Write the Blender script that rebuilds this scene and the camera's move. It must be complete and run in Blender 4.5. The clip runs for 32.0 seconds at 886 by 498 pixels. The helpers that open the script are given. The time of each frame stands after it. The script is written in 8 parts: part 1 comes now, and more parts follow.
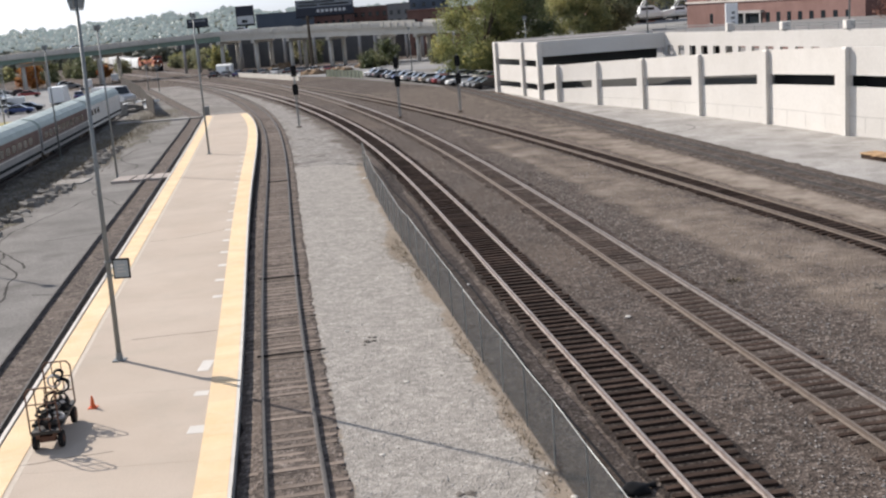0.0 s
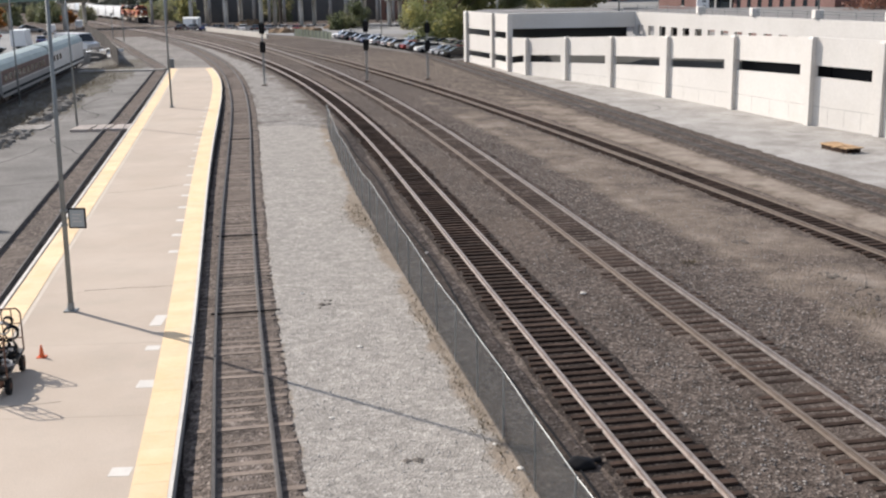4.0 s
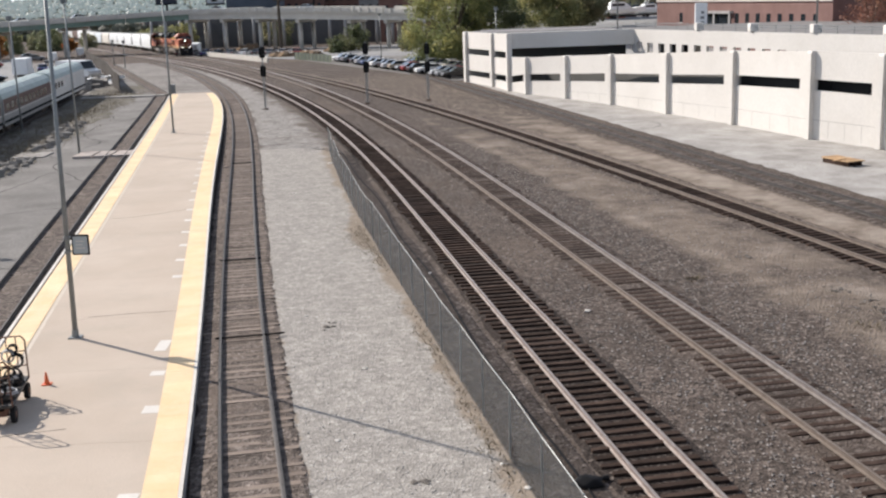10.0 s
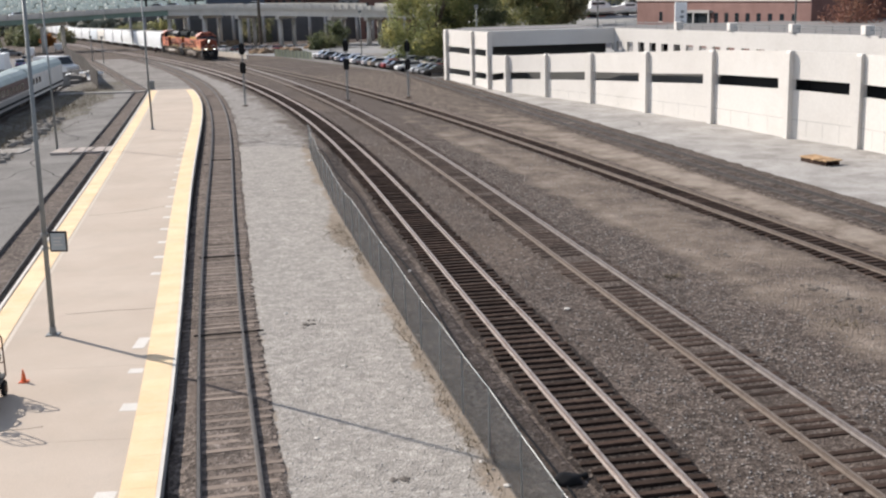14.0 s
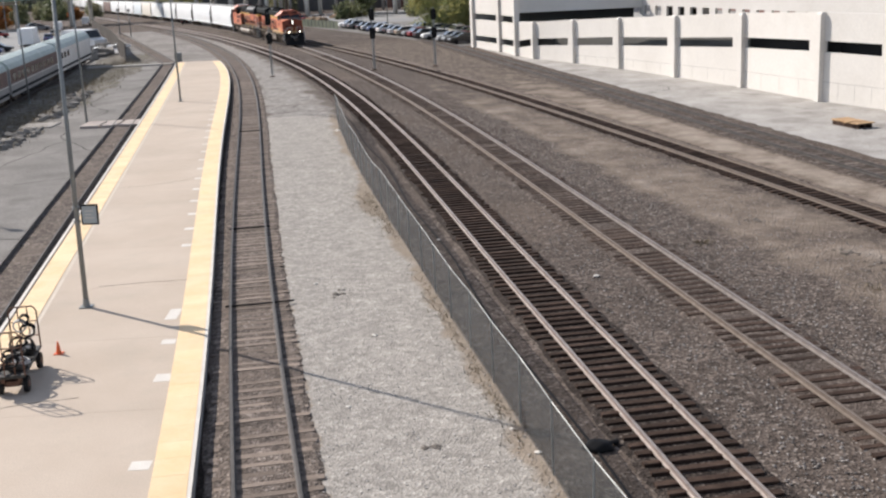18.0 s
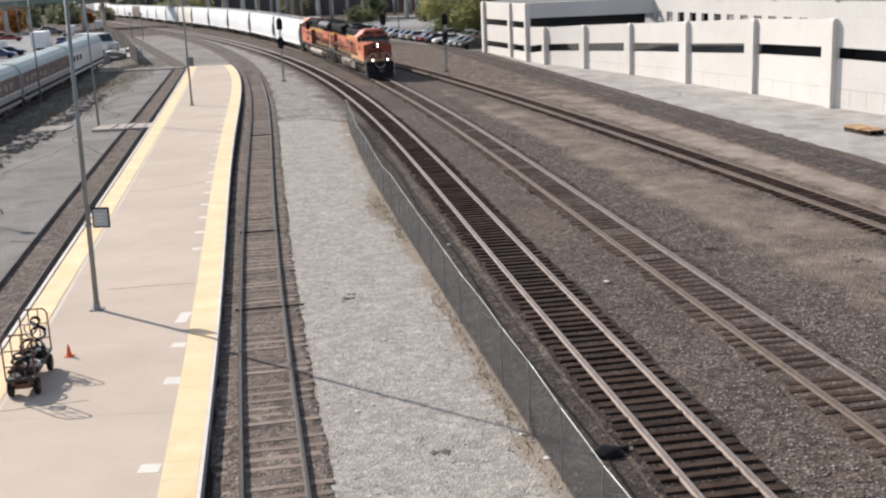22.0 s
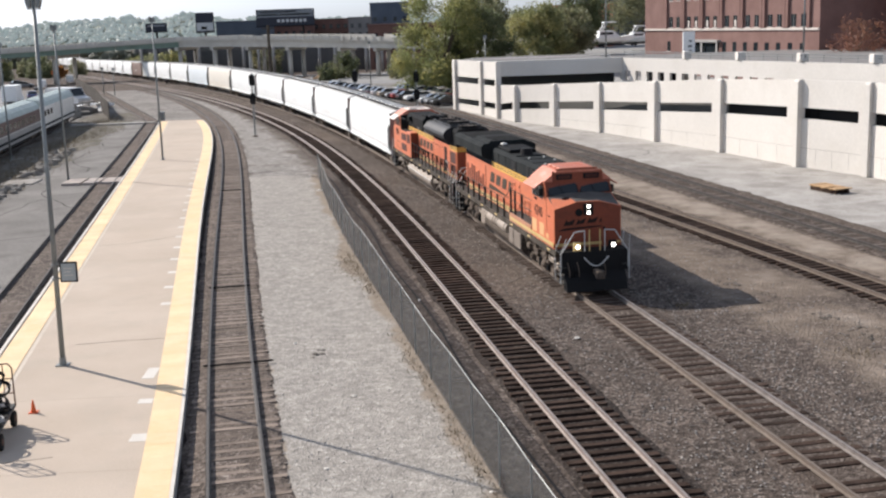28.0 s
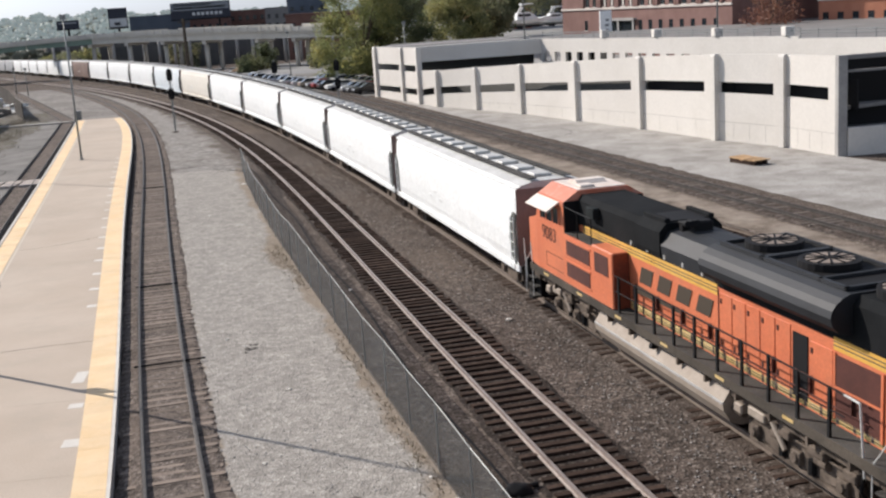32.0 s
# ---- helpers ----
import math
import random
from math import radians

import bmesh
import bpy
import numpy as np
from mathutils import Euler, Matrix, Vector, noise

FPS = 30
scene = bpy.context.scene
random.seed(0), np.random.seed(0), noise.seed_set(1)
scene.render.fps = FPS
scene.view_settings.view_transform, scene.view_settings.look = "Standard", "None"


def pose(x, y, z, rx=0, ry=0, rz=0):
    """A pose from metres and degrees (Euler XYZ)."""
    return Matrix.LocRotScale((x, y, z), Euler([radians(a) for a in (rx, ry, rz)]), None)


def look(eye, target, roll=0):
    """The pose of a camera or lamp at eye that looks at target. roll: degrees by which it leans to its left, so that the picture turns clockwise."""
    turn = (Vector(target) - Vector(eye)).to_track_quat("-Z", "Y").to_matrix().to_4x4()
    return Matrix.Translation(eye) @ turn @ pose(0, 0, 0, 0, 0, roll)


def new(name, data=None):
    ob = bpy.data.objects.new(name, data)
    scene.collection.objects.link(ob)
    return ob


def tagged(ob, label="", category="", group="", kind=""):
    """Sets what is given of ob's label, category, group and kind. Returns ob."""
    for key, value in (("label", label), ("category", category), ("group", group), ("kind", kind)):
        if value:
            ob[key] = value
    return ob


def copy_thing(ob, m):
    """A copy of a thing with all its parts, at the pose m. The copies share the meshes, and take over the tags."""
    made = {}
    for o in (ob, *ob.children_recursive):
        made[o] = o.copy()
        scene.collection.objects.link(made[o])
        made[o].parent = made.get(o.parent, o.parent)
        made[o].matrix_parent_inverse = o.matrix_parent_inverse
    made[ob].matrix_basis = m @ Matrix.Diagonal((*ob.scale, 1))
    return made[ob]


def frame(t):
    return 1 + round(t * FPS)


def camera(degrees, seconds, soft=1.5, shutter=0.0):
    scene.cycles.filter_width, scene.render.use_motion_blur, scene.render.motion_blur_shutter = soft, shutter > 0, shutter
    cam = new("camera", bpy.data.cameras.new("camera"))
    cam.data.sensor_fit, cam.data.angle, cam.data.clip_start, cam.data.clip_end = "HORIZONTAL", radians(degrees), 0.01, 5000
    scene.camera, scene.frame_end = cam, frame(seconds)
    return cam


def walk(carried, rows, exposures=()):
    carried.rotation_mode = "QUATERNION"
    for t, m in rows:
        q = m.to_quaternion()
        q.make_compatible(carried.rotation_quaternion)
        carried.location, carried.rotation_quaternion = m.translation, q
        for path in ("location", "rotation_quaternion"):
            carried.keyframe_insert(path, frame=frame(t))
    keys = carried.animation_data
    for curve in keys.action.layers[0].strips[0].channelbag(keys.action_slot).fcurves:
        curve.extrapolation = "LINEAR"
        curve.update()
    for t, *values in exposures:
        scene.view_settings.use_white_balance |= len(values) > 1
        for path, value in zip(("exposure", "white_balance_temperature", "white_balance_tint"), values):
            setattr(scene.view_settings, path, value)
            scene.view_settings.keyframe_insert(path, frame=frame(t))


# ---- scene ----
# Camera held by hand on a road bridge over the station tracks.
EYE_Z = 11.6
PATH = [
    (0, 77.857, 4.400, -0.946), (0.5, 77.985, 4.473, -1.434), (1, 77.227, 3.251, -1.131), (1.5, 77.009, 3.209, -1.157),
    (2, 76.735, 2.562, -1.170), (2.5, 76.528, 2.463, -1.525), (3, 76.437, 2.063, -1.816), (3.5, 76.309, 1.310, -1.966),
    (5.5, 75.982, 0.559, -2.855), (6, 76.138, 0.181, -3.048), (6.5, 76.120, -0.043, -3.284), (7, 75.990, -0.023, -3.232),
    (7.5, 75.801, 0.383, -3.098), (8, 75.584, 1.630, -3.226), (8.5, 75.858, 3.546, -3.165), (9, 76.627, 4.176, -3.120),
    (9.5, 76.931, 2.094, -2.272), (10, 77.198, 1.990, -2.350), (10.5, 77.512, 1.953, -2.383), (11, 77.562, 1.906, -2.542),
    (11.5, 77.457, 1.718, -2.908), (12, 77.220, 1.688, -3.074), (12.5, 77.057, 1.770, -3.174), (13, 77.081, 1.681, -3.284),
    (13.5, 77.059, 1.597, -3.331), (14, 77.054, 1.617, -3.311), (14.5, 77.047, 2.213, -3.162), (15, 76.172, 2.910, -2.166),
    (15.5, 75.818, 2.937, -1.873), (17.5, 75.524, 2.677, -2.115), (18, 75.508, 2.607, -2.049), (18.5, 75.549, 2.504, -2.056),
    (19, 75.510, 2.343, -1.941), (19.5, 75.572, 2.089, -1.677), (20, 75.654, 2.158, -1.555), (20.5, 75.658, 2.239, -1.507),
    (21, 75.655, 2.389, -1.505), (21.5, 75.715, 2.487, -1.495), (22, 75.779, 2.429, -1.481), (22.5, 75.823, 2.587, -1.623),
    (23, 75.914, 2.820, -1.889), (23.5, 75.945, 2.778, -2.054), (24, 75.965, 2.695, -2.151), (24.5, 75.937, 2.683, -2.161),
    (25, 76.091, 2.405, -2.212), (25.5, 76.610, 2.163, -2.366), (26, 77.741, 1.923, -2.738), (26.5, 78.403, 1.755, -2.990),
    (28.5, 78.557, 1.967, -2.767), (29, 78.481, 1.990, -2.549), (29.5, 78.433, 2.109, -2.549), (30, 78.405, 2.560, -2.751),
    (30.5, 78.188, 3.164, -3.423), (31, 77.776, 4.081, -4.523), (31.5, 77.520, 4.198, -5.642), (32, 77.675, 3.766, -6.959),

]
cam = camera(42.8, 32.0, soft=2.3)
walk(cam, [(t, pose(0, 0, EYE_Z, a, b, c)) for t, a, b, c in PATH],
     exposures=[(0.0, 0.22, 6700, 13), (4.0, 0.3, 6700, 13), (29.0, 0.3, 6700, 13), (30.6, 0.18, 6700, 13), (32.0, 0.1, 6700, 13)])

# Sky and sun.
SUN_DIR = Vector((-14.1, 11.8, 12.6)).normalized()
world = bpy.data.worlds.new("sky")
scene.world = world
world.use_nodes = True
wn = world.node_tree
sky = wn.nodes.new("ShaderNodeTexSky")
sky.sky_type = "NISHITA"
sky.sun_disc = False
sky.sun_elevation = math.asin(SUN_DIR.z)
sky.sun_rotation = math.atan2(SUN_DIR.x, SUN_DIR.y) % (2 * math.pi)
sky.dust_density = 1.0
sky.air_density = 1.0
sky.ozone_density = 2.0
# Thin high haze: the sky's colour is washed out.
haze = wn.nodes.new("ShaderNodeHueSaturation")
haze.inputs["Saturation"].default_value = 0.3
tint = wn.nodes.new("ShaderNodeMix")
tint.data_type, tint.blend_type = "RGBA", "MULTIPLY"
tint.inputs[0].default_value = 1.0
tint.inputs[7].default_value = (0.84, 0.96, 1.14, 1)
wn.links.new(sky.outputs[0], haze.inputs["Color"])
wn.links.new(haze.outputs[0], tint.inputs[6])
wn.links.new(tint.outputs[2], wn.nodes["Background"].inputs[0])
wn.nodes["Background"].inputs[1].default_value = 0.12
sun_data = bpy.data.lights.new("sun", "SUN")
sun_data.energy, sun_data.angle, sun_data.color = 4.8, radians(0.6), (1.0, 0.94, 0.86)
sun = new("sun", sun_data)
sun.matrix_world = look(SUN_DIR * 200, (0, 0, 0))


# ---- materials ----
class Nodes:
    def __init__(self, name):
        self.m = bpy.data.materials.new(name)
        self.m.use_nodes = True
        self.t = self.m.node_tree
        self.b = self.t.nodes["Principled BSDF"]

    def add(self, kind, **props):
        n = self.t.nodes.new(kind)
        for k, v in props.items():
            if k in n.inputs:
                n.inputs[k].default_value = v
        return n

    def link(self, a, b):
        self.t.links.new(a, b)

    def coord(self, own):
        if own:
            return self.add("ShaderNodeTexCoord").outputs["Object"]
        return self.add("ShaderNodeNewGeometry").outputs["Position"]

    def noise(self, co, scale, detail=4.0, rough=0.6):
        n = self.add("ShaderNodeTexNoise")
        n.inputs["Scale"].default_value, n.inputs["Detail"].default_value, n.inputs["Roughness"].default_value = scale, detail, rough
        self.link(co, n.inputs["Vector"])
        return n.outputs["Fac"]

    def ramp(self, fac, lo, hi, a=0.0, b=1.0):
        n = self.add("ShaderNodeMapRange")
        n.inputs["From Min"].default_value, n.inputs["From Max"].default_value = lo, hi
        n.inputs["To Min"].default_value, n.inputs["To Max"].default_value = a, b
        self.link(fac, n.inputs["Value"])
        return n.outputs["Result"]

    def mix(self, fac, a, b, mode="MIX"):
        n = self.t.nodes.new("ShaderNodeMix")
        n.data_type, n.blend_type = "RGBA", mode
        for sock, v in ((n.inputs[0], fac), (n.inputs[6], a), (n.inputs[7], b)):
            if isinstance(v, (int, float)):
                sock.default_value = v
            elif isinstance(v, tuple):
                sock.default_value = (*v[:3], 1)
            else:
                self.link(v, sock)
        return n.outputs[2]

    def bump(self, height, strength, dist):
        n = self.add("ShaderNodeBump")
        n.inputs["Strength"].default_value, n.inputs["Distance"].default_value = strength, dist
        self.link(height, n.inputs["Height"])
        self.link(n.outputs[0], self.b.inputs["Normal"])


def surface(name, col, col2, rough=0.8, metal=0.0, big=0.3, fine=8.0, dirt=None, dirt_scale=0.6, dirt_amount=0.4,
            bump=0.2, own=False, spread=0.0, grain=0.12):
    """A painted, cast or sawn surface: two tones, fine grain, stains, light relief."""
    k = Nodes(name)
    co = k.coord(own)
    a = k.ramp(k.noise(co, big, 5.0), 0.35, 0.65)
    c = k.mix(a, col, col2)
    f = k.ramp(k.noise(co, fine, 3.0), 0.3, 0.7, 1 - grain, 1 + grain * 0.8)
    n = k.t.nodes.new("ShaderNodeCombineColor")
    for i in range(3):
        k.link(f, n.inputs[i])
    c = k.mix(1.0, c, n.outputs[0], "MULTIPLY")
    if dirt:
        d = k.ramp(k.noise(co, dirt_scale, 6.0, 0.7), 0.5, 0.75, 0.0, dirt_amount)
        c = k.mix(d, c, dirt)
    if spread:
        info = k.t.nodes.new("ShaderNodeObjectInfo")
        v = k.ramp(info.outputs["Random"], 0, 1, 1 - spread, 1 + spread)
        n2 = k.t.nodes.new("ShaderNodeCombineColor")
        for i in range(3):
            k.link(v, n2.inputs[i])
        c = k.mix(1.0, c, n2.outputs[0], "MULTIPLY")
    k.link(c, k.b.inputs["Base Color"])
    k.b.inputs["Roughness"].default_value, k.b.inputs["Metallic"].default_value = rough, metal
    if rough >= 0.88:
        k.b.inputs["Specular IOR Level"].default_value = 0.1
    if bump:
        k.bump(k.noise(co, fine * 1.5, 3.0), bump, 0.02)
    return k.m


def stones(name, cols, scale, patch, patch_scale, patch_amount, patch_lo=0.48, bump=0.9, tone_spread=0.25, soft=0.16, worn=False, dust=None, broad=0.19):
    """Loose stone: a voronoi cell a stone, each with a tone of its own, over patches of dirt (where the ground is worn)."""
    k = Nodes(name)
    co = k.coord(False)
    v = k.t.nodes.new("ShaderNodeTexVoronoi")
    v.inputs["Scale"].default_value = scale
    k.link(co, v.inputs["Vector"])
    sep = k.t.nodes.new("ShaderNodeSeparateColor")
    k.link(v.outputs["Color"], sep.inputs[0])
    c = k.mix(sep.outputs[0], cols[0], cols[1])
    c = k.mix(k.ramp(sep.outputs[1], 0.8, 1.0, 0.0, 0.8), c, cols[2])
    v2 = k.t.nodes.new("ShaderNodeTexVoronoi")
    v2.inputs["Scale"].default_value = scale * 0.3
    k.link(co, v2.inputs["Vector"])
    sep2 = k.t.nodes.new("ShaderNodeSeparateColor")
    k.link(v2.outputs["Color"], sep2.inputs[0])
    tone = k.ramp(sep2.outputs[0], 0, 1, 1 - tone_spread, 1 + tone_spread)
    n = k.t.nodes.new("ShaderNodeCombineColor")
    for i in range(3):
        k.link(tone, n.inputs[i])
    c = k.mix(1.0, c, n.outputs[0], "MULTIPLY")
    spot = k.noise(co, patch_scale, 7.0, 0.62)
    if worn:
        at = k.t.nodes.new("ShaderNodeAttribute")
        at.attribute_name = "wear"
        add = k.t.nodes.new("ShaderNodeMath")
        add.operation = "MULTIPLY_ADD"
        k.link(at.outputs["Fac"], add.inputs[0])
        add.inputs[1].default_value, add.inputs[2].default_value = 0.62, -0.42
        both_ = k.t.nodes.new("ShaderNodeMath")
        both_.operation = "ADD"
        k.link(add.outputs[0], both_.inputs[0])
        k.link(spot, both_.inputs[1])
        spot = both_.outputs[0]
    p = k.ramp(spot, patch_lo, patch_lo + soft, 0.0, patch_amount)
    c = k.mix(p, c, patch)
    if dust:
        c = k.mix(k.ramp(k.noise(co, patch_scale * 1.9, 6.0, 0.7), 0.56, 0.72, 0.0, 0.75), c, dust) if not worn else k.mix(k.ramp(spot, patch_lo + soft * 0.9, patch_lo + soft * 2.2, 0.0, 0.8), c, dust)
    w = k.ramp(k.noise(co, patch_scale * 3.1, 4.0), 0.3, 0.7, 1 - broad, 1 + broad * 0.9)
    n3 = k.t.nodes.new("ShaderNodeCombineColor")
    for i in range(3):
        k.link(w, n3.inputs[i])
    c = k.mix(1.0, c, n3.outputs[0], "MULTIPLY")
    k.link(c, k.b.inputs["Base Color"])
    k.b.inputs["Roughness"].default_value = 0.95
    k.b.inputs["Specular IOR Level"].default_value = 0.1
    k.bump(v.outputs["Distance"], bump, 0.05)
    return k.m


def plain(name, col, rough=0.5, metal=0.0, emit=0.0):
    k = Nodes(name)
    k.b.inputs["Base Color"].default_value = (*col, 1)
    k.b.inputs["Roughness"].default_value, k.b.inputs["Metallic"].default_value = rough, metal
    if rough > 0.55:
        k.b.inputs["Specular IOR Level"].default_value = 0.15
    if emit:
        k.b.inputs["Emission Color"].default_value = (*col, 1)
        k.b.inputs["Emission Strength"].default_value = emit
    return k.m


M_YARD = stones("yard_ballast", ((0.042, 0.034, 0.029), (0.14, 0.113, 0.097), (0.27, 0.236, 0.208)), 12.0, (0.145, 0.113, 0.09), 0.055, 0.5, bump=0.8, tone_spread=0.28)
M_PATCHY = stones("dirt_over_ballast", ((0.042, 0.034, 0.029), (0.14, 0.113, 0.097), (0.27, 0.236, 0.208)), 12.0, (0.225, 0.183, 0.147), 0.3, 0.8, 0.385, bump=0.9, soft=0.26, worn=True, dust=(0.38, 0.337, 0.296), tone_spread=0.3)
M_BALLAST = stones("track_ballast", ((0.04, 0.032, 0.028), (0.13, 0.106, 0.092), (0.25, 0.218, 0.195)), 13.0, (0.11, 0.086, 0.07), 0.12, 0.5, tone_spread=0.28)
M_BROWN = stones("brown_ballast", ((0.075, 0.062, 0.054), (0.19, 0.158, 0.137), (0.31, 0.27, 0.24)), 13.0, (0.17, 0.138, 0.117), 0.25, 0.6, tone_spread=0.3)
M_OLDBED = stones("old_track_dirt", ((0.038, 0.03, 0.026), (0.11, 0.088, 0.075), (0.24, 0.2, 0.175)), 11.0, (0.075, 0.059, 0.05), 0.3, 0.6, bump=0.7, tone_spread=0.3)
# Dark yard track bed; in the platform gutter it stands in for shadow.
M_DARKBED = stones("track_dirt_and_gutter_shade", ((0.018, 0.014, 0.012), (0.042, 0.032, 0.028), (0.1, 0.082, 0.072)), 14.0, (0.03, 0.023, 0.02), 0.25, 0.7, bump=0.5)
M_STRAW = stones("dry_grass_ground", ((0.062, 0.05, 0.042), (0.17, 0.138, 0.114), (0.31, 0.265, 0.222)), 8.0, (0.232, 0.189, 0.152), 0.4, 0.72, 0.41, bump=0.7, worn=True, dust=(0.32, 0.275, 0.23), tone_spread=0.3)
M_BANK = stones("weedy_bank", ((0.08, 0.073, 0.062), (0.185, 0.17, 0.148), (0.36, 0.34, 0.31)), 5.0, (0.14, 0.135, 0.1), 0.35, 0.7, bump=0.9, tone_spread=0.3)
M_MUD = stones("muddy_ballast", ((0.022, 0.018, 0.016), (0.066, 0.053, 0.046), (0.16, 0.136, 0.12)), 14.0, (0.04, 0.031, 0.027), 0.3, 0.6)
M_GRAVEL = stones("light_gravel", ((0.25, 0.234, 0.212), (0.365, 0.343, 0.312), (0.475, 0.45, 0.415)), 14.0, (0.25, 0.2, 0.15), 0.45, 0.75, 0.5, bump=0.5, tone_spread=0.15, worn=True, broad=0.1)
M_STRIPEND = stones("trodden_gravel", ((0.2, 0.187, 0.172), (0.3, 0.283, 0.262), (0.4, 0.38, 0.355)), 11.0, (0.12, 0.099, 0.083), 0.35, 0.85, 0.46, bump=0.6, worn=True, dust=(0.1, 0.084, 0.072), broad=0.2)
M_DIRT = stones("dry_dirt", ((0.18, 0.168, 0.155), (0.27, 0.252, 0.232), (0.36, 0.34, 0.32)), 9.0, (0.17, 0.155, 0.14), 0.12, 0.7, bump=0.4)
M_ASPHALT = surface("worn_asphalt", (0.18, 0.172, 0.162), (0.25, 0.24, 0.226), 0.95, 0, 0.2, 8, (0.1, 0.094, 0.087), 0.25, 0.8, 0.3, grain=0.25)
M_LOT = surface("lot_asphalt", (0.24, 0.24, 0.24), (0.32, 0.32, 0.31), 0.95, 0, 0.05, 20, (0.22, 0.22, 0.21), 0.2, 0.5, 0.2)
M_PLAT = surface("platform_concrete", (0.465, 0.392, 0.322), (0.515, 0.442, 0.37), 0.9, 0, 0.25, 25, (0.4, 0.355, 0.3), 0.4, 0.5, 0.15, spread=0.025)
M_PANEL = surface("crossing_panel", (0.4, 0.352, 0.318), (0.48, 0.428, 0.39), 0.92, 0, 0.4, 10, (0.3, 0.26, 0.23), 0.8, 0.5, 0.2, grain=0.2)
M_APRON = surface("apron_concrete", (0.31, 0.295, 0.273), (0.43, 0.413, 0.388), 0.92, 0, 0.3, 10, (0.19, 0.172, 0.153), 0.35, 0.9, 0.2, grain=0.28)
M_WALL = surface("cream_concrete", (0.64, 0.61, 0.562), (0.69, 0.66, 0.61), 0.85, 0, 0.12, 5, (0.54, 0.505, 0.45), 0.25, 0.35, 0.03, grain=0.05)
# Two darker concretes; on the garage they carry shade in their colour.
M_PILLAR = surface("grey_concrete", (0.3, 0.29, 0.28), (0.36, 0.35, 0.335), 0.85, 0, 0.4, 9, (0.2, 0.2, 0.19), 0.5, 0.4, 0.1)
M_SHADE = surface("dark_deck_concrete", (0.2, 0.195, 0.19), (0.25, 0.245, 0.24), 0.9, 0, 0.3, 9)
M_YELLOW = surface("yellow_tactile", (0.755, 0.54, 0.3), (0.8, 0.605, 0.38), 0.75, 0, 1.0, 60, (0.62, 0.5, 0.31), 1.2, 0.45, 0.5, spread=0.05)
M_EDGE = surface("white_edge_paint", (0.58, 0.55, 0.5), (0.66, 0.63, 0.58), 0.8, 0, 1.0, 30, (0.5, 0.48, 0.44), 1.2, 0.4)
M_TIE = surface("creosote_tie", (0.034, 0.0225, 0.0175), (0.064, 0.043, 0.034), 0.95, 0, 2.0, 40, (0.1, 0.07, 0.056), 3.0, 0.6, 0.5, spread=0.35)
M_TIE_OLD = surface("weathered_tie", (0.19, 0.155, 0.13), (0.28, 0.232, 0.195), 0.95, 0, 2.0, 40, (0.11, 0.084, 0.069), 2.0, 0.7, 0.5, spread=0.3)
M_TIE_MID = surface("grey_weathered_tie", (0.14, 0.12, 0.106), (0.21, 0.182, 0.16), 0.95, 0, 2.0, 40, (0.09, 0.074, 0.064), 2.0, 0.7, 0.5, spread=0.3)
M_RAIL_BRIGHT = surface("worn_rail", (0.3, 0.255, 0.23), (0.38, 0.33, 0.3), 0.5, 0.5, 3.0, 30, (0.2, 0.135, 0.1), 2.0, 0.5)
M_RAIL_GREY = surface("dull_grey_rail", (0.2, 0.178, 0.165), (0.28, 0.25, 0.232), 0.55, 0.4, 3.0, 30, (0.14, 0.105, 0.085), 2.0, 0.5)
M_RAIL_BROWN = surface("brown_rail", (0.15, 0.12, 0.098), (0.2, 0.163, 0.135), 0.65, 0.3, 3.0, 30)
M_RAIL_DARK = surface("dark_rail", (0.045, 0.04, 0.037), (0.08, 0.071, 0.065), 0.65, 0.2, 3.0, 30)
M_POLE = surface("painted_pole", (0.2, 0.215, 0.215), (0.25, 0.265, 0.26), 0.5, 0.3, 1.0, 20)
# Black paint; also the shade colour behind the garage's openings.
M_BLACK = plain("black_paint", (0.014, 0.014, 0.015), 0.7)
M_GLASS = plain("dark_glass", (0.02, 0.026, 0.032), 0.08)


# ---- mesh helpers ----
def link_part(name, me, mat, parent, label="", m=None):
    if mat:
        me.materials.append(mat)
    ob = new(name, me)
    if parent:
        ob.parent = parent
    if m is not None:
        ob.matrix_basis = m
    if label:
        ob["label"] = label
    return ob


def part(name, bm, mat, parent, label="", m=None, smooth=False):
    me = bpy.data.meshes.new(name)
    bm.to_mesh(me)
    bm.free()
    if smooth:
        me.polygons.foreach_set("use_smooth", [True] * len(me.polygons))
    return link_part(name, me, mat, parent, label, m)


def raw(name, verts, faces, mat, parent, label="", smooth=False):
    me = bpy.data.meshes.new(name)
    me.from_pydata([tuple(v) for v in verts], [], faces)
    me.update()
    if smooth:
        me.polygons.foreach_set("use_smooth", [True] * len(me.polygons))
    return link_part(name, me, mat, parent, label)


def box(bm, x0, y0, z0, x1, y1, z1, bevel=0.0, m=None):
    """A box between two corners, with its edges rounded off."""
    r = bmesh.ops.create_cube(bm, size=1.0)
    vs = r["verts"]
    bmesh.ops.scale(bm, vec=(x1 - x0, y1 - y0, z1 - z0), verts=vs)
    bmesh.ops.translate(bm, vec=((x0 + x1) / 2, (y0 + y1) / 2, (z0 + z1) / 2), verts=vs)
    if m is not None:
        bmesh.ops.transform(bm, matrix=m, verts=vs)
    if bevel:
        es = list({e for v in vs for e in v.link_edges})
        bmesh.ops.bevel(bm, geom=es, offset=bevel, segments=1, affect="EDGES", profile=0.5)
    return bm


def boxed(*a, **k):
    return box(bmesh.new(), *a, **k)


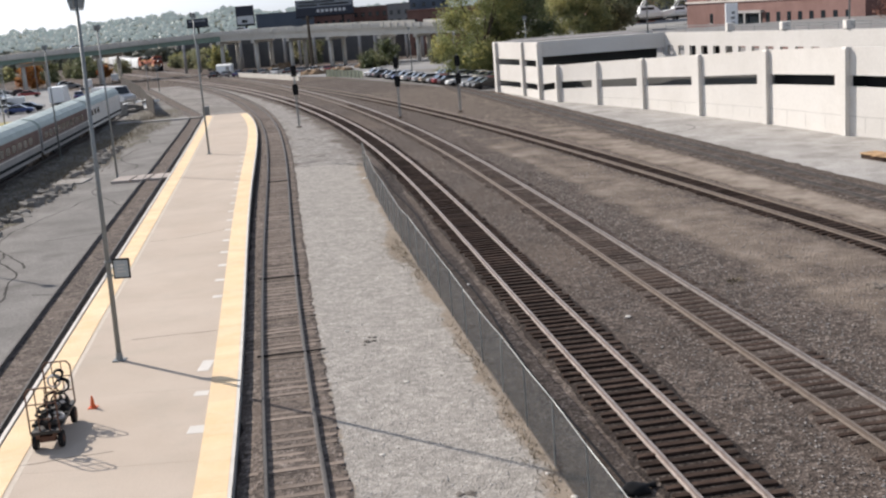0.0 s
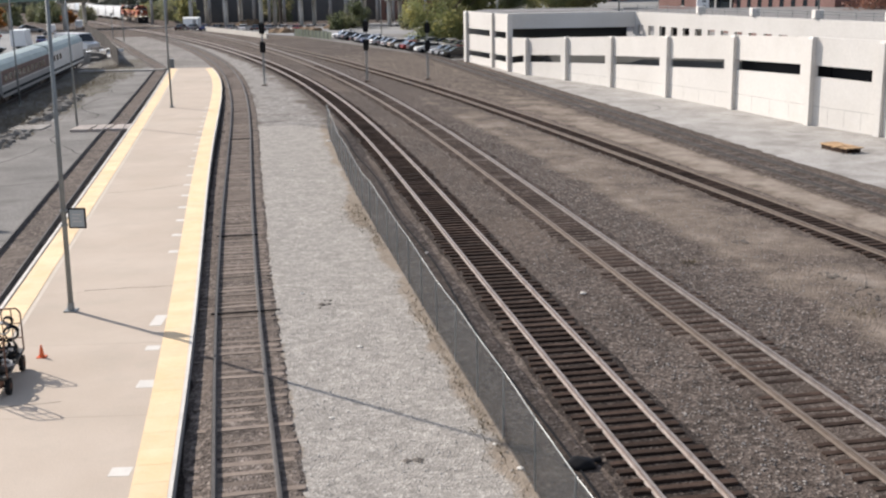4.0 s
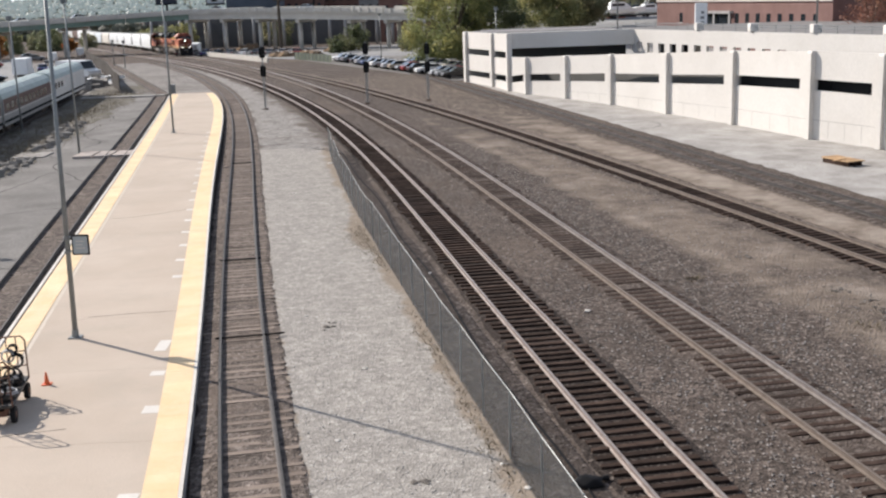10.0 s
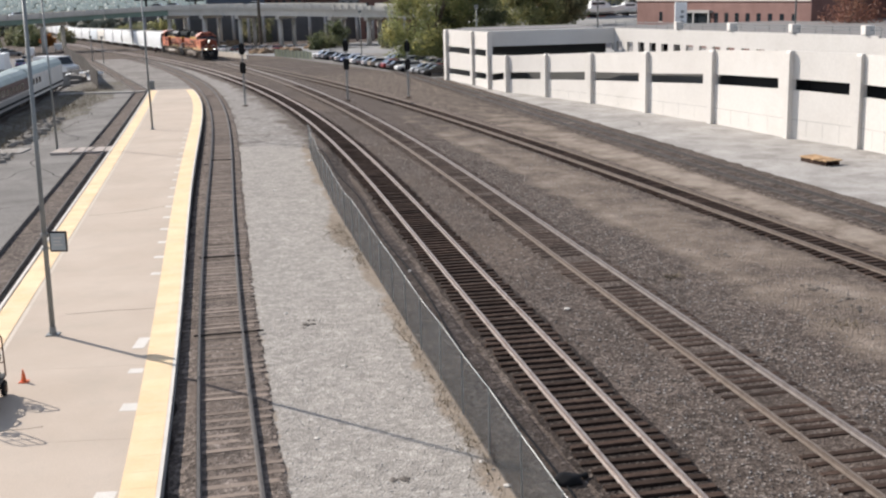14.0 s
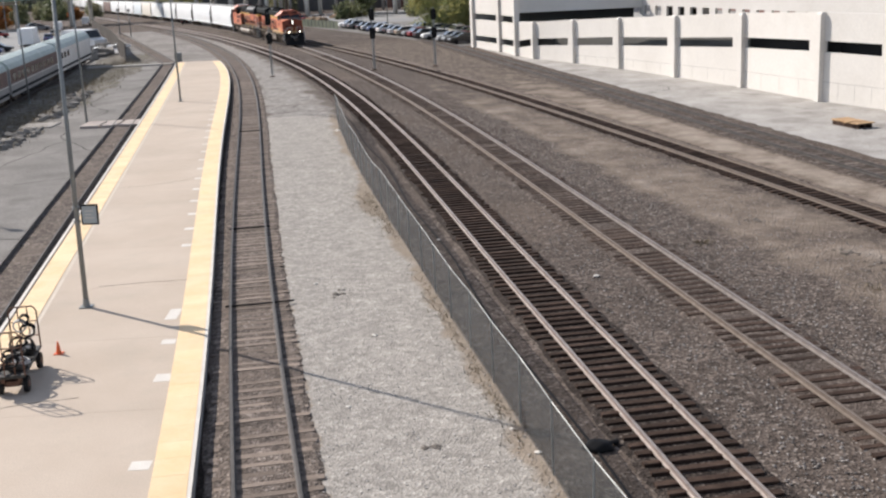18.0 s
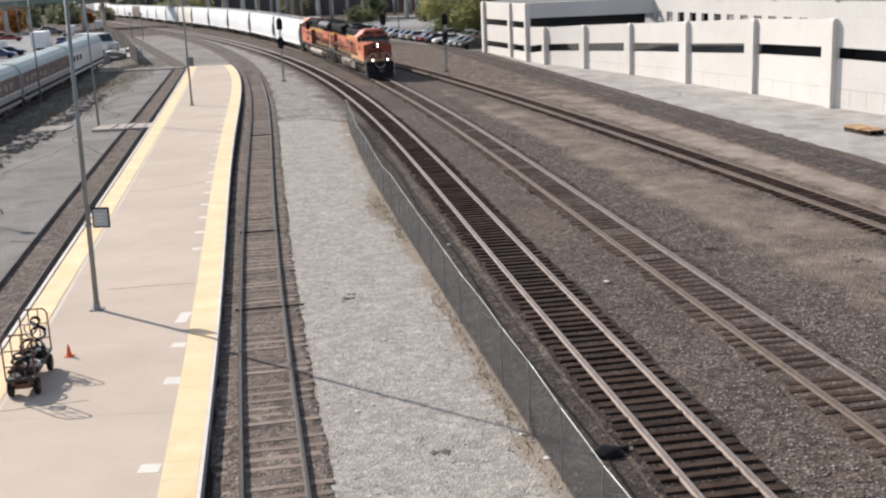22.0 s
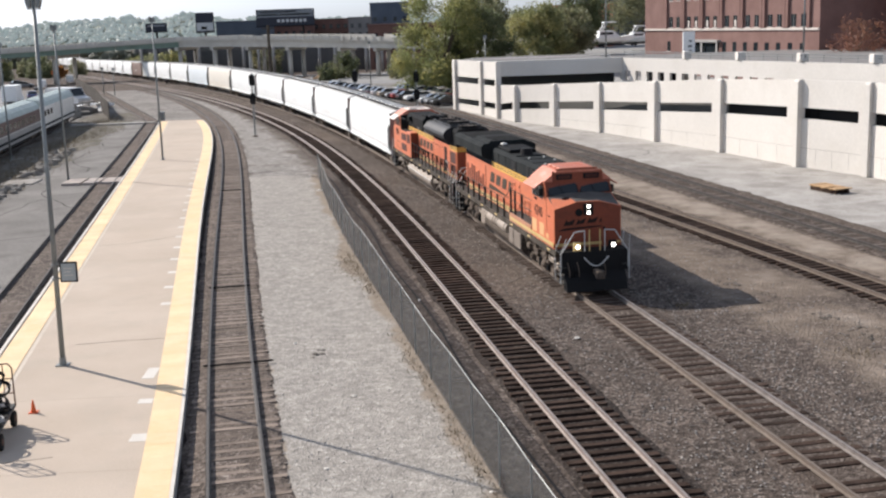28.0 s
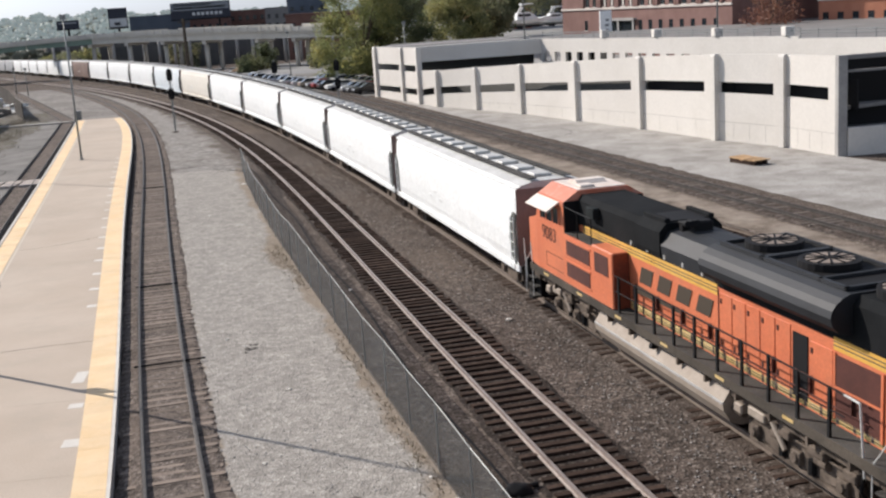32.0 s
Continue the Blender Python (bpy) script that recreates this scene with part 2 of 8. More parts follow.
def tube(bm, a, b, r0, r1=None, n=8):
    """A round bar from a to b."""
    a, b = Vector(a), Vector(b)
    r1 = r0 if r1 is None else r1
    q = (b - a).to_track_quat("Z", "Y").to_matrix().to_4x4()
    m = Matrix.Translation((a + b) / 2) @ q
    bmesh.ops.create_cone(bm, cap_ends=True, segments=n, radius1=r0, radius2=r1, depth=(b - a).length, matrix=m)
    return bm


def prism(bm, outline, axis, lo, hi):
    """An outline pushed from lo to hi along an axis: x takes (y, z), y takes (x, z), z takes (x, y)."""
    def at(p, w):
        return {"x": (w, p[0], p[1]), "y": (p[0], w, p[1]), "z": (p[0], p[1], w)}[axis]
    lower = [bm.verts.new(at(p, lo)) for p in outline]
    upper = [bm.verts.new(at(p, hi)) for p in outline]
    n = len(outline)
    bm.faces.new(lower)
    bm.faces.new(list(reversed(upper)))
    for i in range(n):
        bm.faces.new((lower[i], upper[i], upper[(i + 1) % n], lower[(i + 1) % n]))
    bmesh.ops.recalc_face_normals(bm, faces=bm.faces)
    return bm


def thing(name, label, category, group="", kind="", m=None):
    ob = new(name)
    ob.empty_display_size = 0.3
    if m is not None:
        ob.matrix_basis = m
    return tagged(ob, label, category, group, kind)


# ---- the lie of the land ----
def grade(y):
    """The tracks fall gently beyond the platform's end."""
    if y < 190:
        return 0.0
    return -0.9e-4 * (y - 190) ** 2 if y < 280 else max(-0.729 - 0.0162 * (y - 280), -3.5)


class Curve:
    """x over y in metres: a polynomial between two places, straight on past them."""
    def __init__(self, coef, lo, hi, bend=None, far=None):
        self.c, self.d, self.lo, self.hi = coef, np.polyder(coef), lo, hi
        self.bend, self.far = bend, far

    def x(self, y):
        if self.far and y > self.far[0]:
            return self.x(self.far[0]) + self.far[1] * (y - self.far[0])
        k = min(max(y, self.lo), self.hi)
        s = np.polyval(self.d, k / 100) / 100
        if y > self.hi and self.bend is not None:
            s = self.bend
        return float(np.polyval(self.c, k / 100) + s * (y - k))

    def turn(self, y):
        """Unit vector along the line, and the one to its right."""
        u = Vector((self.x(y + 0.5) - self.x(y - 0.5), 1.0)).normalized()
        return u, Vector((u.y, -u.x))

    def off(self, y, d):
        return Vector((self.x(y), y)) + self.turn(y)[1] * d


T0 = Curve((-1.0054, 2.762, -16.0249, -9.7459), 40, 150, -0.325)
T1 = Curve((1.1554, -5.5002, 4.5898, 3.1182, -17.7154, 0.2856), 28, 225)
T2 = Curve((-0.3033, 3.9524, -16.011, 18.9764, -22.37, 10.9326), 36, 328, -0.37, (392, -0.39))
T3 = Curve((-0.301, 3.458, -13.1497, 14.8656, -21.1425, 16.3328), 40, 328, -0.345, (392, -0.38))
T4 = Curve((-0.3515, -0.2686, -2.3071, -18.1411, 29.1781), 45, 200)
T5 = Curve((-18.152, 34.222), 60, 130)
PLAT_R = Curve((-9.6991, 27.6742, -26.8852, -3.5303, -3.408), 28, 144)
PLAT_L = Curve((-0.6035, 0.9984, -13.9224, -9.1046), 30, 146)
FENCE = Curve((6.6398, -6.8656, -12.7328, 6.2894), 25, 91)
GROUND = -0.25


def sheet(name, left, right, ys, z, mat, label, cat, wear=((0.0, 1.0), (1.0, 1.0)), fade=None, spots=()):
    """A strip of ground between two lines; wear (share of the width, amount) is how far its dirt shows across it."""
    vs, fs, vals = [], [], []
    n = len(wear)
    for y in ys:
        a, b = left(y), right(y)
        for u, k in wear:
            vs.append((a + (b - a) * u, y, z + grade(y)))
            k = k * min(1.0, max(0.0, (fade[1] - y) / (fade[1] - fade[0]))) if fade else k
            for sx, sy, sr, more in spots:
                k += more * max(0.0, 1 - math.hypot(a + (b - a) * u - sx, (y - sy) * 0.5) / sr)
            vals.append(k)
    for i in range(len(ys) - 1):
        for j in range(n - 1):
            fs.append((n * i + j, n * i + j + 1, n * i + j + n + 1, n * i + j + n))
    ob = raw(name, vs, fs, mat, None)
    ob.data.attributes.new("wear", "FLOAT", "POINT").data.foreach_set("value", vals)
    return tagged(ob, label, cat, kind="structure")


ys_far = [-80, -40, 0] + list(range(20, 460, 10)) + [520, 700, 1000, 1600, 3000, 4500]
xs_far = [-4000, -1500, -600, -300, -150, -80, -40, 0, 40, 80, 150, 300, 600, 1500, 4000]
gv = [(x, y, GROUND + grade(y)) for y in ys_far for x in xs_far]
nx = len(xs_far)
gf = [(j * nx + i, j * nx + i + 1, (j + 1) * nx + i + 1, (j + 1) * nx + i) for j in range(len(ys_far) - 1) for i in range(nx - 1)]
ground = raw("ground", gv, gf, M_YARD, None)
tagged(ground, "dark stony railway yard with patches of dry brown dirt", "ground", kind="structure")

sheet("gravel_strip", lambda y: T1.off(y, 1.36 + 0.06 * math.sin(y * 4.3) + 0.06 * math.sin(y * 9.1)).x, lambda y: FENCE.x(y) + 0.05, [8 + 0.25 * k for k in range(332)], GROUND + 0.03, M_GRAVEL,
      "pale grey crushed gravel between platform track and fence", "gravel", tuple((u, k) for u, k in zip((0.0, 0.04, 0.1, 0.2, 0.3, 0.4, 0.5, 0.6, 0.7, 0.8, 0.88, 0.94, 1.0), (0.8, 0.4, 0.2, 0.12, 0.1, 0.1, 0.1, 0.12, 0.18, 0.32, 0.6, 0.9, 1.1))),
      spots=((-2.0, 56.0, 2.2, 1.0), (-3.6, 50.0, 1.2, 0.4), (-2.9, 39.9, 0.5, 0.7), (-2.6, 33.5, 0.8, 0.45), (-8.0, 86.0, 2.5, 0.5)))
sheet("gravel_strip_end", lambda y: T1.off(y, 1.3).x, lambda y: max(T2.off(y, -2.1).x, T1.off(y, 1.35).x), list(range(90, 236, 3)), GROUND + 0.028, M_STRIPEND,
      "pale gravel narrowing between two converging tracks", "gravel", ((0.0, 0.75), (0.15, 0.5), (0.5, 0.45), (0.8, 0.7), (1.0, 1.0)))
sheet("access_road", lambda y: T0.x(y) - 9.0 - max(0, (y - 90)) * 0.05, lambda y: T0.off(y, -0.9).x, list(range(8, 260, 3)), GROUND + 0.02, M_ASPHALT,
      "worn grey asphalt service road with cracks", "road")
sheet("station_lot", lambda y: -190.0, lambda y: -48.0 - (y - 90) * 0.11 if y < 175 else -57.4 - (y - 175) * 0.3, list(range(60, 300, 10)), GROUND + 0.02, M_LOT,
      "pale grey parking lot beside the station tracks", "parking lot")

# Concrete apron before the garage.
GARAGE = [(9.2, 152.4), (11.85, 142.6), (13.2, 135.9), (14.75, 130.9), (18.2, 123.6), (21.65, 115.4), (24.95, 105.1), (28.2, 95.0), (30.95, 84.3), (33.6, 77.8), (34.75, 72.0)]
GAR_Y = [p[1] for p in reversed(GARAGE)]
GAR_X = [p[0] for p in reversed(GARAGE)]


EDGE = np.random.default_rng(17).normal(size=400)
EDGE = EDGE + 0.7 * np.repeat(np.random.default_rng(18).normal(size=100), 4)


def rough_edge(y, amount):
    """An uneven edge of dirt."""
    return float(EDGE[int(y) % 400]) * amount * 0.5


def garage_x(y):
    if y < 72:
        return 34.75 + (72 - y) * 0.3
    return float(np.interp(y, GAR_Y, GAR_X))


sheet("apron", lambda y: T5.off(y, 2.5 + rough_edge(y, 0.16)).x, garage_x, list(range(30, 154, 1)), GROUND + 0.03, M_APRON,
      "bleached concrete apron along the parking garage", "pavement")
sheet("verge", lambda y: T4.off(y, 1.5).x, lambda y: max(T5.off(y, -1.6).x, T4.off(y, 2.9).x), list(range(24, 170, 1)), GROUND + 0.012, M_STRAW,
      "dry straw-brown verge between old tracks", "ground", ((0.0, 0.3), (0.12, 0.8), (0.5, 1.0), (0.88, 0.85), (1.0, 0.4)), (85, 150))
sheet("dirt_band", lambda y: T3.off(y, 1.68).x, lambda y: T4.off(y, -1.5).x, list(range(14, 176, 1)), GROUND + 0.01, M_PATCHY,
      "dry tan dirt worn through dark ballast", "ground", ((0.0, 0.0), (0.12, 0.12), (0.28, 0.5), (0.42, 0.9), (0.6, 0.75), (0.8, 0.85), (0.93, 0.7), (1.0, 0.4)), (90, 140))
# Platform's shadow painted as a strip of darker ballast.
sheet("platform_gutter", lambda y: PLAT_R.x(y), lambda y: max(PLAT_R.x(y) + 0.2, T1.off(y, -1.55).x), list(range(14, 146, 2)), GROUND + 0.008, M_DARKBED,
      "ballast in the gutter, the platform's shadow put into its colour", "ground")
sheet("yard_dirt", lambda y: T0.off(y, 1.2).x, lambda y: max(T1.off(y, -1.6).x, T0.off(y, 1.3).x), list(range(147, 240, 3)), GROUND + 0.006, M_DIRT,
      "grey dirt where the platform tracks part", "ground")
sheet("back_lot", lambda y: 7.6 - (y - 155) * 0.39, lambda y: 70.0, list(range(155, 228, 4)), GROUND + 0.04, M_ASPHALT,
      "asphalt car park behind the tracks", "parking lot")
sheet("pale_lot", lambda y: -20.4 - (y - 227) * 0.62, lambda y: 40.0, list(range(227, 300, 4)), GROUND + 0.035, M_LOT,
      "pale lot running under the overpass", "parking lot")


# ---- tracks ----
def rail_mesh(curve, ys, d, name, mat, parent, lift=0.0):
    """A rail: foot, web and head swept along the line."""
    prof = [(-0.07, -0.17), (0.07, -0.17), (0.07, -0.15), (0.015, -0.13), (0.015, -0.045), (0.037, -0.035), (0.037, 0.0), (-0.037, 0.0), (-0.037, -0.035), (-0.015, -0.045), (-0.015, -0.13), (-0.07, -0.15)]
    vs, fs, n = [], [], len(prof)
    for y in ys:
        p = curve.off(y, d)
        r = curve.turn(y)[1]
        for a, z in prof:
            vs.append((p.x + r.x * a, p.y + r.y * a, z + lift + grade(y)))
    for i in range(len(ys) - 1):
        for j in range(n):
            k = (j + 1) % n
            fs.append((i * n + j, i * n + k, (i + 1) * n + k, (i + 1) * n + j))
    return raw(name, vs, fs, mat, parent)


def tie_mesh(name, mat, seed):
    rnd = random.Random(seed)
    bm = boxed(-1.3, -0.115, -0.18, 1.3, 0.115, 0.0, bevel=0.012)
    for v in bm.verts:
        v.co += Vector((rnd.uniform(-0.02, 0.02), rnd.uniform(-0.01, 0.01), rnd.uniform(-0.012, 0.008)))
    me = bpy.data.meshes.new(name)
    bm.to_mesh(me)
    bm.free()
    me.materials.append(mat)
    return me


def track(label, curve, y0, y1, tie_y1, rails, tie_mat, ballast_mat, pitch, half, seed, tie_lift=0.0, y_start=None, bed=-0.225, missing=0.0, tie_length=1.0):
    t = thing("railway_track", label, "railway track", "tracks of the yard", "structure")
    rnd = random.Random(seed)
    step = 1.0
    ys = [y0 + i * step for i in range(int((y1 - y0) / step) + 1)]
    vs, fs = [], []
    for y in ys:
        for d, z in ((-half - 0.4, GROUND - 0.03), (-half, bed), (0.0, bed - 0.006), (half, bed), (half + 0.4, GROUND - 0.03)):
            p = curve.off(y, d + (rnd.uniform(-0.1, 0.1) if d else 0.0))
            vs.append((p.x, p.y, z + grade(y)))
    for i in range(len(ys) - 1):
        for j in range(4):
            fs.append((i * 5 + j, i * 5 + j + 1, i * 5 + j + 6, i * 5 + j + 5))
    raw("ballast_bed", vs, fs, ballast_mat, t, "stone ballast between the ties")
    for d, mat in zip((-0.755, 0.755), rails):
        rail_mesh(curve, ys[::3] + [ys[-1]], d, "rail", mat, t)
    meshes = [tie_mesh("tie", tie_mat, seed + i) for i in range(6)]
    y = (y_start if y_start is not None else y0) + 0.2
    while y < tie_y1:
        u, r = curve.turn(y)
        if rnd.random() >= missing:
            p = curve.off(y, rnd.uniform(-0.1, 0.1))
            o = new("tie", rnd.choice(meshes))
            o.parent = t
            o.matrix_basis = Matrix.Translation((p.x, p.y, -0.165 + tie_lift + rnd.uniform(-0.014, 0.01) + grade(y))) @ Matrix.Rotation(math.atan2(r.y, r.x) + rnd.uniform(-0.025, 0.025), 4, "Z") @ Matrix.Diagonal((tie_length, 1, 1, 1))
        y += (pitch + rnd.uniform(-0.06, 0.06)) * u.y
    return t


def build_tracks():
    dark = (M_RAIL_DARK, M_RAIL_DARK)
    t = track("platform track with weathered ties and dark worn rails", T1, 12, 232, 140, dark, M_TIE_OLD, M_BROWN, 0.56, 1.2, 11, 0.0, 20, -0.174)
    for y, a, b in ((38.9, -0.95, 1.5), (51.2, -0.9, 0.95), (83.0, -0.8, 0.85)):
        p, q = T1.off(y, a), T1.off(y, b)
        part("gauge_rod", tube(bmesh.new(), (p.x, p.y, -0.11), (q.x, q.y, -0.11), 0.035, n=8), M_BLACK, t, "dark steel rod across the rails")
    rnd = random.Random(2)
    vs, fs = [], []
    for i in range(520):
        y = 14 + i * 0.25
        p, q, r = T1.off(y, -1.22 + rnd.uniform(-0.09, 0.09)), T1.off(y, -1.1), T1.off(y, -0.83)
        vs += [(p.x, p.y, GROUND), (q.x, q.y, -0.165 + rnd.uniform(-0.02, 0.03)), (r.x, r.y, -0.13)]
        if i:
            k = 3 * i
            fs += [(k - 3, k - 2, k + 1, k), (k - 2, k - 1, k + 2, k + 1)]
    raw("ballast_shoulder", vs, fs, M_BROWN, t, "stone shoulder over the tie ends")
    track("main track with dark creosoted ties and worn rails", T2, 12, 420, 168, (M_RAIL_BRIGHT, M_RAIL_BRIGHT), M_TIE, M_MUD, 0.54, 1.25, 21, 0.012, 18, -0.215)
    track("main track with rust-brown rails in grey ballast", T3, 12, 800, 150, (M_RAIL_BROWN, M_RAIL_GREY), M_TIE, M_BALLAST, 0.54, 1.25, 31, -0.004, 22, -0.186, 0.06)
    track("yard track with dark muddy ballast", T4, 30, 212, 160, (M_RAIL_BROWN, M_RAIL_BROWN), M_TIE, M_DARKBED, 0.56, 0.95, 41, 0.0, 40, -0.215)
    track("disused side track sunk in dirt", T5, 36, 174, 130, dark, M_TIE_MID, M_OLDBED, 0.58, 1.15, 51, -0.02, 50, -0.188, 0.35)
    track("stub track along the platform with weathered ties", T0, 20, 240, 146, dark, M_TIE_MID, M_BROWN, 0.56, 0.75, 61, -0.022, 30, -0.178, 0.0, 0.7)


# ---- platform ----
PZ = 0.2


def strip_block(name, left, right, y0, y1, z0, z1, mat, parent, n=4, label=""):
    vs, fs = [], []
    for i in range(n + 1):
        y = y0 + (y1 - y0) * i / n
        a, b = left(y), right(y)
        vs += [(a, y, z0), (b, y, z0), (b, y, z1), (a, y, z1)]
    for i in range(n):
        k = 4 * i
        for a, b in ((0, 1), (1, 2), (2, 3), (3, 0)):
            fs.append((k + a, k + 4 + a, k + 4 + b, k + b))
    fs += [(0, 1, 2, 3), (4 * n + 3, 4 * n + 2, 4 * n + 1, 4 * n)]
    me = bpy.data.meshes.new(name)
    me.from_pydata(vs, [], fs)
    bm = bmesh.new()
    bm.from_mesh(me)
    bmesh.ops.recalc_face_normals(bm, faces=bm.faces)
    bm.to_mesh(me)
    bm.free()
    return link_part(name, me, mat, parent, label)


def build_platform():
    p = thing("platform", "long curved concrete station platform with yellow tactile edges", "platform", kind="structure")
    y = 10.0
    while y < 145.5:
        y1 = min(y + 6.2, 145.9)
        strip_block("slab", lambda q: PLAT_L.x(q) + 0.12, lambda q: PLAT_R.x(q) - 0.12, y + 0.005, y1 - 0.005, GROUND - 0.1, PZ, M_PLAT, p, 3)
        y += 6.2
    for line, s, lab in ((PLAT_R, -1, "white painted platform edge"), (PLAT_L, 1, "pale platform edge")):
        # Faces get a darker concrete: their shade is put into the colour.
        strip_block("edge_curb", (lambda q: PLAT_R.x(q) - 0.12) if s < 0 else (lambda q: PLAT_L.x(q) - 0.02),
                    (lambda q: PLAT_R.x(q) + 0.02) if s < 0 else (lambda q: PLAT_L.x(q) + 0.17), 10.0, 145.4, GROUND - 0.08, PZ, M_PILLAR, p, 60, "concrete platform face greyed to carry its shade")
        strip_block("edge_paint", (lambda q: PLAT_R.x(q) - 0.08) if s < 0 else (lambda q: PLAT_L.x(q) - 0.02),
                    (lambda q: PLAT_R.x(q) + 0.02) if s < 0 else (lambda q: PLAT_L.x(q) + 0.11), 10.0, 145.4, PZ, PZ + 0.006, M_EDGE, p, 60, lab)
    me = {}
    for w in (0.86,):
        bm = boxed(-w / 2, -0.5, 0.0, w / 2, 0.5, 0.012, bevel=0.004)
        m = bpy.data.meshes.new("tactile_tile")
        bm.to_mesh(m)
        bm.free()
        m.materials.append(M_YELLOW)
        me[w] = m
    for line, d, w in ((PLAT_R, -0.51, 0.86), (PLAT_L, 0.62, 0.86)):
        y = 12.0
        while y < 145:
            q = line.off(y, d)
            u, r = line.turn(y)
            o = new("tactile_tile", me[w])
            o.parent = p
            o.matrix_basis = Matrix.Translation((q.x, q.y, PZ + 0.001)) @ Matrix.Rotation(math.atan2(r.y, r.x), 4, "Z")
            y += 1.004 * u.y
    strip_block("edge_line", lambda q: PLAT_L.x(q) + 1.12, lambda q: PLAT_L.x(q) + 1.24, 12.0, 145.0, PZ, PZ + 0.004, surface("faded_line", (0.56, 0.5, 0.42), (0.6, 0.54, 0.46), 0.9), p, 60, "pale inner line of the tactile strip")
    for x, y, w, h in ((-6.85, 25.05, 0.5, 0.5), (-7.45, 31.0, 0.62, 0.62), (-8.0, 34.25, 0.45, 0.45), (-8.42, 37.2, 0.4, 1.2)) + tuple((PLAT_R.x(47.1 + 3.16 * k) - 1.17 + 0.012 * min(k, 8), 47.1 + 3.16 * k, 0.4 + 0.05 * (k % 2), 0.42) for k in range(18)):
        part("paint_patch", boxed(x - w / 2, y - h / 2, PZ, x + w / 2, y + h / 2, PZ + 0.006), M_EDGE, p, "worn white paint patch")
    # Boarded crossing over the stub track, level with the platform.
    c = thing("track_crossing", "pale concrete crossing panels over the stub track", "crossing", kind="structure")
    for a, b in ((-26.0, -24.55), (-24.35, -23.15), (-22.95, -21.4)):
        part("panel", boxed(a, 89.6, -0.3, b, 92.4, -0.02, bevel=0.02), M_PANEL, c)
    c2 = thing("track_crossing", "narrow concrete crossing at the platform's end", "crossing", kind="structure")
    for a, b in ((-41.0, -36.0), (-35.96, -33.4), (-33.36, -30.2)):
        part("panel", boxed(a, 147.4, -0.3, b, 148.9, -0.04, bevel=0.02), M_APRON, c2)


CACHE = {}


def plain_cache(name, col, rough=0.5, metal=0.0, emit=0.0):
    if name not in CACHE:
        CACHE[name] = plain(name, col, rough, metal, emit)
    return CACHE[name]


# ---- garage ----
def wall_quad(bm, a, b, z0a, z1a, z0b, z1b, thick):
    """An upright slab between two plan points whose top and foot may slope."""
    d = Vector((b[0] - a[0], b[1] - a[1])).normalized()
    n = Vector((-d.y, d.x)) * thick
    if n.x < 0:
        n = -n
    vs = []
    for (x, y), z0, z1 in ((a, z0a, z1a), (b, z0b, z1b)):
        for ox, oy in ((0, 0), (n.x, n.y)):
            vs += [bm.verts.new((x + ox, y + oy, z0)), bm.verts.new((x + ox, y + oy, z1))]
    f = [(0, 1, 5, 4), (2, 6, 7, 3), (1, 3, 7, 5), (0, 4, 6, 2), (0, 2, 3, 1), (4, 5, 7, 6)]
    for q in f:
        bm.faces.new([vs[i] for i in q])
    return bm


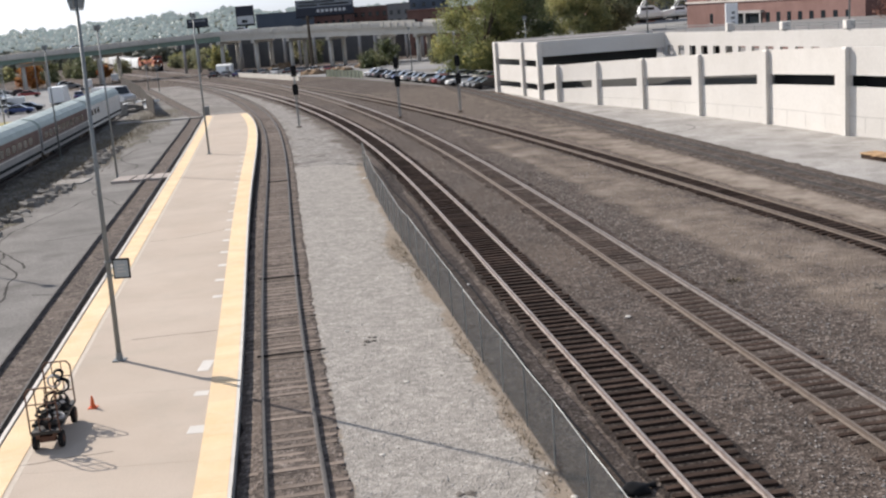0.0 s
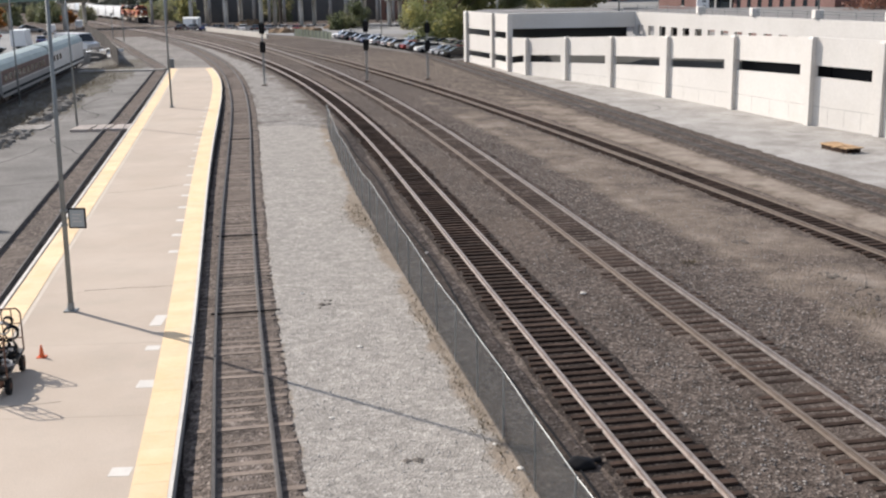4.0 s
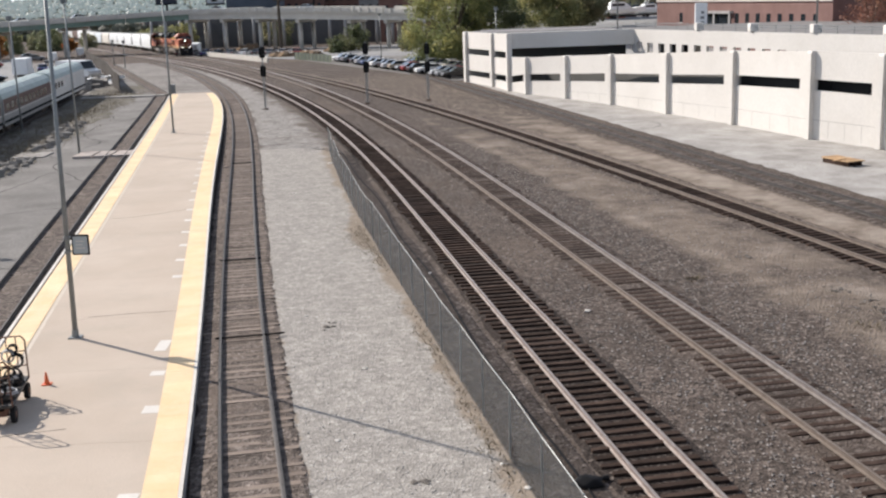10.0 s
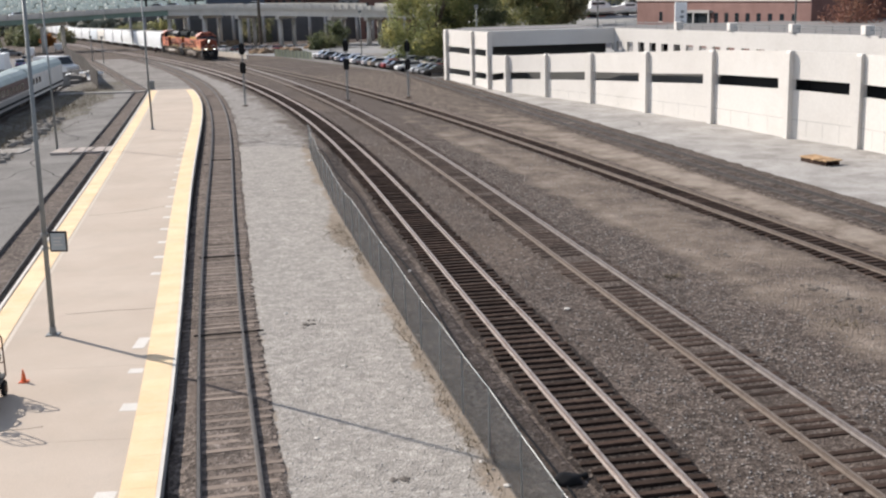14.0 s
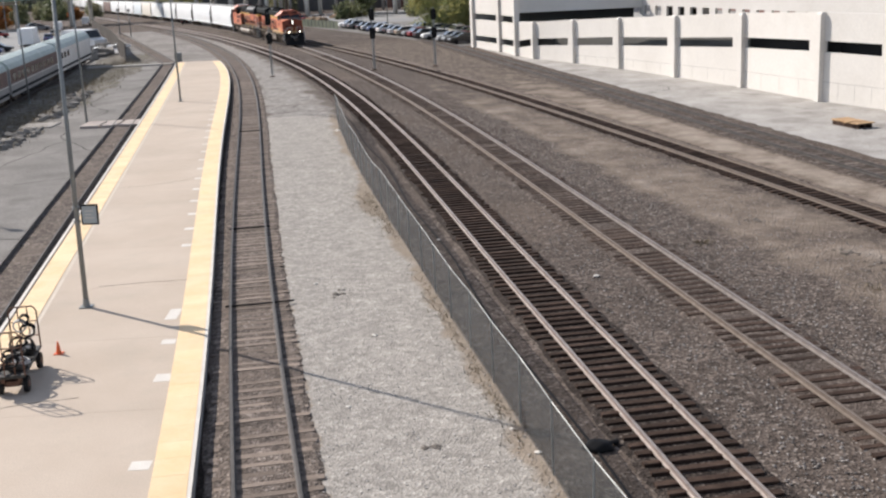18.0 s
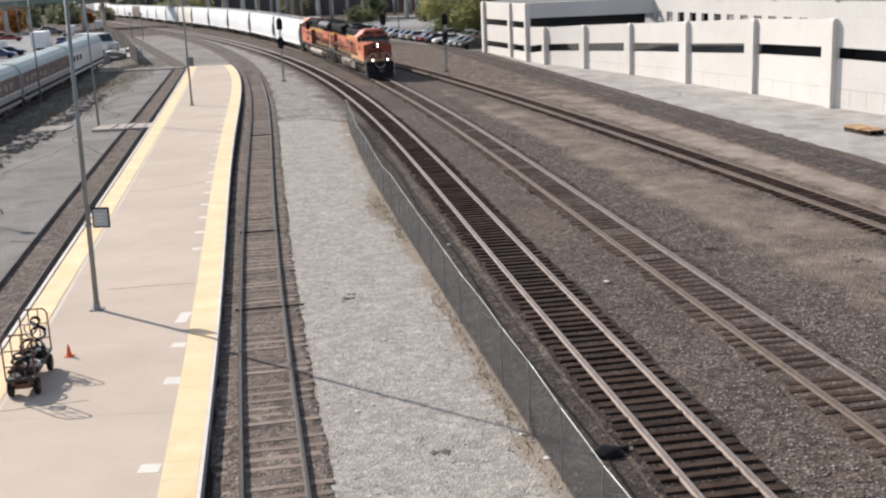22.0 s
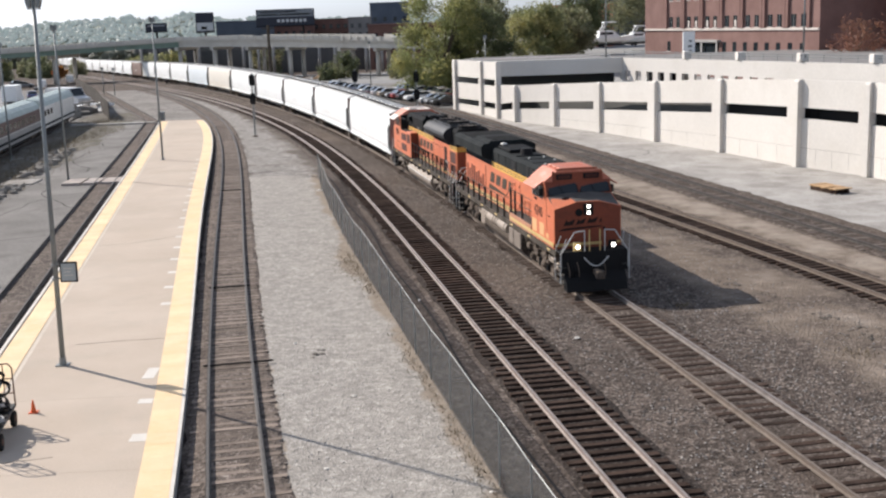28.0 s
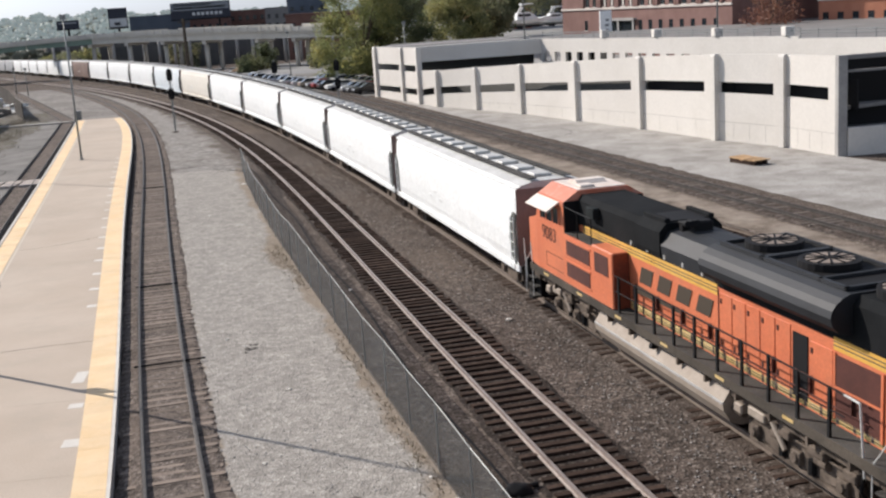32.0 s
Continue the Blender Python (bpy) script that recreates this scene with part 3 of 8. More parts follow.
def build_garage():
    g = thing("parking_garage", "cream concrete parking garage with open slots and grey pillars", "parking garage")
    tops = [6.35, 6.4, 6.5, 3.95, 4.4, 4.85, 5.4, 5.95, 6.35, 6.38, 6.4]
    # Slot foot and head at each pillar; the sloping front follows a ramp.
    lo = [0.62, 0.7, 0.78, 1.28, 1.66, 2.1, 2.6, 3.1, 3.45, 3.42, 3.4]
    hi = [1.35, 1.45, 1.55, 2.06, 2.48, 2.95, 3.42, 3.95, 4.27, 4.3, 4.3]
    for i in range(len(GARAGE) - 1):
        a, b = Vector(GARAGE[i]), Vector(GARAGE[i + 1])
        d = (b - a).normalized()
        a2, b2 = a + d * 0.2, b - d * 0.2
        inward = Vector((-d.y, d.x)) if -d.y > 0 else Vector((d.y, -d.x))
        full = i < 2
        ta, tb = (tops[i], tops[i + 1]) if i != 2 else (3.8, 3.95)
        def lerp(v, u):
            return v[i] + (v[i + 1] - v[i]) * u
        L = (b2 - a2).length
        e = b2 - d * (0.13 * L)          # blind end of the slot
        ue = (e - a).length / (b - a).length
        zt = lambda u: ta + (tb - ta) * u
        part("wall_panel", wall_quad(bmesh.new(), a2, b2, -0.3, lerp(lo, 0.0), -0.3, lerp(lo, 1.0), 0.3), M_WALL, g, "panel-jointed cream wall foot")
        if full:
            l2, h2 = [3.42, 3.5, 3.55], [4.2, 4.28, 4.35]
            part("wall_panel", wall_quad(bmesh.new(), a2, b2, lerp(hi, 0), l2[i], lerp(hi, 1), l2[i + 1], 0.3), M_WALL, g)
            part("wall_panel", wall_quad(bmesh.new(), a2, b2, h2[i], ta, h2[i + 1], tb, 0.3), M_WALL, g)
            part("wall_end", wall_quad(bmesh.new(), e, b2, l2[i], h2[i], l2[i + 1], h2[i + 1], 0.29), M_WALL, g)
        else:
            part("wall_panel", wall_quad(bmesh.new(), a2, b2, lerp(hi, 0), zt(0), lerp(hi, 1), zt(1), 0.3), M_WALL, g)
        part("wall_end", wall_quad(bmesh.new(), e, b2, lerp(lo, ue), lerp(hi, ue), lerp(lo, 1), lerp(hi, 1), 0.29), M_WALL, g)
        if i >= 2:
            # Shade inside the slots, put into black and grey panels.
            near = 1.1 if i > 6 else 2.0
            part("slot_back", wall_quad(bmesh.new(), a2 + inward * near - d * 0.9, b2 + inward * near + d * 0.9, lo[i] - 0.6, hi[i] + 0.5, lo[i + 1] - 0.6, hi[i + 1] + 0.5, 0.1), M_BLACK if i > 6 else plain_cache("slot_shade_grey", (0.13, 0.13, 0.125), 0.9), g, "dark panel standing in for the shade behind the slot")
        if i >= 4:
            n = Vector((d.y, -d.x))
            n = n if n.x < 0 else -n
            for k in range(1, 4):
                q = a2 + (b2 - a2) * (k / 4)
                part("joint_groove", wall_quad(bmesh.new(), q + n * 0.004 - d * 0.012, q + n * 0.004 + d * 0.012, 0.0, lerp(lo, 0.2) * 0.36, 0.0, lerp(lo, 0.2) * 0.36, 0.02), M_APRON, g)
            part("joint_groove", wall_quad(bmesh.new(), a2 + n * 0.003, b2 + n * 0.003, lerp(lo, 0) * 0.36, lerp(lo, 0) * 0.36 + 0.025, lerp(lo, 1) * 0.36, lerp(lo, 1) * 0.36 + 0.025, 0.02), M_APRON, g)
    for i, (x, y) in enumerate(GARAGE[:-1]):
        j = max(i, 1)
        d = (Vector(GARAGE[j]) - Vector(GARAGE[j - 1])).normalized()
        top = tops[i]
        m = Matrix.Translation((x, y, 0)) @ Matrix.Rotation(math.atan2(d.y, d.x), 4, "Z")
        prof = [(-0.36, -0.3), (-0.36, top - 0.15), (-0.25, top + 0.03), (0.3, top + 0.03), (0.3, -0.3)]
        part("pillar", prism(bmesh.new(), prof, "x", -0.26 if i else -0.6, 0.26), M_WALL, g, m=m @ Matrix.Rotation(0, 4, "Z"))
    # Floors inside, a back wall, and the side of the block.
    bm = bmesh.new()
    back = [(x + 9.5, y + 3.0) for x, y in GARAGE]
    for z0, z1 in ((-0.3, -0.1), (2.5, 2.8)):
        for i in range(len(GARAGE) - 1 if z0 < 0 else 3):
            a, b, c, e = GARAGE[i], GARAGE[i + 1], back[i + 1], back[i]
            prism(bm, [(a[0] + .35, a[1]), (b[0] + .35, b[1]), c, e], "z", z0, z1)
    part("deck", bm, M_SHADE, g, "dark concrete decks inside")
    za = [0.2, 0.3, 0.4, 0.9, 1.35, 1.75, 2.25, 2.8, 3.1, 3.1, 3.1]
    for i in range(3, len(GARAGE) - 1):
        a, b, c, e = GARAGE[i], GARAGE[i + 1], back[i + 1], back[i]
        ramp = bmesh.new()
        lowr = [ramp.verts.new((p[0] + (.35 if k < 2 else 0), p[1], (za[i], za[i + 1], za[i + 1], za[i])[k] - 0.3)) for k, p in enumerate((a, b, c, e))]
        uppr = [ramp.verts.new((v.co.x, v.co.y, v.co.z + 0.25)) for v in lowr]
        ramp.faces.new(lowr)
        ramp.faces.new(uppr)
        for k in range(4):
            ramp.faces.new((lowr[k], lowr[(k + 1) % 4], uppr[(k + 1) % 4], uppr[k]))
        bmesh.ops.recalc_face_normals(ramp, faces=ramp.faces)
        part("ramp", ramp, M_SHADE, g, "sloping concrete ramp behind the parapet")
    # Dark deck front facing along the tracks, and its open slot.
    part("deck_front", boxed(13.5, 136.0, 4.75, 28.2, 136.5, 6.55, bevel=0.03), M_WALL, g, "concrete deck front")
    # Shade below the deck front is put into these two colours.
    part("deck_front", boxed(13.6, 136.1, 2.9, 28.2, 136.4, 3.6), M_SHADE, g, "grey parapet below the open slot, shade in its colour")
    part("deck_back", boxed(13.6, 141.0, -0.3, 28.2, 141.3, 6.0), plain_cache("slot_shade_grey", (0.13, 0.13, 0.125), 0.9), g, "dark panel standing in for the deck's shaded inside")
    part("roof_slab", prism(bmesh.new(), [(9.6, 152.2), (12.2, 142.6), (13.6, 136.5), (28.2, 136.5), (28.2, 160), (12, 160)], "z", 6.1, 6.3), M_SHADE, g, "roof deck of the block")
    part("side_wall", boxed(9.3, 152.5, -0.3, 30, 152.8, 6.35), M_WALL, g)
    # White upper deck wall that runs behind the ramp.
    wa, wb, wc = Vector((28.2, 136.0)), Vector((42.3, 95.0)), Vector((46.6, 80.5))
    for a, b in ((wa, wb), (wb, wc)):
        d = (b - a)
        u = d.normalized()
        part("upper_wall", wall_quad(bmesh.new(), a, b, 5.0, 6.5, 5.0, 6.7, 0.35), M_WALL, g, "sunlit white upper deck wall")
        n = int(d.length / 2.4)
        for k in range(n + 1):
            q = a + d * (k / n)
            part("fin", wall_quad(bmesh.new(), q - u * 0.55, q + u * 0.55, 3.9, 5.0, 3.9, 5.0, 0.3), M_WALL, g, "short white wall between openings")
        part("lower_wall", wall_quad(bmesh.new(), a, b, -0.3, 3.9, -0.3, 3.9, 0.35), M_WALL, g)
        for z in (6.95, 7.2):
            part("rail", tube(bmesh.new(), (a.x + .2, a.y, z), (b.x + .2, b.y, z + 0.2), 0.04, n=6), M_POLE, g)
        for k in range(int(d.length / 2.2)):
            q = a + u * (k * 2.2)
            part("rail_post", tube(bmesh.new(), (q.x + .2, q.y, 6.5), (q.x + .2, q.y, 7.4), 0.03, n=6), M_POLE, g)
    for f in (0.3, 0.52, 0.74, 0.96):
        q = wa.lerp(wb, f)
        part("lamp_pedestal", boxed(q.x - 0.1, q.y - 0.5, 6.55 + 0.2 * f, q.x + 0.75, q.y + 0.5, 7.35 + 0.2 * f, bevel=0.05), M_WALL, g, "white concrete lamp pedestal")
    part("upper_deck", prism(bmesh.new(), [(wa.x + .3, wa.y), (wb.x + .3, wb.y), (wc.x + .3, wc.y), (75, 85), (75, 160), (28.3, 160)], "z", 5.6, 5.9), M_SHADE, g, "upper parking deck")
    # Black panel: the upper deck's inner shade put into colour.
    part("upper_back", boxed(36.0, 139.0, -0.3, 36.3, 158.0, 5.5), M_BLACK, g, "dark panel standing in for the deck's shaded inside")
    # Open stair bay at the near end.
    # The bay's shade is put into grey concretes and a black back panel.
    ex, ey = GARAGE[-1]
    part("corner_pillar", boxed(ex - 0.1, ey - 0.4, -0.3, ex + 0.55, ey + 0.1, 6.45, bevel=0.03), M_PILLAR, g, "corner pillar greyed to carry its shade")
    part("bay_lintel", boxed(ex + 0.55, ey - 0.3, 6.15, ex + 16, ey + 0.1, 6.45, bevel=0.03), M_SHADE, g, "dark lintel over the open bay")
    part("bay_beam", boxed(ex + 0.55, ey - 0.2, 5.3, ex + 16, ey + 0.1, 5.45), M_SHADE, g)
    for k in range(4):
        part("bay_post", boxed(ex + 4.0 + k * 3.2, ey - 0.25, 4.2, ex + 4.35 + k * 3.2, ey + 0.1, 6.15), M_SHADE, g)
    part("bay_back", boxed(ex + 0.5, ey + 2.0, -0.3, ex + 16, ey + 2.3, 6.1), M_BLACK, g, "black panel standing in for the bay's shaded inside")
    part("bay_slab", boxed(ex + 0.6, ey, 1.3, ex + 16, ey + 1.9, 1.5), M_SHADE, g)
    part("bay_parapet", boxed(ex + 0.6, ey - 0.45, -0.3, ex + 4.6, ey - 0.1, 1.65, bevel=0.03), M_WALL, g, "short white wall before the bay")
    part("bay_parapet", boxed(ex + 4.6, ey - 0.4, -0.3, ex + 16, ey - 0.1, 1.5, bevel=0.03), M_PILLAR, g, "parapet before the bay, greyed to carry its shade")


# ---- fence ----
def fence_material():
    k = Nodes("chain_link")
    co = k.coord(False)
    w = k.ramp(k.noise(co, 0.5, 3.0), 0.3, 0.7, 0.42, 0.56)
    tr = k.t.nodes.new("ShaderNodeBsdfTransparent")
    mx = k.t.nodes.new("ShaderNodeMixShader")
    k.link(w, mx.inputs[0])
    k.link(tr.outputs[0], mx.inputs[1])
    k.link(k.b.outputs[0], mx.inputs[2])
    k.link(mx.outputs[0], k.t.nodes["Material Output"].inputs[0])
    k.b.inputs["Base Color"].default_value = (0.06, 0.065, 0.066, 1)
    k.b.inputs["Roughness"].default_value = 0.6
    return k.m


M_WIRE = surface("galvanised_wire", (0.24, 0.25, 0.25), (0.32, 0.33, 0.32), 0.5, 0.5, 2.0, 20)


def build_fence():
    f = thing("chain_link_fence", "sagging dark chain-link fence on steel posts beside the main track", "fence")
    mesh_mat = fence_material()
    y, k, prev = 15.0, 0, None
    rnd = random.Random(5)
    while y < 90.5:
        p = Vector((FENCE.x(y) + rnd.uniform(-0.03, 0.03), y))
        h = 1.62 + 0.05 * math.sin(y * 0.5) + rnd.uniform(-0.03, 0.03)
        lean = rnd.uniform(-0.03, 0.05)
        part("post", tube(bmesh.new(), (p.x, p.y, GROUND - 0.1), (p.x + lean, p.y, h + 0.03), 0.022, n=7), M_POLE, f)
        if prev:
            q, hq, lq = prev
            n = 5
            vs, top = [], []
            for i in range(n + 1):
                u = i / n
                sag = 0.07 * math.sin(u * math.pi)
                x, yy, z, l = q.x + (p.x - q.x) * u, q.y + (p.y - q.y) * u, hq + (h - hq) * u - sag, lq + (lean - lq) * u
                vs += [(x, yy, GROUND + 0.02), (x + l + 0.05 * math.sin(u * math.pi), yy, z)]
                top.append((x + l + 0.05 * math.sin(u * math.pi), yy, z))
            raw("chain_mesh", vs, [(2 * i, 2 * i + 1, 2 * i + 3, 2 * i + 2) for i in range(n)], mesh_mat, f)
            bm = bmesh.new()
            for a, b in zip(top, top[1:]):
                tube(bm, a, b, 0.013, n=5)
            part("top_wire", bm, M_WIRE, f, "pale top wire catching the light")
        prev = (p, h, lean)
        y += 3.05
        k += 1
    # Cable trunking laid along the ballast behind the fence.
    c = thing("cable_conduit", "thin dark cable lying along the ballast", "cable")
    vs, fs = [], []
    for i, y in enumerate(range(14, 92, 2)):
        q = T2.off(y, -2.15 + 0.12 * math.sin(y * 0.31))
        vs += [(q.x + 0.035 * math.cos(k * 1.0472), q.y, GROUND + 0.03 + 0.035 * math.sin(k * 1.0472)) for k in range(6)]
        if i:
            fs += [(6 * i - 6 + k, 6 * i - 6 + (k + 1) % 6, 6 * i + (k + 1) % 6, 6 * i + k) for k in range(6)]
    raw("cable", vs, fs, M_BLACK, c)


# ---- lamp posts ----
def lamp_post(name, label, x, y, z, h, heads=2, sign=False, lean=0.0):
    t = thing(name, label, "lamp post", "lamp posts", m=Matrix.Translation((x, y, z)) @ Matrix.Rotation(lean, 4, "Y"))
    part("base_plate", boxed(-0.22, -0.22, 0, 0.22, 0.22, 0.04, bevel=0.01), M_POLE, t)
    bm = tube(bmesh.new(), (0, 0, 0.04), (0, 0, 0.3), 0.13, 0.11, 12)
    part("base_sleeve", bm, M_POLE, t)
    part("shaft", tube(bmesh.new(), (0, 0, 0.25), (0, 0, h), 0.095, 0.06, 12), M_POLE, t, smooth=True)
    part("bracket", tube(bmesh.new(), (-0.22, 0, h), (0.22, 0, h), 0.05, n=8), M_POLE, t)
    for s in ((-1, 1) if heads == 2 else (1,)):
        bm = bmesh.new()
        prism(bm, [(s * 0.1, h - 0.35), (s * 0.2, h - 0.35), (s * 0.27, h - 0.08), (s * 0.22, h + 0.1), (s * 0.08, h + 0.1)], "y", -0.12, 0.12)
        part("lamp_head", bm, M_POLE, t)
        part("lens", boxed(min(s * .1, s * .2), -0.09, h - 0.42, max(s * .1, s * .2), 0.09, h - 0.35), plain_cache("lamp_lens", (0.7, 0.7, 0.66), 0.3), t, "milky lamp lens")
    if sign:
        part("sign_panel", boxed(0.16, -0.06, 2.98, 0.76, 0.0, 3.7, bevel=0.02), M_BLACK, t, "dark framed platform sign box")
        part("sign_face", boxed(0.215, -0.075, 3.04, 0.705, -0.062, 3.64), plain_cache("sign_grey", (0.42, 0.46, 0.46), 0.3), t, "pale grey sign face")
        for w, zz in ((0.3, 3.45), (0.24, 3.33), (0.32, 3.21)):
            part("sign_line", boxed(0.3, -0.082, zz, 0.3 + w, -0.076, zz + 0.04), M_EDGE, t)
        for zz in (3.1, 3.6):
            part("sign_clamp", tube(bmesh.new(), (0, 0, zz - .03), (0, 0, zz + .03), 0.13, n=10), M_POLE, t)
    return t


def build_posts():
    lamp_post("lamp_post", "tall grey steel platform lamp post with a framed sign", -11.76, 38.64, PZ, 12.6, 2, True, 0.02)
    lamp_post("lamp_post", "tall grey steel lamp post on the platform's far end", -20.3, 101.6, PZ, 12.4)
    lamp_post("lamp_post", "grey steel lamp post beside the service road", -26.2, 92.5, GROUND, 12.4)
    lamp_post("lamp_post", "slim grey lamp post beside the parked coaches", -36.4, 110.1, GROUND, 11.0)


# ---- signals ----
def signal(x, y, h, label):
    t = thing("railway_signal", label, "railway signal", "block signals", m=Matrix.Translation((x, y, GROUND)))
    part("foundation", boxed(-0.28, -0.28, -0.1, 0.28, 0.28, 0.12, bevel=0.03), M_TIE, t)
    part("mast", tube(bmesh.new(), (0, 0, 0.2), (0, 0, h), 0.09, 0.08, 10), M_POLE, t)
    for z in (h - 0.75, h - 2.75):
        bm = bmesh.new()
        prism(bm, [(-0.26, z - 0.58), (0.26, z - 0.58), (0.31, z - 0.25), (0.31, z + 0.42), (0.18, z + 0.62), (-0.18, z + 0.62), (-0.31, z + 0.42), (-0.31, z - 0.25)], "y", -0.16, -0.12)
        hd = part("signal_head", bm, M_BLACK, t, "black signal backing plate")
        part("head_case", boxed(-0.2, -0.12, z - 0.5, 0.2, 0.2, z + 0.5, bevel=0.03), M_BLACK, t)
        for dz in (-0.3, 0.02, 0.34):
            part("hood", tube(bmesh.new(), (0, -0.16, z + dz), (0, -0.42, z + dz - 0.03), 0.13, 0.14, 10), M_BLACK, hd)
    part("ladder", box(box(bmesh.new(), -0.2, 0.3, 0.3, -0.17, 0.33, h - 0.3), 0.17, 0.3, 0.3, 0.2, 0.33, h - 0.3), M_POLE, t)


def build_signals():
    signal(-14.7, 124.7, 6.9, "two-headed black railway signal on a grey mast beside the gravel")
    signal(-3.6, 126.8, 6.8, "two-headed black railway signal between the yard tracks")
    signal(3.2, 127.9, 6.5, "two-headed black railway signal beside the yard track")


build_platform()
build_garage()
build_fence()
build_posts()
build_signals()


# ---- the freight train ----
M_ORANGE = surface("orange_paint", (0.59, 0.157, 0.07), (0.65, 0.193, 0.09), 0.55, 0, 0.6, 12, (0.38, 0.14, 0.085), 0.9, 0.55, 0.05, own=True)
M_HOOD = surface("black_hood_paint", (0.008, 0.009, 0.01), (0.014, 0.0155, 0.017), 0.88, 0, 0.6, 12, (0.028, 0.027, 0.026), 1.0, 0.4, 0.05, own=True)
M_HOOD_GREEN = surface("dull_green_hood_paint", (0.014, 0.017, 0.018), (0.023, 0.027, 0.028), 0.88, 0, 0.6, 12, (0.05, 0.049, 0.046), 1.0, 0.4, 0.05, own=True)
M_HOOD_BLUE = surface("worn_blue_black_paint", (0.008, 0.01, 0.013), (0.015, 0.018, 0.023), 0.62, 0, 0.6, 12, (0.028, 0.03, 0.034), 1.0, 0.4, 0.05, own=True)
M_SOOT = surface("sooty_mesh", (0.006, 0.006, 0.006), (0.012, 0.012, 0.012), 0.95, 0, 1.0, 20, own=True)
M_SCREEN_RED = surface("dark_red_screen", (0.06, 0.016, 0.011), (0.09, 0.026, 0.018), 0.85, 0, 1.0, 20, own=True)
M_FADED_ORANGE = surface("faded_orange_paint", (0.4, 0.16, 0.085), (0.48, 0.22, 0.13), 0.75, 0, 0.8, 14, (0.2, 0.15, 0.1), 1.2, 0.8, 0.05, own=True)
M_ROOF_WHITE = surface("chalky_roof_paint", (0.66, 0.58, 0.52), (0.74, 0.67, 0.61), 0.7, 0, 1.0, 12, (0.5, 0.36, 0.29), 1.5, 0.5, 0.05, own=True)
M_SILL = surface("dusty_sill_paint", (0.06, 0.053, 0.045), (0.12, 0.102, 0.083), 0.9, 0, 1.0, 14, (0.03, 0.027, 0.024), 2.0, 0.6, 0.1, own=True)
M_FAN = surface("rusty_fan_grille", (0.22, 0.18, 0.15), (0.34, 0.29, 0.25), 0.8, 0.2, 2.0, 18, (0.2, 0.1, 0.06), 2.0, 0.6, 0.1, own=True)
M_STRIPE = surface("yellow_stripe", (0.66, 0.36, 0.055), (0.72, 0.43, 0.09), 0.6, 0, 1.0, 20, (0.42, 0.24, 0.08), 1.2, 0.5, own=True, bump=0)
M_TRUCK = surface("dusty_truck_steel", (0.1, 0.081, 0.067), (0.19, 0.155, 0.127), 0.9, 0.1, 1.5, 14, (0.022, 0.02, 0.018), 1.6, 0.9, 0.3, own=True)
M_TANK = surface("dusty_tank", (0.28, 0.23, 0.185), (0.37, 0.315, 0.26), 0.7, 0, 0.7, 10, (0.25, 0.2, 0.16), 1.0, 0.5, 0.1, own=True)
M_BOX = surface("dusty_brown_box", (0.17, 0.137, 0.11), (0.24, 0.2, 0.165), 0.8, 0, 0.7, 10, (0.09, 0.07, 0.056), 1.0, 0.6, 0.1, own=True)
M_WHEEL = surface("wheel_steel", (0.05, 0.045, 0.04), (0.1, 0.085, 0.07), 0.6, 0.4, 3, 20, own=True)
M_HOPPER = surface("hopper_white", (0.82, 0.84, 0.83), (0.87, 0.885, 0.875), 0.5, 0, 0.25, 6, (0.66, 0.65, 0.61), 0.4, 0.3, 0.05, own=True)
M_HOPPER_BEIGE = surface("hopper_beige", (0.7, 0.66, 0.58), (0.75, 0.71, 0.63), 0.6, 0, 0.25, 6, (0.45, 0.4, 0.33), 0.5, 0.4, 0.05, own=True)
M_HOPPER_BLUE = surface("hopper_pale_blue", (0.64, 0.7, 0.73), (0.7, 0.755, 0.78), 0.6, 0, 0.25, 6, (0.45, 0.45, 0.43), 0.5, 0.4, 0.05, own=True)
M_HOPPER_BROWN = surface("hopper_brown", (0.13, 0.075, 0.06), (0.18, 0.11, 0.085), 0.7, 0, 0.25, 6, (0.25, 0.2, 0.17), 0.5, 0.4, 0.05, own=True)
M_HOPPER_GREY = surface("hopper_grey", (0.3, 0.31, 0.32), (0.38, 0.39, 0.4), 0.7, 0, 0.25, 6, (0.25, 0.2, 0.17), 0.5, 0.4, 0.05, own=True)
M_END = surface("rusty_end_sheet", (0.2, 0.14, 0.125), (0.27, 0.2, 0.18), 0.8, 0, 0.6, 10, (0.12, 0.08, 0.07), 1.0, 0.5, 0.1, own=True)
M_ROOF = surface("hopper_roof", (0.5, 0.51, 0.5), (0.6, 0.61, 0.6), 0.7, 0.2, 0.6, 10, (0.3, 0.28, 0.26), 1.0, 0.4, 0.1, own=True)
M_WALKWAY = surface("galvanised_walkway", (0.5, 0.5, 0.48), (0.6, 0.6, 0.58), 0.6, 0.4, 1.5, 20, own=True)
M_WHITE_PAINT = surface("white_rail_paint", (0.5, 0.5, 0.48), (0.6, 0.6, 0.58), 0.5, 0, 2, 20, own=True)
M_LAMP = plain("headlight_glow", (1.0, 0.97, 0.9), 0.3, 0, 5.0)
# Orange with grime, darkened further for faces turned away from the sun.
M_NOSE = surface("grimy_shaded_orange_paint", (0.21, 0.045, 0.02), (0.27, 0.06, 0.026), 0.7, 0, 0.6, 12, (0.075, 0.028, 0.019), 1.3, 0.7, 0.05, own=True)
M_GLARE = surface("anti_glare_paint", (0.07, 0.065, 0.06), (0.12, 0.11, 0.102), 0.8, 0, 1.2, 15, (0.07, 0.065, 0.06), 2.0, 0.6, 0.05, own=True)
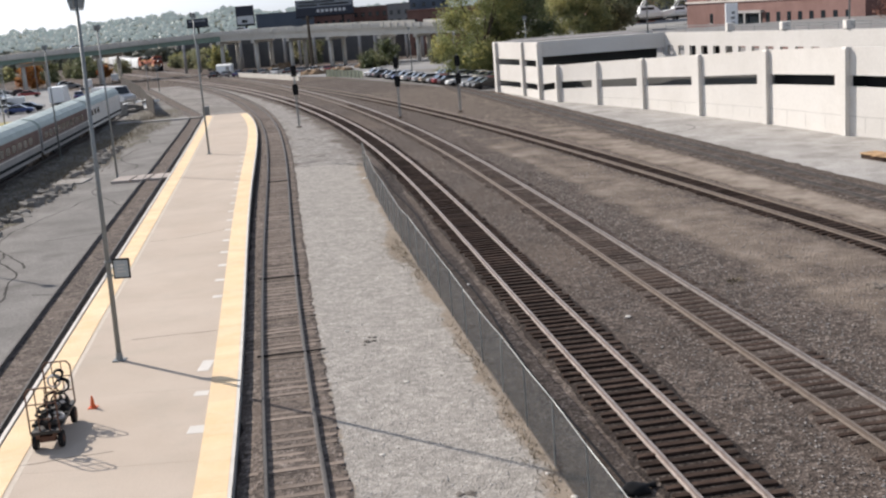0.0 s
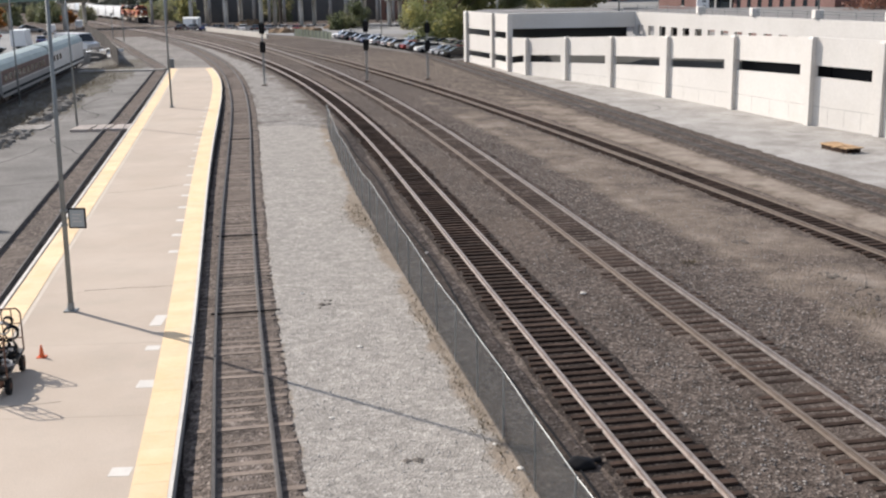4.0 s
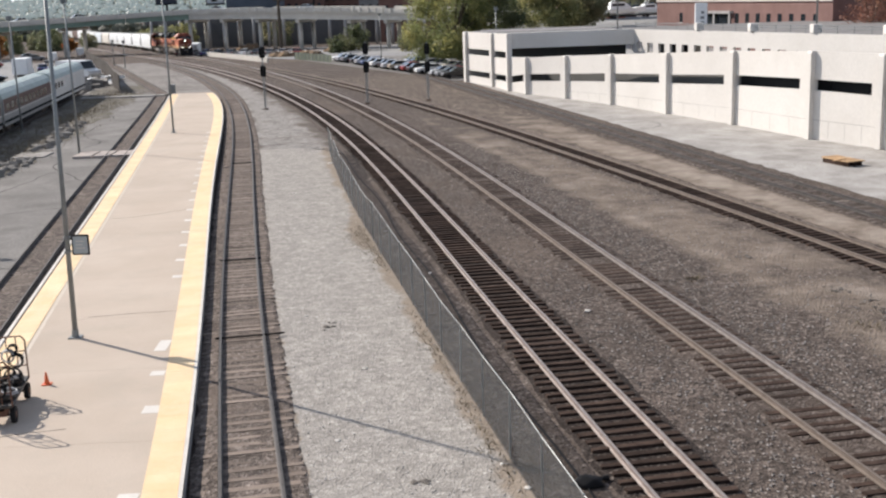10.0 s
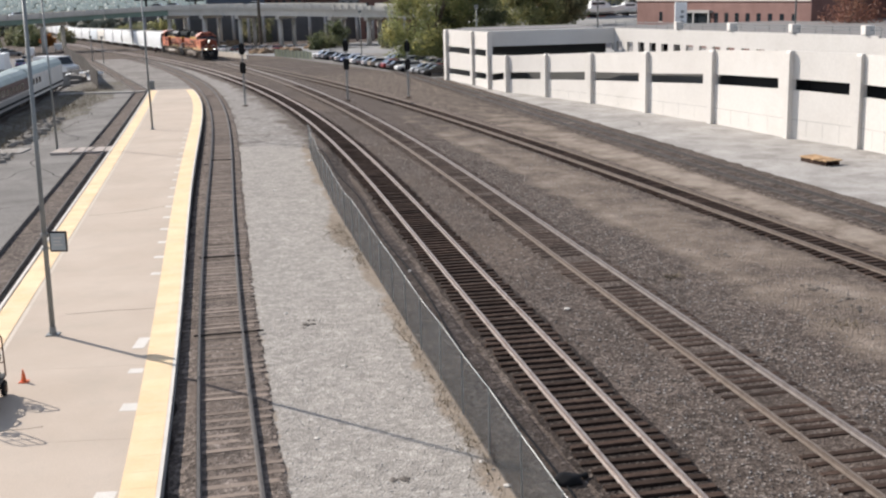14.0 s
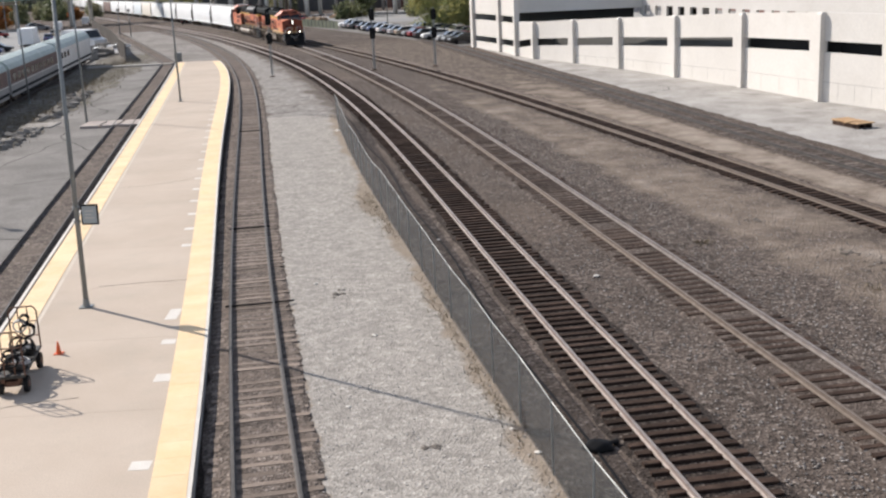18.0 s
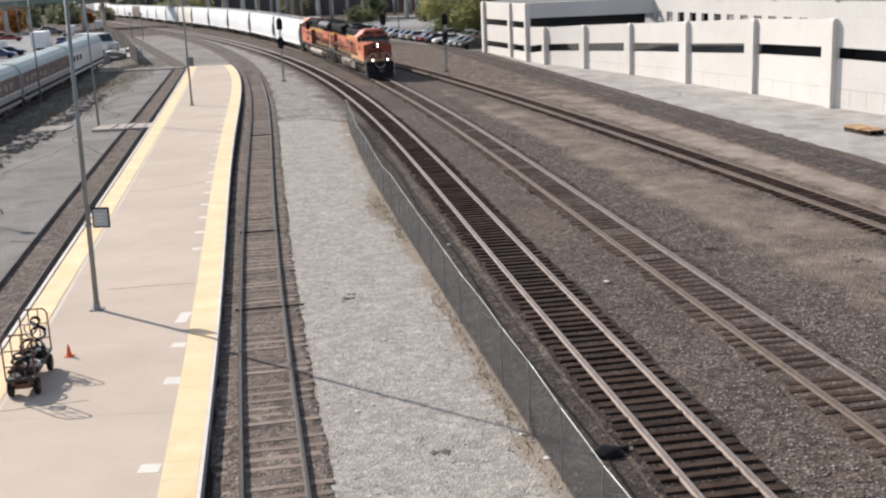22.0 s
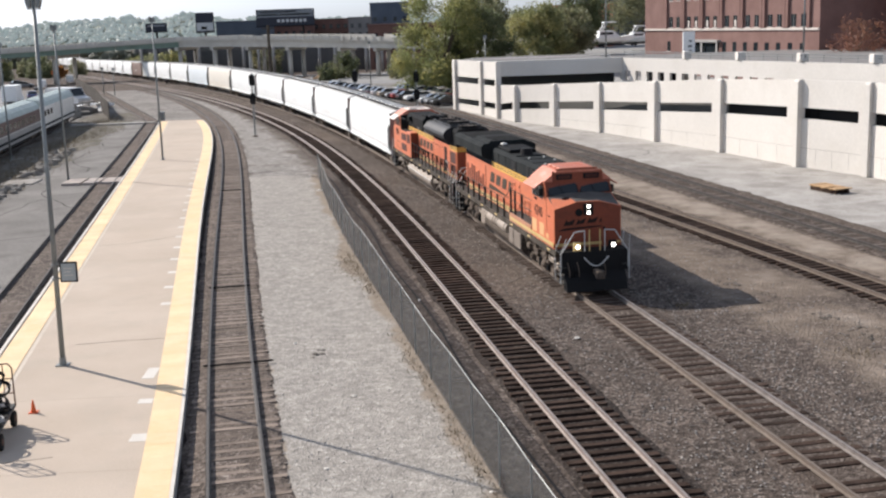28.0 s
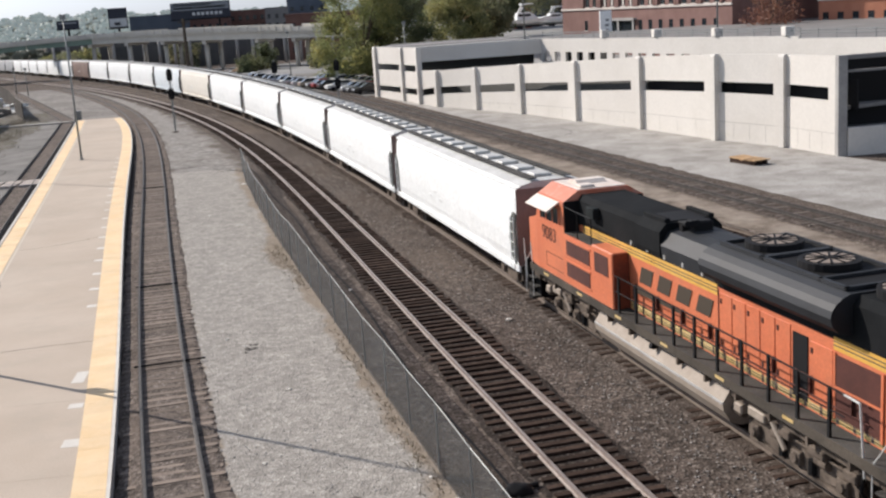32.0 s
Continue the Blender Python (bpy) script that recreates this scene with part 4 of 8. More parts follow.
M_ROOF_MOTTLED = surface("mottled_cab_roof", (0.54, 0.15, 0.08), (0.6, 0.2, 0.12), 0.55, 0, 1.0, 12, (0.62, 0.45, 0.38), 2.2, 0.6, 0.05, own=True)
M_FADED_STRIPE = surface("dusty_yellow_stripe", (0.55, 0.38, 0.14), (0.62, 0.46, 0.2), 0.7, 0, 1.5, 20, (0.35, 0.29, 0.2), 1.5, 0.6, own=True, bump=0)
M_DUST = surface("dusty_walkway", (0.055, 0.053, 0.05), (0.09, 0.086, 0.08), 0.9, 0, 1.0, 15, own=True)


def truck(parent, x, axles, r=0.53, base=1.85, heavy=True):
    """A wheel set: sideframes, springs, wheels and axles."""
    t = part("truck", boxed(x - base * (axles - 1) / 2 - 0.3, -0.55, 0.5, x + base * (axles - 1) / 2 + 0.3, 0.55, 0.85, bevel=0.05), M_TRUCK, parent, "dusty steel truck")
    half = base * (axles - 1) / 2
    for s in (-1, 1):
        out = [(x - half - 0.45, 0.42), (x - half - 0.45, 0.68), (x - half + 0.2, 0.92), (x - 0.5, 0.9), (x, 0.98), (x + 0.5, 0.9), (x + half - 0.2, 0.92), (x + half + 0.45, 0.68), (x + half + 0.45, 0.42),
               (x + half - 0.2, 0.4), (x + 0.35, 0.24), (x - 0.35, 0.24), (x - half + 0.2, 0.4)]
        part("sideframe", prism(bmesh.new(), out, "y", s * 1.02 - 0.1, s * 1.02 + 0.1), M_TRUCK, t)
        for i in range(axles):
            ax = x - half + i * base
            part("axle_box", boxed(ax - 0.2, s * 1.15 - 0.1, 0.38, ax + 0.2, s * 1.15 + 0.1, 0.72, bevel=0.03), M_TRUCK, t)
            part("wheel", tube(tube(bmesh.new(), (ax, s * 0.69, r), (ax, s * 0.82, r), r, n=20), (ax, s * 0.66, r), (ax, s * 0.69, r), r + 0.028, n=20), M_WHEEL, t)
        if heavy:
            for dx in (-0.62, 0.62):
                part("spring", tube(bmesh.new(), (x + dx, s * 1.16, 0.36), (x + dx, s * 1.16, 0.72), 0.12, n=8), M_BLACK, t)
            part("brake_pipe", tube(bmesh.new(), (x - half, s * 1.2, 0.95), (x + half, s * 1.2, 0.95), 0.03, n=6), M_TRUCK, t)
        if heavy:
            for i in range(axles):
                ax = x - half + i * base
                part("bearing_cap", tube(bmesh.new(), (ax, s * 1.25, 0.55), (ax, s * 1.31, 0.55), 0.16, 0.13, 10), M_TRUCK, t, "dusty bearing cap")
                part("brake_cylinder", tube(bmesh.new(), (ax + 0.55, s * 1.18, 0.82), (ax + 1.0, s * 1.18, 0.82), 0.13, n=10), M_TRUCK, t)
            part("lower_brace", boxed(x - half - 0.3, s * 1.14 - 0.04, 0.22, x + half + 0.3, s * 1.14 + 0.04, 0.32), M_TRUCK, t)
    return t


def lettering(text, parent, m, size, mat, label):
    cu = bpy.data.curves.new("lettering", "FONT")
    cu.body, cu.size, cu.extrude, cu.align_x = text, size, 0.004, "CENTER"
    tmp = bpy.data.objects.new("lettering", cu)
    me = bpy.data.meshes.new_from_object(tmp)
    bpy.data.objects.remove(tmp)
    return link_part("lettering", me, mat, parent, label, m)


def step_well(parent, x, s, d):
    """Corner steps with pale grab rails."""
    part("step_back", boxed(min(x, x + d * 0.75), s * 1.2 - 0.02, 0.35, max(x, x + d * 0.75), s * 1.2 + 0.02, 1.5), M_BLACK, parent)
    for z in (0.4, 0.75, 1.1):
        part("step", boxed(min(x, x + d * 0.75), min(s * 1.2, s * 1.5), z, max(x, x + d * 0.75), max(s * 1.2, s * 1.5), z + 0.03), M_DUST, parent)
    for dx in (0.0, 0.78):
        bm = tube(bmesh.new(), (x + d * dx, s * 1.53, 0.45), (x + d * dx, s * 1.53, 1.7), 0.02, n=6)
        tube(bm, (x + d * dx, s * 1.53, 1.7), (x + d * (dx - 0.45), s * 1.4, 2.45), 0.02, n=6)
        part("grab_rail", bm, M_WHITE_PAINT, parent, "pale painted grab rail")


WALK_Z = 1.75


def slab_part(name, pts_a, pts_b, mat, parent, label=""):
    """A solid between two rings of points."""
    bm = bmesh.new()
    a = [bm.verts.new(p) for p in pts_a]
    b = [bm.verts.new(p) for p in pts_b]
    n = len(a)
    bm.faces.new(a)
    bm.faces.new(list(reversed(b)))
    for i in range(n):
        bm.faces.new((a[i], b[i], b[(i + 1) % n], a[(i + 1) % n]))
    bmesh.ops.recalc_face_normals(bm, faces=bm.faces)
    return part(name, bm, mat, parent, label)


def loft_x(name, rings, mat, parent, label="", smooth=False):
    """Cross sections (x, [(y, z), ...]) joined from end to end."""
    bm = bmesh.new()
    rows = [[bm.verts.new((x, y, z)) for y, z in sec] for x, sec in rings]
    n = len(rows[0])
    for a, b in zip(rows, rows[1:]):
        for i in range(n):
            bm.faces.new((a[i], a[(i + 1) % n], b[(i + 1) % n], b[i]))
    bm.faces.new(rows[0])
    bm.faces.new(list(reversed(rows[-1])))
    bmesh.ops.recalc_face_normals(bm, faces=bm.faces)
    return part(name, bm, mat, parent, label, smooth=smooth)


def both(*pts):
    """A cross section from its half outline, foot to top."""
    return [(-y, z) for y, z in pts] + [(y, z) for y, z in reversed(pts)]


def emblem(parent, x0, x1, z, h, s, y=0.957):
    """The owner's mark as plain leaning blocks, with a dark sweep below."""
    mat = plain_cache("mark_dark", (0.075, 0.06, 0.046), 0.6)
    f = 1 if s < 0 else -1
    n, w = 4, (x1 - x0) / 4
    for i in range(n):
        a = x0 + i * w + 0.1 * w
        b = a + 0.66 * w
        k = 0.42 * h * f
        out = [(a, z), (b, z), (b + k, z + h), (a + k, z + h)]
        part("emblem_bar", prism(bmesh.new(), out, "y", s * y + s * 0.002, s * y + s * 0.012), mat, parent, "dark leaning block of the owner's mark")
    lo, hi = (x0 - 0.25, x1 - 0.6) if f > 0 else (x1 + 0.25, x0 + 0.6)
    out = [(lo, z - 0.42), (lo + 0.25 * f, z - 0.12), (lo + (hi - lo) * 0.45, z - 0.2), (hi, z - 0.34), (lo + (hi - lo) * 0.4, z - 0.36)]
    part("emblem_sweep", prism(bmesh.new(), out, "y", s * y + s * 0.002, s * y + s * 0.012), mat, parent, "dark sweep under the owner's mark")


def chassis(t, front, rear, tank, tank_mat):
    """Frame, walkways, tank, wheel sets, couplers and corner steps of a locomotive."""
    part("underframe", boxed(rear + 0.2, -1.3, 1.12, front - 0.2, 1.3, WALK_Z - 0.06, bevel=0.04), M_TRUCK, t)
    for s in (-1, 1):
        part("walkway", boxed(rear, min(s * 0.9, s * 1.55), WALK_Z - 0.06, front - 1.0, max(s * 0.9, s * 1.55), WALK_Z, bevel=0.01), M_DUST, t, "dusty dark walkway")
        part("sill", boxed(rear + 0.1, s * 1.545 - 0.02, 1.5, front - 0.6, s * 1.545 + 0.02, WALK_Z - 0.005), M_SILL, t, "dusty side sill")
        for k in range(13):
            x = rear + 1.5 + k * 1.6
            part("sill_bracket", boxed(x, min(s * 1.3, s * 1.52), 1.25, x + 0.09, max(s * 1.3, s * 1.52), 1.5), M_TRUCK, t)
            if k % 2:
                part("sill_marker", boxed(x + 0.5, s * 1.57 - 0.006, 1.6, x + 0.95, s * 1.57 + 0.006, 1.68), M_FADED_STRIPE, t, "yellow reflector on the sill")
        part("cable_duct", boxed(rear + 1.0, min(s * 1.1, s * 1.34), 1.3, front - 1.5, max(s * 1.1, s * 1.34), 1.46, bevel=0.03), M_BLACK, t)
        for e, d in ((front, -1), (rear, 1)):
            step_well(t, e - d * 0.05, s, d)
    half = [(1.0, 0.3), (1.3, 0.42), (1.5, 0.74), (1.53, 0.96), (1.22, 1.44)]
    loft_x("fuel_tank", [(tank[0], both(*half)), (tank[1], both(*half))], tank_mat, t, "dusty fuel tank")
    for x in (6.9, -6.9):
        truck(t, x, 3)
        for s in (-1, 1):
            for dx, dz, w in ((-2.5, 1.0, 0.5), (-1.3, 1.08, 0.7), (0.1, 1.05, 0.5), (1.2, 1.1, 0.8), (2.3, 0.98, 0.4)):
                part("truck_gear", boxed(x + dx, min(s * 1.0, s * 1.34), dz - 0.16, x + dx + w, max(s * 1.0, s * 1.34), dz + 0.1, bevel=0.04), M_TRUCK if dx < 1 else M_TANK, t, "dusty brake gear")
            part("sand_hose", tube(tube(bmesh.new(), (x - 2.7, s * 1.25, 1.4), (x - 2.5, s * 1.2, 0.7), 0.04, n=6), (x - 2.5, s * 1.2, 0.7), (x - 2.35, s * 0.85, 0.25), 0.04, n=6), M_BLACK, t)
            part("shock_absorber", tube(bmesh.new(), (x + 0.9, s * 1.3, 1.15), (x + 0.35, s * 1.28, 0.6), 0.07, n=8), M_TANK, t)
    for e, d in ((front + 0.1, 1), (rear - 0.1, -1)):
        part("coupler", box(box(bmesh.new(), min(e, e + d * 0.65), -0.12, 0.78, max(e, e + d * 0.65), 0.12, 1.02, bevel=0.03), min(e + d * .5, e + d * .85), -0.2, 0.72, max(e + d * .5, e + d * .85), 0.16, 1.06, bevel=0.04), M_TRUCK, t)
        part("end_plate", boxed(min(e - d * 0.2, e - d * 0.1), -1.5, 0.85, max(e - d * 0.2, e - d * 0.1), 1.5, WALK_Z + 0.02, bevel=0.02), M_BLACK, t, "black end plate")
        part("plow", prism(bmesh.new(), [(e - d * 0.2, 0.16), (e + d * 0.3, 0.1), (e + d * 0.2, 0.5), (e - d * 0.1, 0.86), (e - d * 0.2, 0.86)], "y", -1.35, 1.35), M_BLACK, t)
        for k in range(7):
            y = -1.25 + 0.14 * k + (0.75 if k > 3 else 0)
            bm = bmesh.new()
            pts = [(e + d * (0.02 + 0.13 * math.sin(j / 5 * math.pi)), y + 0.02 * j, 1.35 - 0.13 * j) for j in range(6)]
            for p, q in zip(pts, pts[1:]):
                tube(bm, p, q, 0.028, n=5)
            part("brake_hose", bm, M_BLACK if k % 3 else M_TRUCK, t)
        bm = bmesh.new()
        pts = [(e + d * 0.12, -0.55 + 0.1 * k, 1.55 - 0.4 * math.sin(k / 11 * math.pi)) for k in range(12)]
        for p, q in zip(pts, pts[1:]):
            tube(bm, p, q, 0.028, n=5)
        part("cable_loop", bm, M_WHITE_PAINT, t, "pale hanging jumper cable")
        for s in (-1, 1):
            x = e - d * 0.08
            bm = tube(bmesh.new(), (x, s * 1.5, 1.0), (x, s * 1.5, 1.7), 0.026, n=6)
            tube(bm, (x, s * 1.5, 1.7), (x, s * 0.9, 2.62), 0.026, n=6)
            tube(bm, (x, s * 0.9, 2.62), (x, s * 0.45, 2.66), 0.026, n=6)
            tube(bm, (x, s * 0.45, 2.66), (x, s * 0.45, WALK_Z), 0.026, n=6)
            part("end_rail", bm, M_WHITE_PAINT, t, "pale bent end rail")
        part("centre_rail", tube(tube(bmesh.new(), (e - d * 0.12, -0.22, WALK_Z), (e - d * 0.12, -0.22, 2.7), 0.03, n=6), (e - d * 0.12, 0.25, WALK_Z), (e - d * 0.12, 0.25, 2.7), 0.03, n=6), M_FADED_STRIPE, t, "yellow centre rail")


def hood_stripe(t, x0, x1, z0, z1, mat=None):
    """A yellow band with two thin dark lines, on both sides of the hood."""
    for s in (-1, 1):
        part("hood_stripe", boxed(x0, s * 0.957 - 0.006, z0, x1, s * 0.957 + 0.006, z1), mat or M_STRIPE, t, "yellow hood stripe")
        for u in (0.36, 0.66):
            z = z0 + (z1 - z0) * u
            part("stripe_line", boxed(x0, s * 0.966 - 0.003, z - 0.014, x1, s * 0.966 + 0.003, z + 0.014), M_TRUCK, t)


def foot_grating(t, x0, x1):
    """Yellow barred stripe along the hood's foot."""
    for s in (-1, 1):
        part("foot_stripe", boxed(x0, s * 0.957 - 0.005, WALK_Z + 0.05, x1, s * 0.957 + 0.005, WALK_Z + 0.3), M_FADED_STRIPE, t, "dull yellow stripe along the hood's foot")
        n = int((x1 - x0) / 0.62)
        for k in range(n):
            x = x0 + (k + 0.5) * (x1 - x0) / n
            part("foot_gap", boxed(x, s * 0.965 - 0.004, WALK_Z + 0.04, x + 0.1, s * 0.965 + 0.004, WALK_Z + 0.31), M_TRUCK, t)
        part("foot_line", boxed(x0, s * 0.965 - 0.004, WALK_Z + 0.16, x1, s * 0.965 + 0.004, WALK_Z + 0.18), M_TRUCK, t)


def hood_doors(t, x0, x1, n, z0, z1, skip=()):
    """Doors with hinges and latches along the hood."""
    w = (x1 - x0) / n
    for s in (-1, 1):
        for k in range(n):
            if k in skip:
                continue
            x = x0 + k * w
            d = part("hood_door", boxed(x + 0.03, s * 0.955 - 0.014, z0, x + w - 0.03, s * 0.955 + 0.014, z1, bevel=0.006), M_ORANGE, t)
            for z in (z0 + 0.22, z1 - 0.28):
                part("door_latch", boxed(x + w - 0.16, s * 0.975 - 0.012, z, x + w - 0.08, s * 0.975 + 0.012, z + 0.13), M_SCREEN_RED, d, "dark door latch")


def windscreens(t, quads):
    for quad in quads:
        v = [Vector(p) for p in quad]
        n = (v[1] - v[0]).cross(v[3] - v[0]).normalized()
        if n.x < 0:
            n = -n
        c = sum(v, Vector()) / 4
        w = slab_part("windshield", [p + n * 0.004 for p in v], [p + n * 0.02 for p in v], M_GLASS, t, "dark windshield")
        big = [c + (p - c) * 1.1 for p in v]
        slab_part("gasket", [p - n * 0.01 for p in big], [p + n * 0.008 for p in big], M_BLACK, w)
        a, b = v[0].lerp(v[1], 0.5), v[3].lerp(v[2], 0.35)
        part("wiper", tube(bmesh.new(), a + n * 0.04, a.lerp(b, 0.8) + n * 0.04, 0.014, n=5), M_BLACK, t)


def cab_number(t, text, x, z, size):
    for s in (-1, 1):
        m = Matrix.Translation((x, s * 1.512, z)) @ (Matrix.Rotation(math.pi, 4, "Z") if s > 0 else Matrix.Identity(4)) @ Matrix.Rotation(math.pi / 2, 4, "X")
        lettering(text, t, m, size, plain_cache("number_brown", (0.13, 0.06, 0.045), 0.6), "dark road number")


def lead_locomotive():
    t = thing("locomotive", "orange and dark green freight locomotive with lit headlights leading the train", "locomotive", "locomotives of the train")
    front, rear = 10.5, -10.95
    chassis(t, front, rear, (-4.3, 4.0), M_TRUCK)
    for s in (-1, 1):
        for a, b in ((-3.1, -0.95), (-0.75, 1.5)):
            r = part("air_reservoir", tube(bmesh.new(), (a, s * 1.36, 1.24), (b, s * 1.36, 1.24), 0.28, n=18), M_TANK, t, "dusty tan air reservoir")
            for x in (a + 0.3, b - 0.4):
                part("strap", tube(bmesh.new(), (x, s * 1.36, 1.24), (x + 0.09, s * 1.36, 1.24), 0.292, n=18), M_TRUCK, r)
        for a, b in ((-4.35, -3.45), (1.75, 2.6), (2.7, 4.0)):
            part("equipment_box", boxed(a, min(s * 1.0, s * 1.53), 0.62, b, max(s * 1.0, s * 1.53), 1.42, bevel=0.04), M_TANK if a < 0 else M_BOX, t, "dusty tan equipment box")
    # Hood.
    part("hood_side", prism(bmesh.new(), [(-0.95, WALK_Z), (-0.95, 3.76), (0.95, 3.76), (0.95, WALK_Z)], "x", -10.5, 6.05), M_ORANGE, t, "orange hood side")
    part("hood_top", prism(bmesh.new(), both((0.953, 3.76), (0.953, 4.6), (0.8, 4.74)), "x", -10.4, 2.2), M_HOOD_GREEN, t, "dull dark green hood top")
    part("hood_top", prism(bmesh.new(), both((0.962, 3.76), (0.962, 4.62), (0.82, 4.77)), "x", 2.215, 6.0), M_HOOD_GREEN, t, "dull dark green hood top")
    hood_stripe(t, -3.9, 6.0, 3.7, 4.02)
    foot_grating(t, -10.3, 2.0)
    hood_doors(t, -3.6, 2.0, 6, 2.12, 3.6, (0, 1, 2, 3))
    for s in (-1, 1):
        for k, (z0, z1) in enumerate(((2.2, 3.25), (2.2, 3.0), (2.2, 3.3), (2.2, 3.25), (2.2, 2.95), (2.2, 3.1), (2.2, 2.8), (2.2, 3.05))):
            x = -10.1 + k * 0.56
            part("vent_door", boxed(x, s * 0.962 - 0.014, z0, x + 0.27, s * 0.962 + 0.014, z1), M_SCREEN_RED, t, "dark louvred opening")
            part("vent_frame", boxed(x - 0.04, s * 0.958 - 0.012, z0 - 0.05, x + 0.31, s * 0.958 + 0.012, z1 + 0.05), M_ORANGE, t)
        part("hood_seam", boxed(-5.45, s * 0.96 - 0.008, 2.1, -5.38, s * 0.96 + 0.008, 3.6), M_SCREEN_RED, t)
        for x, w, z0, z1 in ((0.45, 0.85, 4.1, 4.56), (3.2, 0.5, 4.05, 4.6), (4.0, 0.4, 4.32, 4.6)):
            part("hood_vent", boxed(x, s * 0.968 - 0.012, z0, x + w, s * 0.968 + 0.012, z1), M_BLACK, t, "dark side vent")
        for x in (-2.4, -0.9, 2.2):
            part("hood_rib", boxed(x, s * 0.958 - 0.012, 4.03, x + 0.05, s * 0.958 + 0.012, 4.6), M_HOOD_GREEN, t)
    # Radiator housing that overhangs the hood.
    wing = both((0.96, 4.05), (1.5, 4.3), (1.53, 4.8), (1.32, 4.97))
    part("radiator_wing", prism(bmesh.new(), wing, "x", -10.95, -3.95), M_HOOD_GREEN, t, "dark overhanging radiator housing")
    part("radiator_raise", prism(bmesh.new(), both((1.15, 4.95), (0.95, 5.1)), "x", -7.3, -3.98), M_HOOD_GREEN, t)
    part("radiator_screen", boxed(-10.75, -1.2, 4.96, -7.5, 1.2, 4.99), M_SOOT, t, "black radiator screen")
    part("radiator_screen", boxed(-6.3, -0.75, 5.1, -4.5, 0.8, 5.12), M_SOOT, t, "black radiator screen")
    part("exhaust_stack", tube(bmesh.new(), (-0.2, 0, 4.7), (-0.2, 0, 5.05), 0.34, 0.28, 14), M_BLACK, t)
    part("exhaust_box", boxed(-3.4, -0.72, 4.72, -0.9, 0.72, 4.92, bevel=0.06), M_HOOD, t, "black exhaust box")
    part("roof_lamp", boxed(-3.3, -0.6, 4.93, -2.95, -0.3, 5.05, bevel=0.04), M_WALKWAY, t, "pale box on the hood roof")
    for x in (0.7, 2.15, 3.7, 5.0):
        part("roof_seam", boxed(x, -0.78, 4.745, x + 0.04, 0.78, 4.79), M_HOOD, t)
    for x, y in ((1.4, 0.4), (1.9, -0.5), (2.9, 0.5), (4.4, -0.4), (4.8, 0.5), (5.5, 0.1)):
        part("lifting_lug", boxed(x, y, 4.74, x + 0.12, y + 0.08, 4.83), M_WALKWAY, t, "pale lifting lug")
    # Raised walkway behind the cab.
    for s in (-1, 1):
        part("raised_walkway", boxed(2.0, min(s * 0.96, s * 1.55), WALK_Z, 6.0, max(s * 0.96, s * 1.55), 2.2, bevel=0.02), M_FADED_ORANGE, t, "faded orange raised walkway")
        part("tread", boxed(2.02, min(s * 0.97, s * 1.53), 2.2, 5.98, max(s * 0.97, s * 1.53), 2.215), M_DUST, t)
        part("cab_stripe", boxed(2.1, s * 1.552 - 0.006, 1.86, 9.6, s * 1.552 + 0.006, 2.02), M_FADED_STRIPE, t, "dull yellow stripe along the cab's foot")
        for k in range(9):
            x = -10.4 + k * 1.4
            part("stanchion", boxed(x - 0.06, s * 1.5 - 0.04, 1.5, x + 0.06, s * 1.5 + 0.04, 2.72), M_BLACK, t, "black stanchion")
        for x in (2.2, 3.0, 4.3):
            part("stanchion", boxed(x - 0.06, s * 1.5 - 0.04, 2.2, x + 0.06, s * 1.5 + 0.04, 3.4), M_BLACK, t, "black stanchion")
        for z in (2.7, 2.25):
            part("handrail", tube(bmesh.new(), (-10.4, s * 1.5, z), (0.8, s * 1.5, z), 0.02, n=6), M_TRUCK, t)
        for z in (3.35, 2.85):
            part("handrail", tube(bmesh.new(), (2.2, s * 1.5, z), (5.95, s * 1.5, z), 0.02, n=6), M_TRUCK, t)
        part("handrail", tube(bmesh.new(), (0.8, s * 1.5, 2.7), (2.2, s * 1.5, 3.35), 0.02, n=6), M_TRUCK, t)
        emblem(t, -4.5, 0.75, 2.85, 0.56, s)
    # Cab: side outline runs into the nose.
    side = [(6.0, WALK_Z), (6.0, 4.5), (8.15, 4.5), (8.45, 3.86), (8.45, WALK_Z)]
    part("cab", prism(bmesh.new(), side, "y", -1.5, 1.5), M_ORANGE, t, "orange cab")
    roof = both((1.52, 4.42), (1.52, 4.52), (0.95, 4.95))
    part("cab_roof", prism(bmesh.new(), roof, "x", 5.98, 8.2), M_ROOF_MOTTLED, t, "pale-mottled orange chamfered cab roof")
    nose_back = [(-1.5, WALK_Z), (-1.5, 3.86), (-0.6, 3.98), (0.6, 3.98), (1.5, 3.86), (1.5, WALK_Z)]
    nose_front = [(-1.5, WALK_Z), (-1.5, 3.48), (-0.5, 3.76), (0.5, 3.76), (1.5, 3.48), (1.5, WALK_Z)]
    slab_part("nose", [(8.43, y, z) for y, z in nose_back], [(9.6, y, z) for y, z in nose_front], M_ORANGE, t, "orange nose")
    face = [(y * 0.985, z - 0.015) for y, z in nose_front]
    slab_part("nose_face", [(9.595, y, z) for y, z in face], [(9.612, y, z) for y, z in face], M_NOSE, t, "grimy orange nose front, shade in its colour")
    for ia in (1, 2, 3):
        q = [nose_back[ia], nose_back[ia + 1], nose_front[ia + 1], nose_front[ia]]
        lo = [(8.47 if j < 2 else 9.56, y * 0.97, z + 0.004) for j, (y, z) in enumerate(q)]
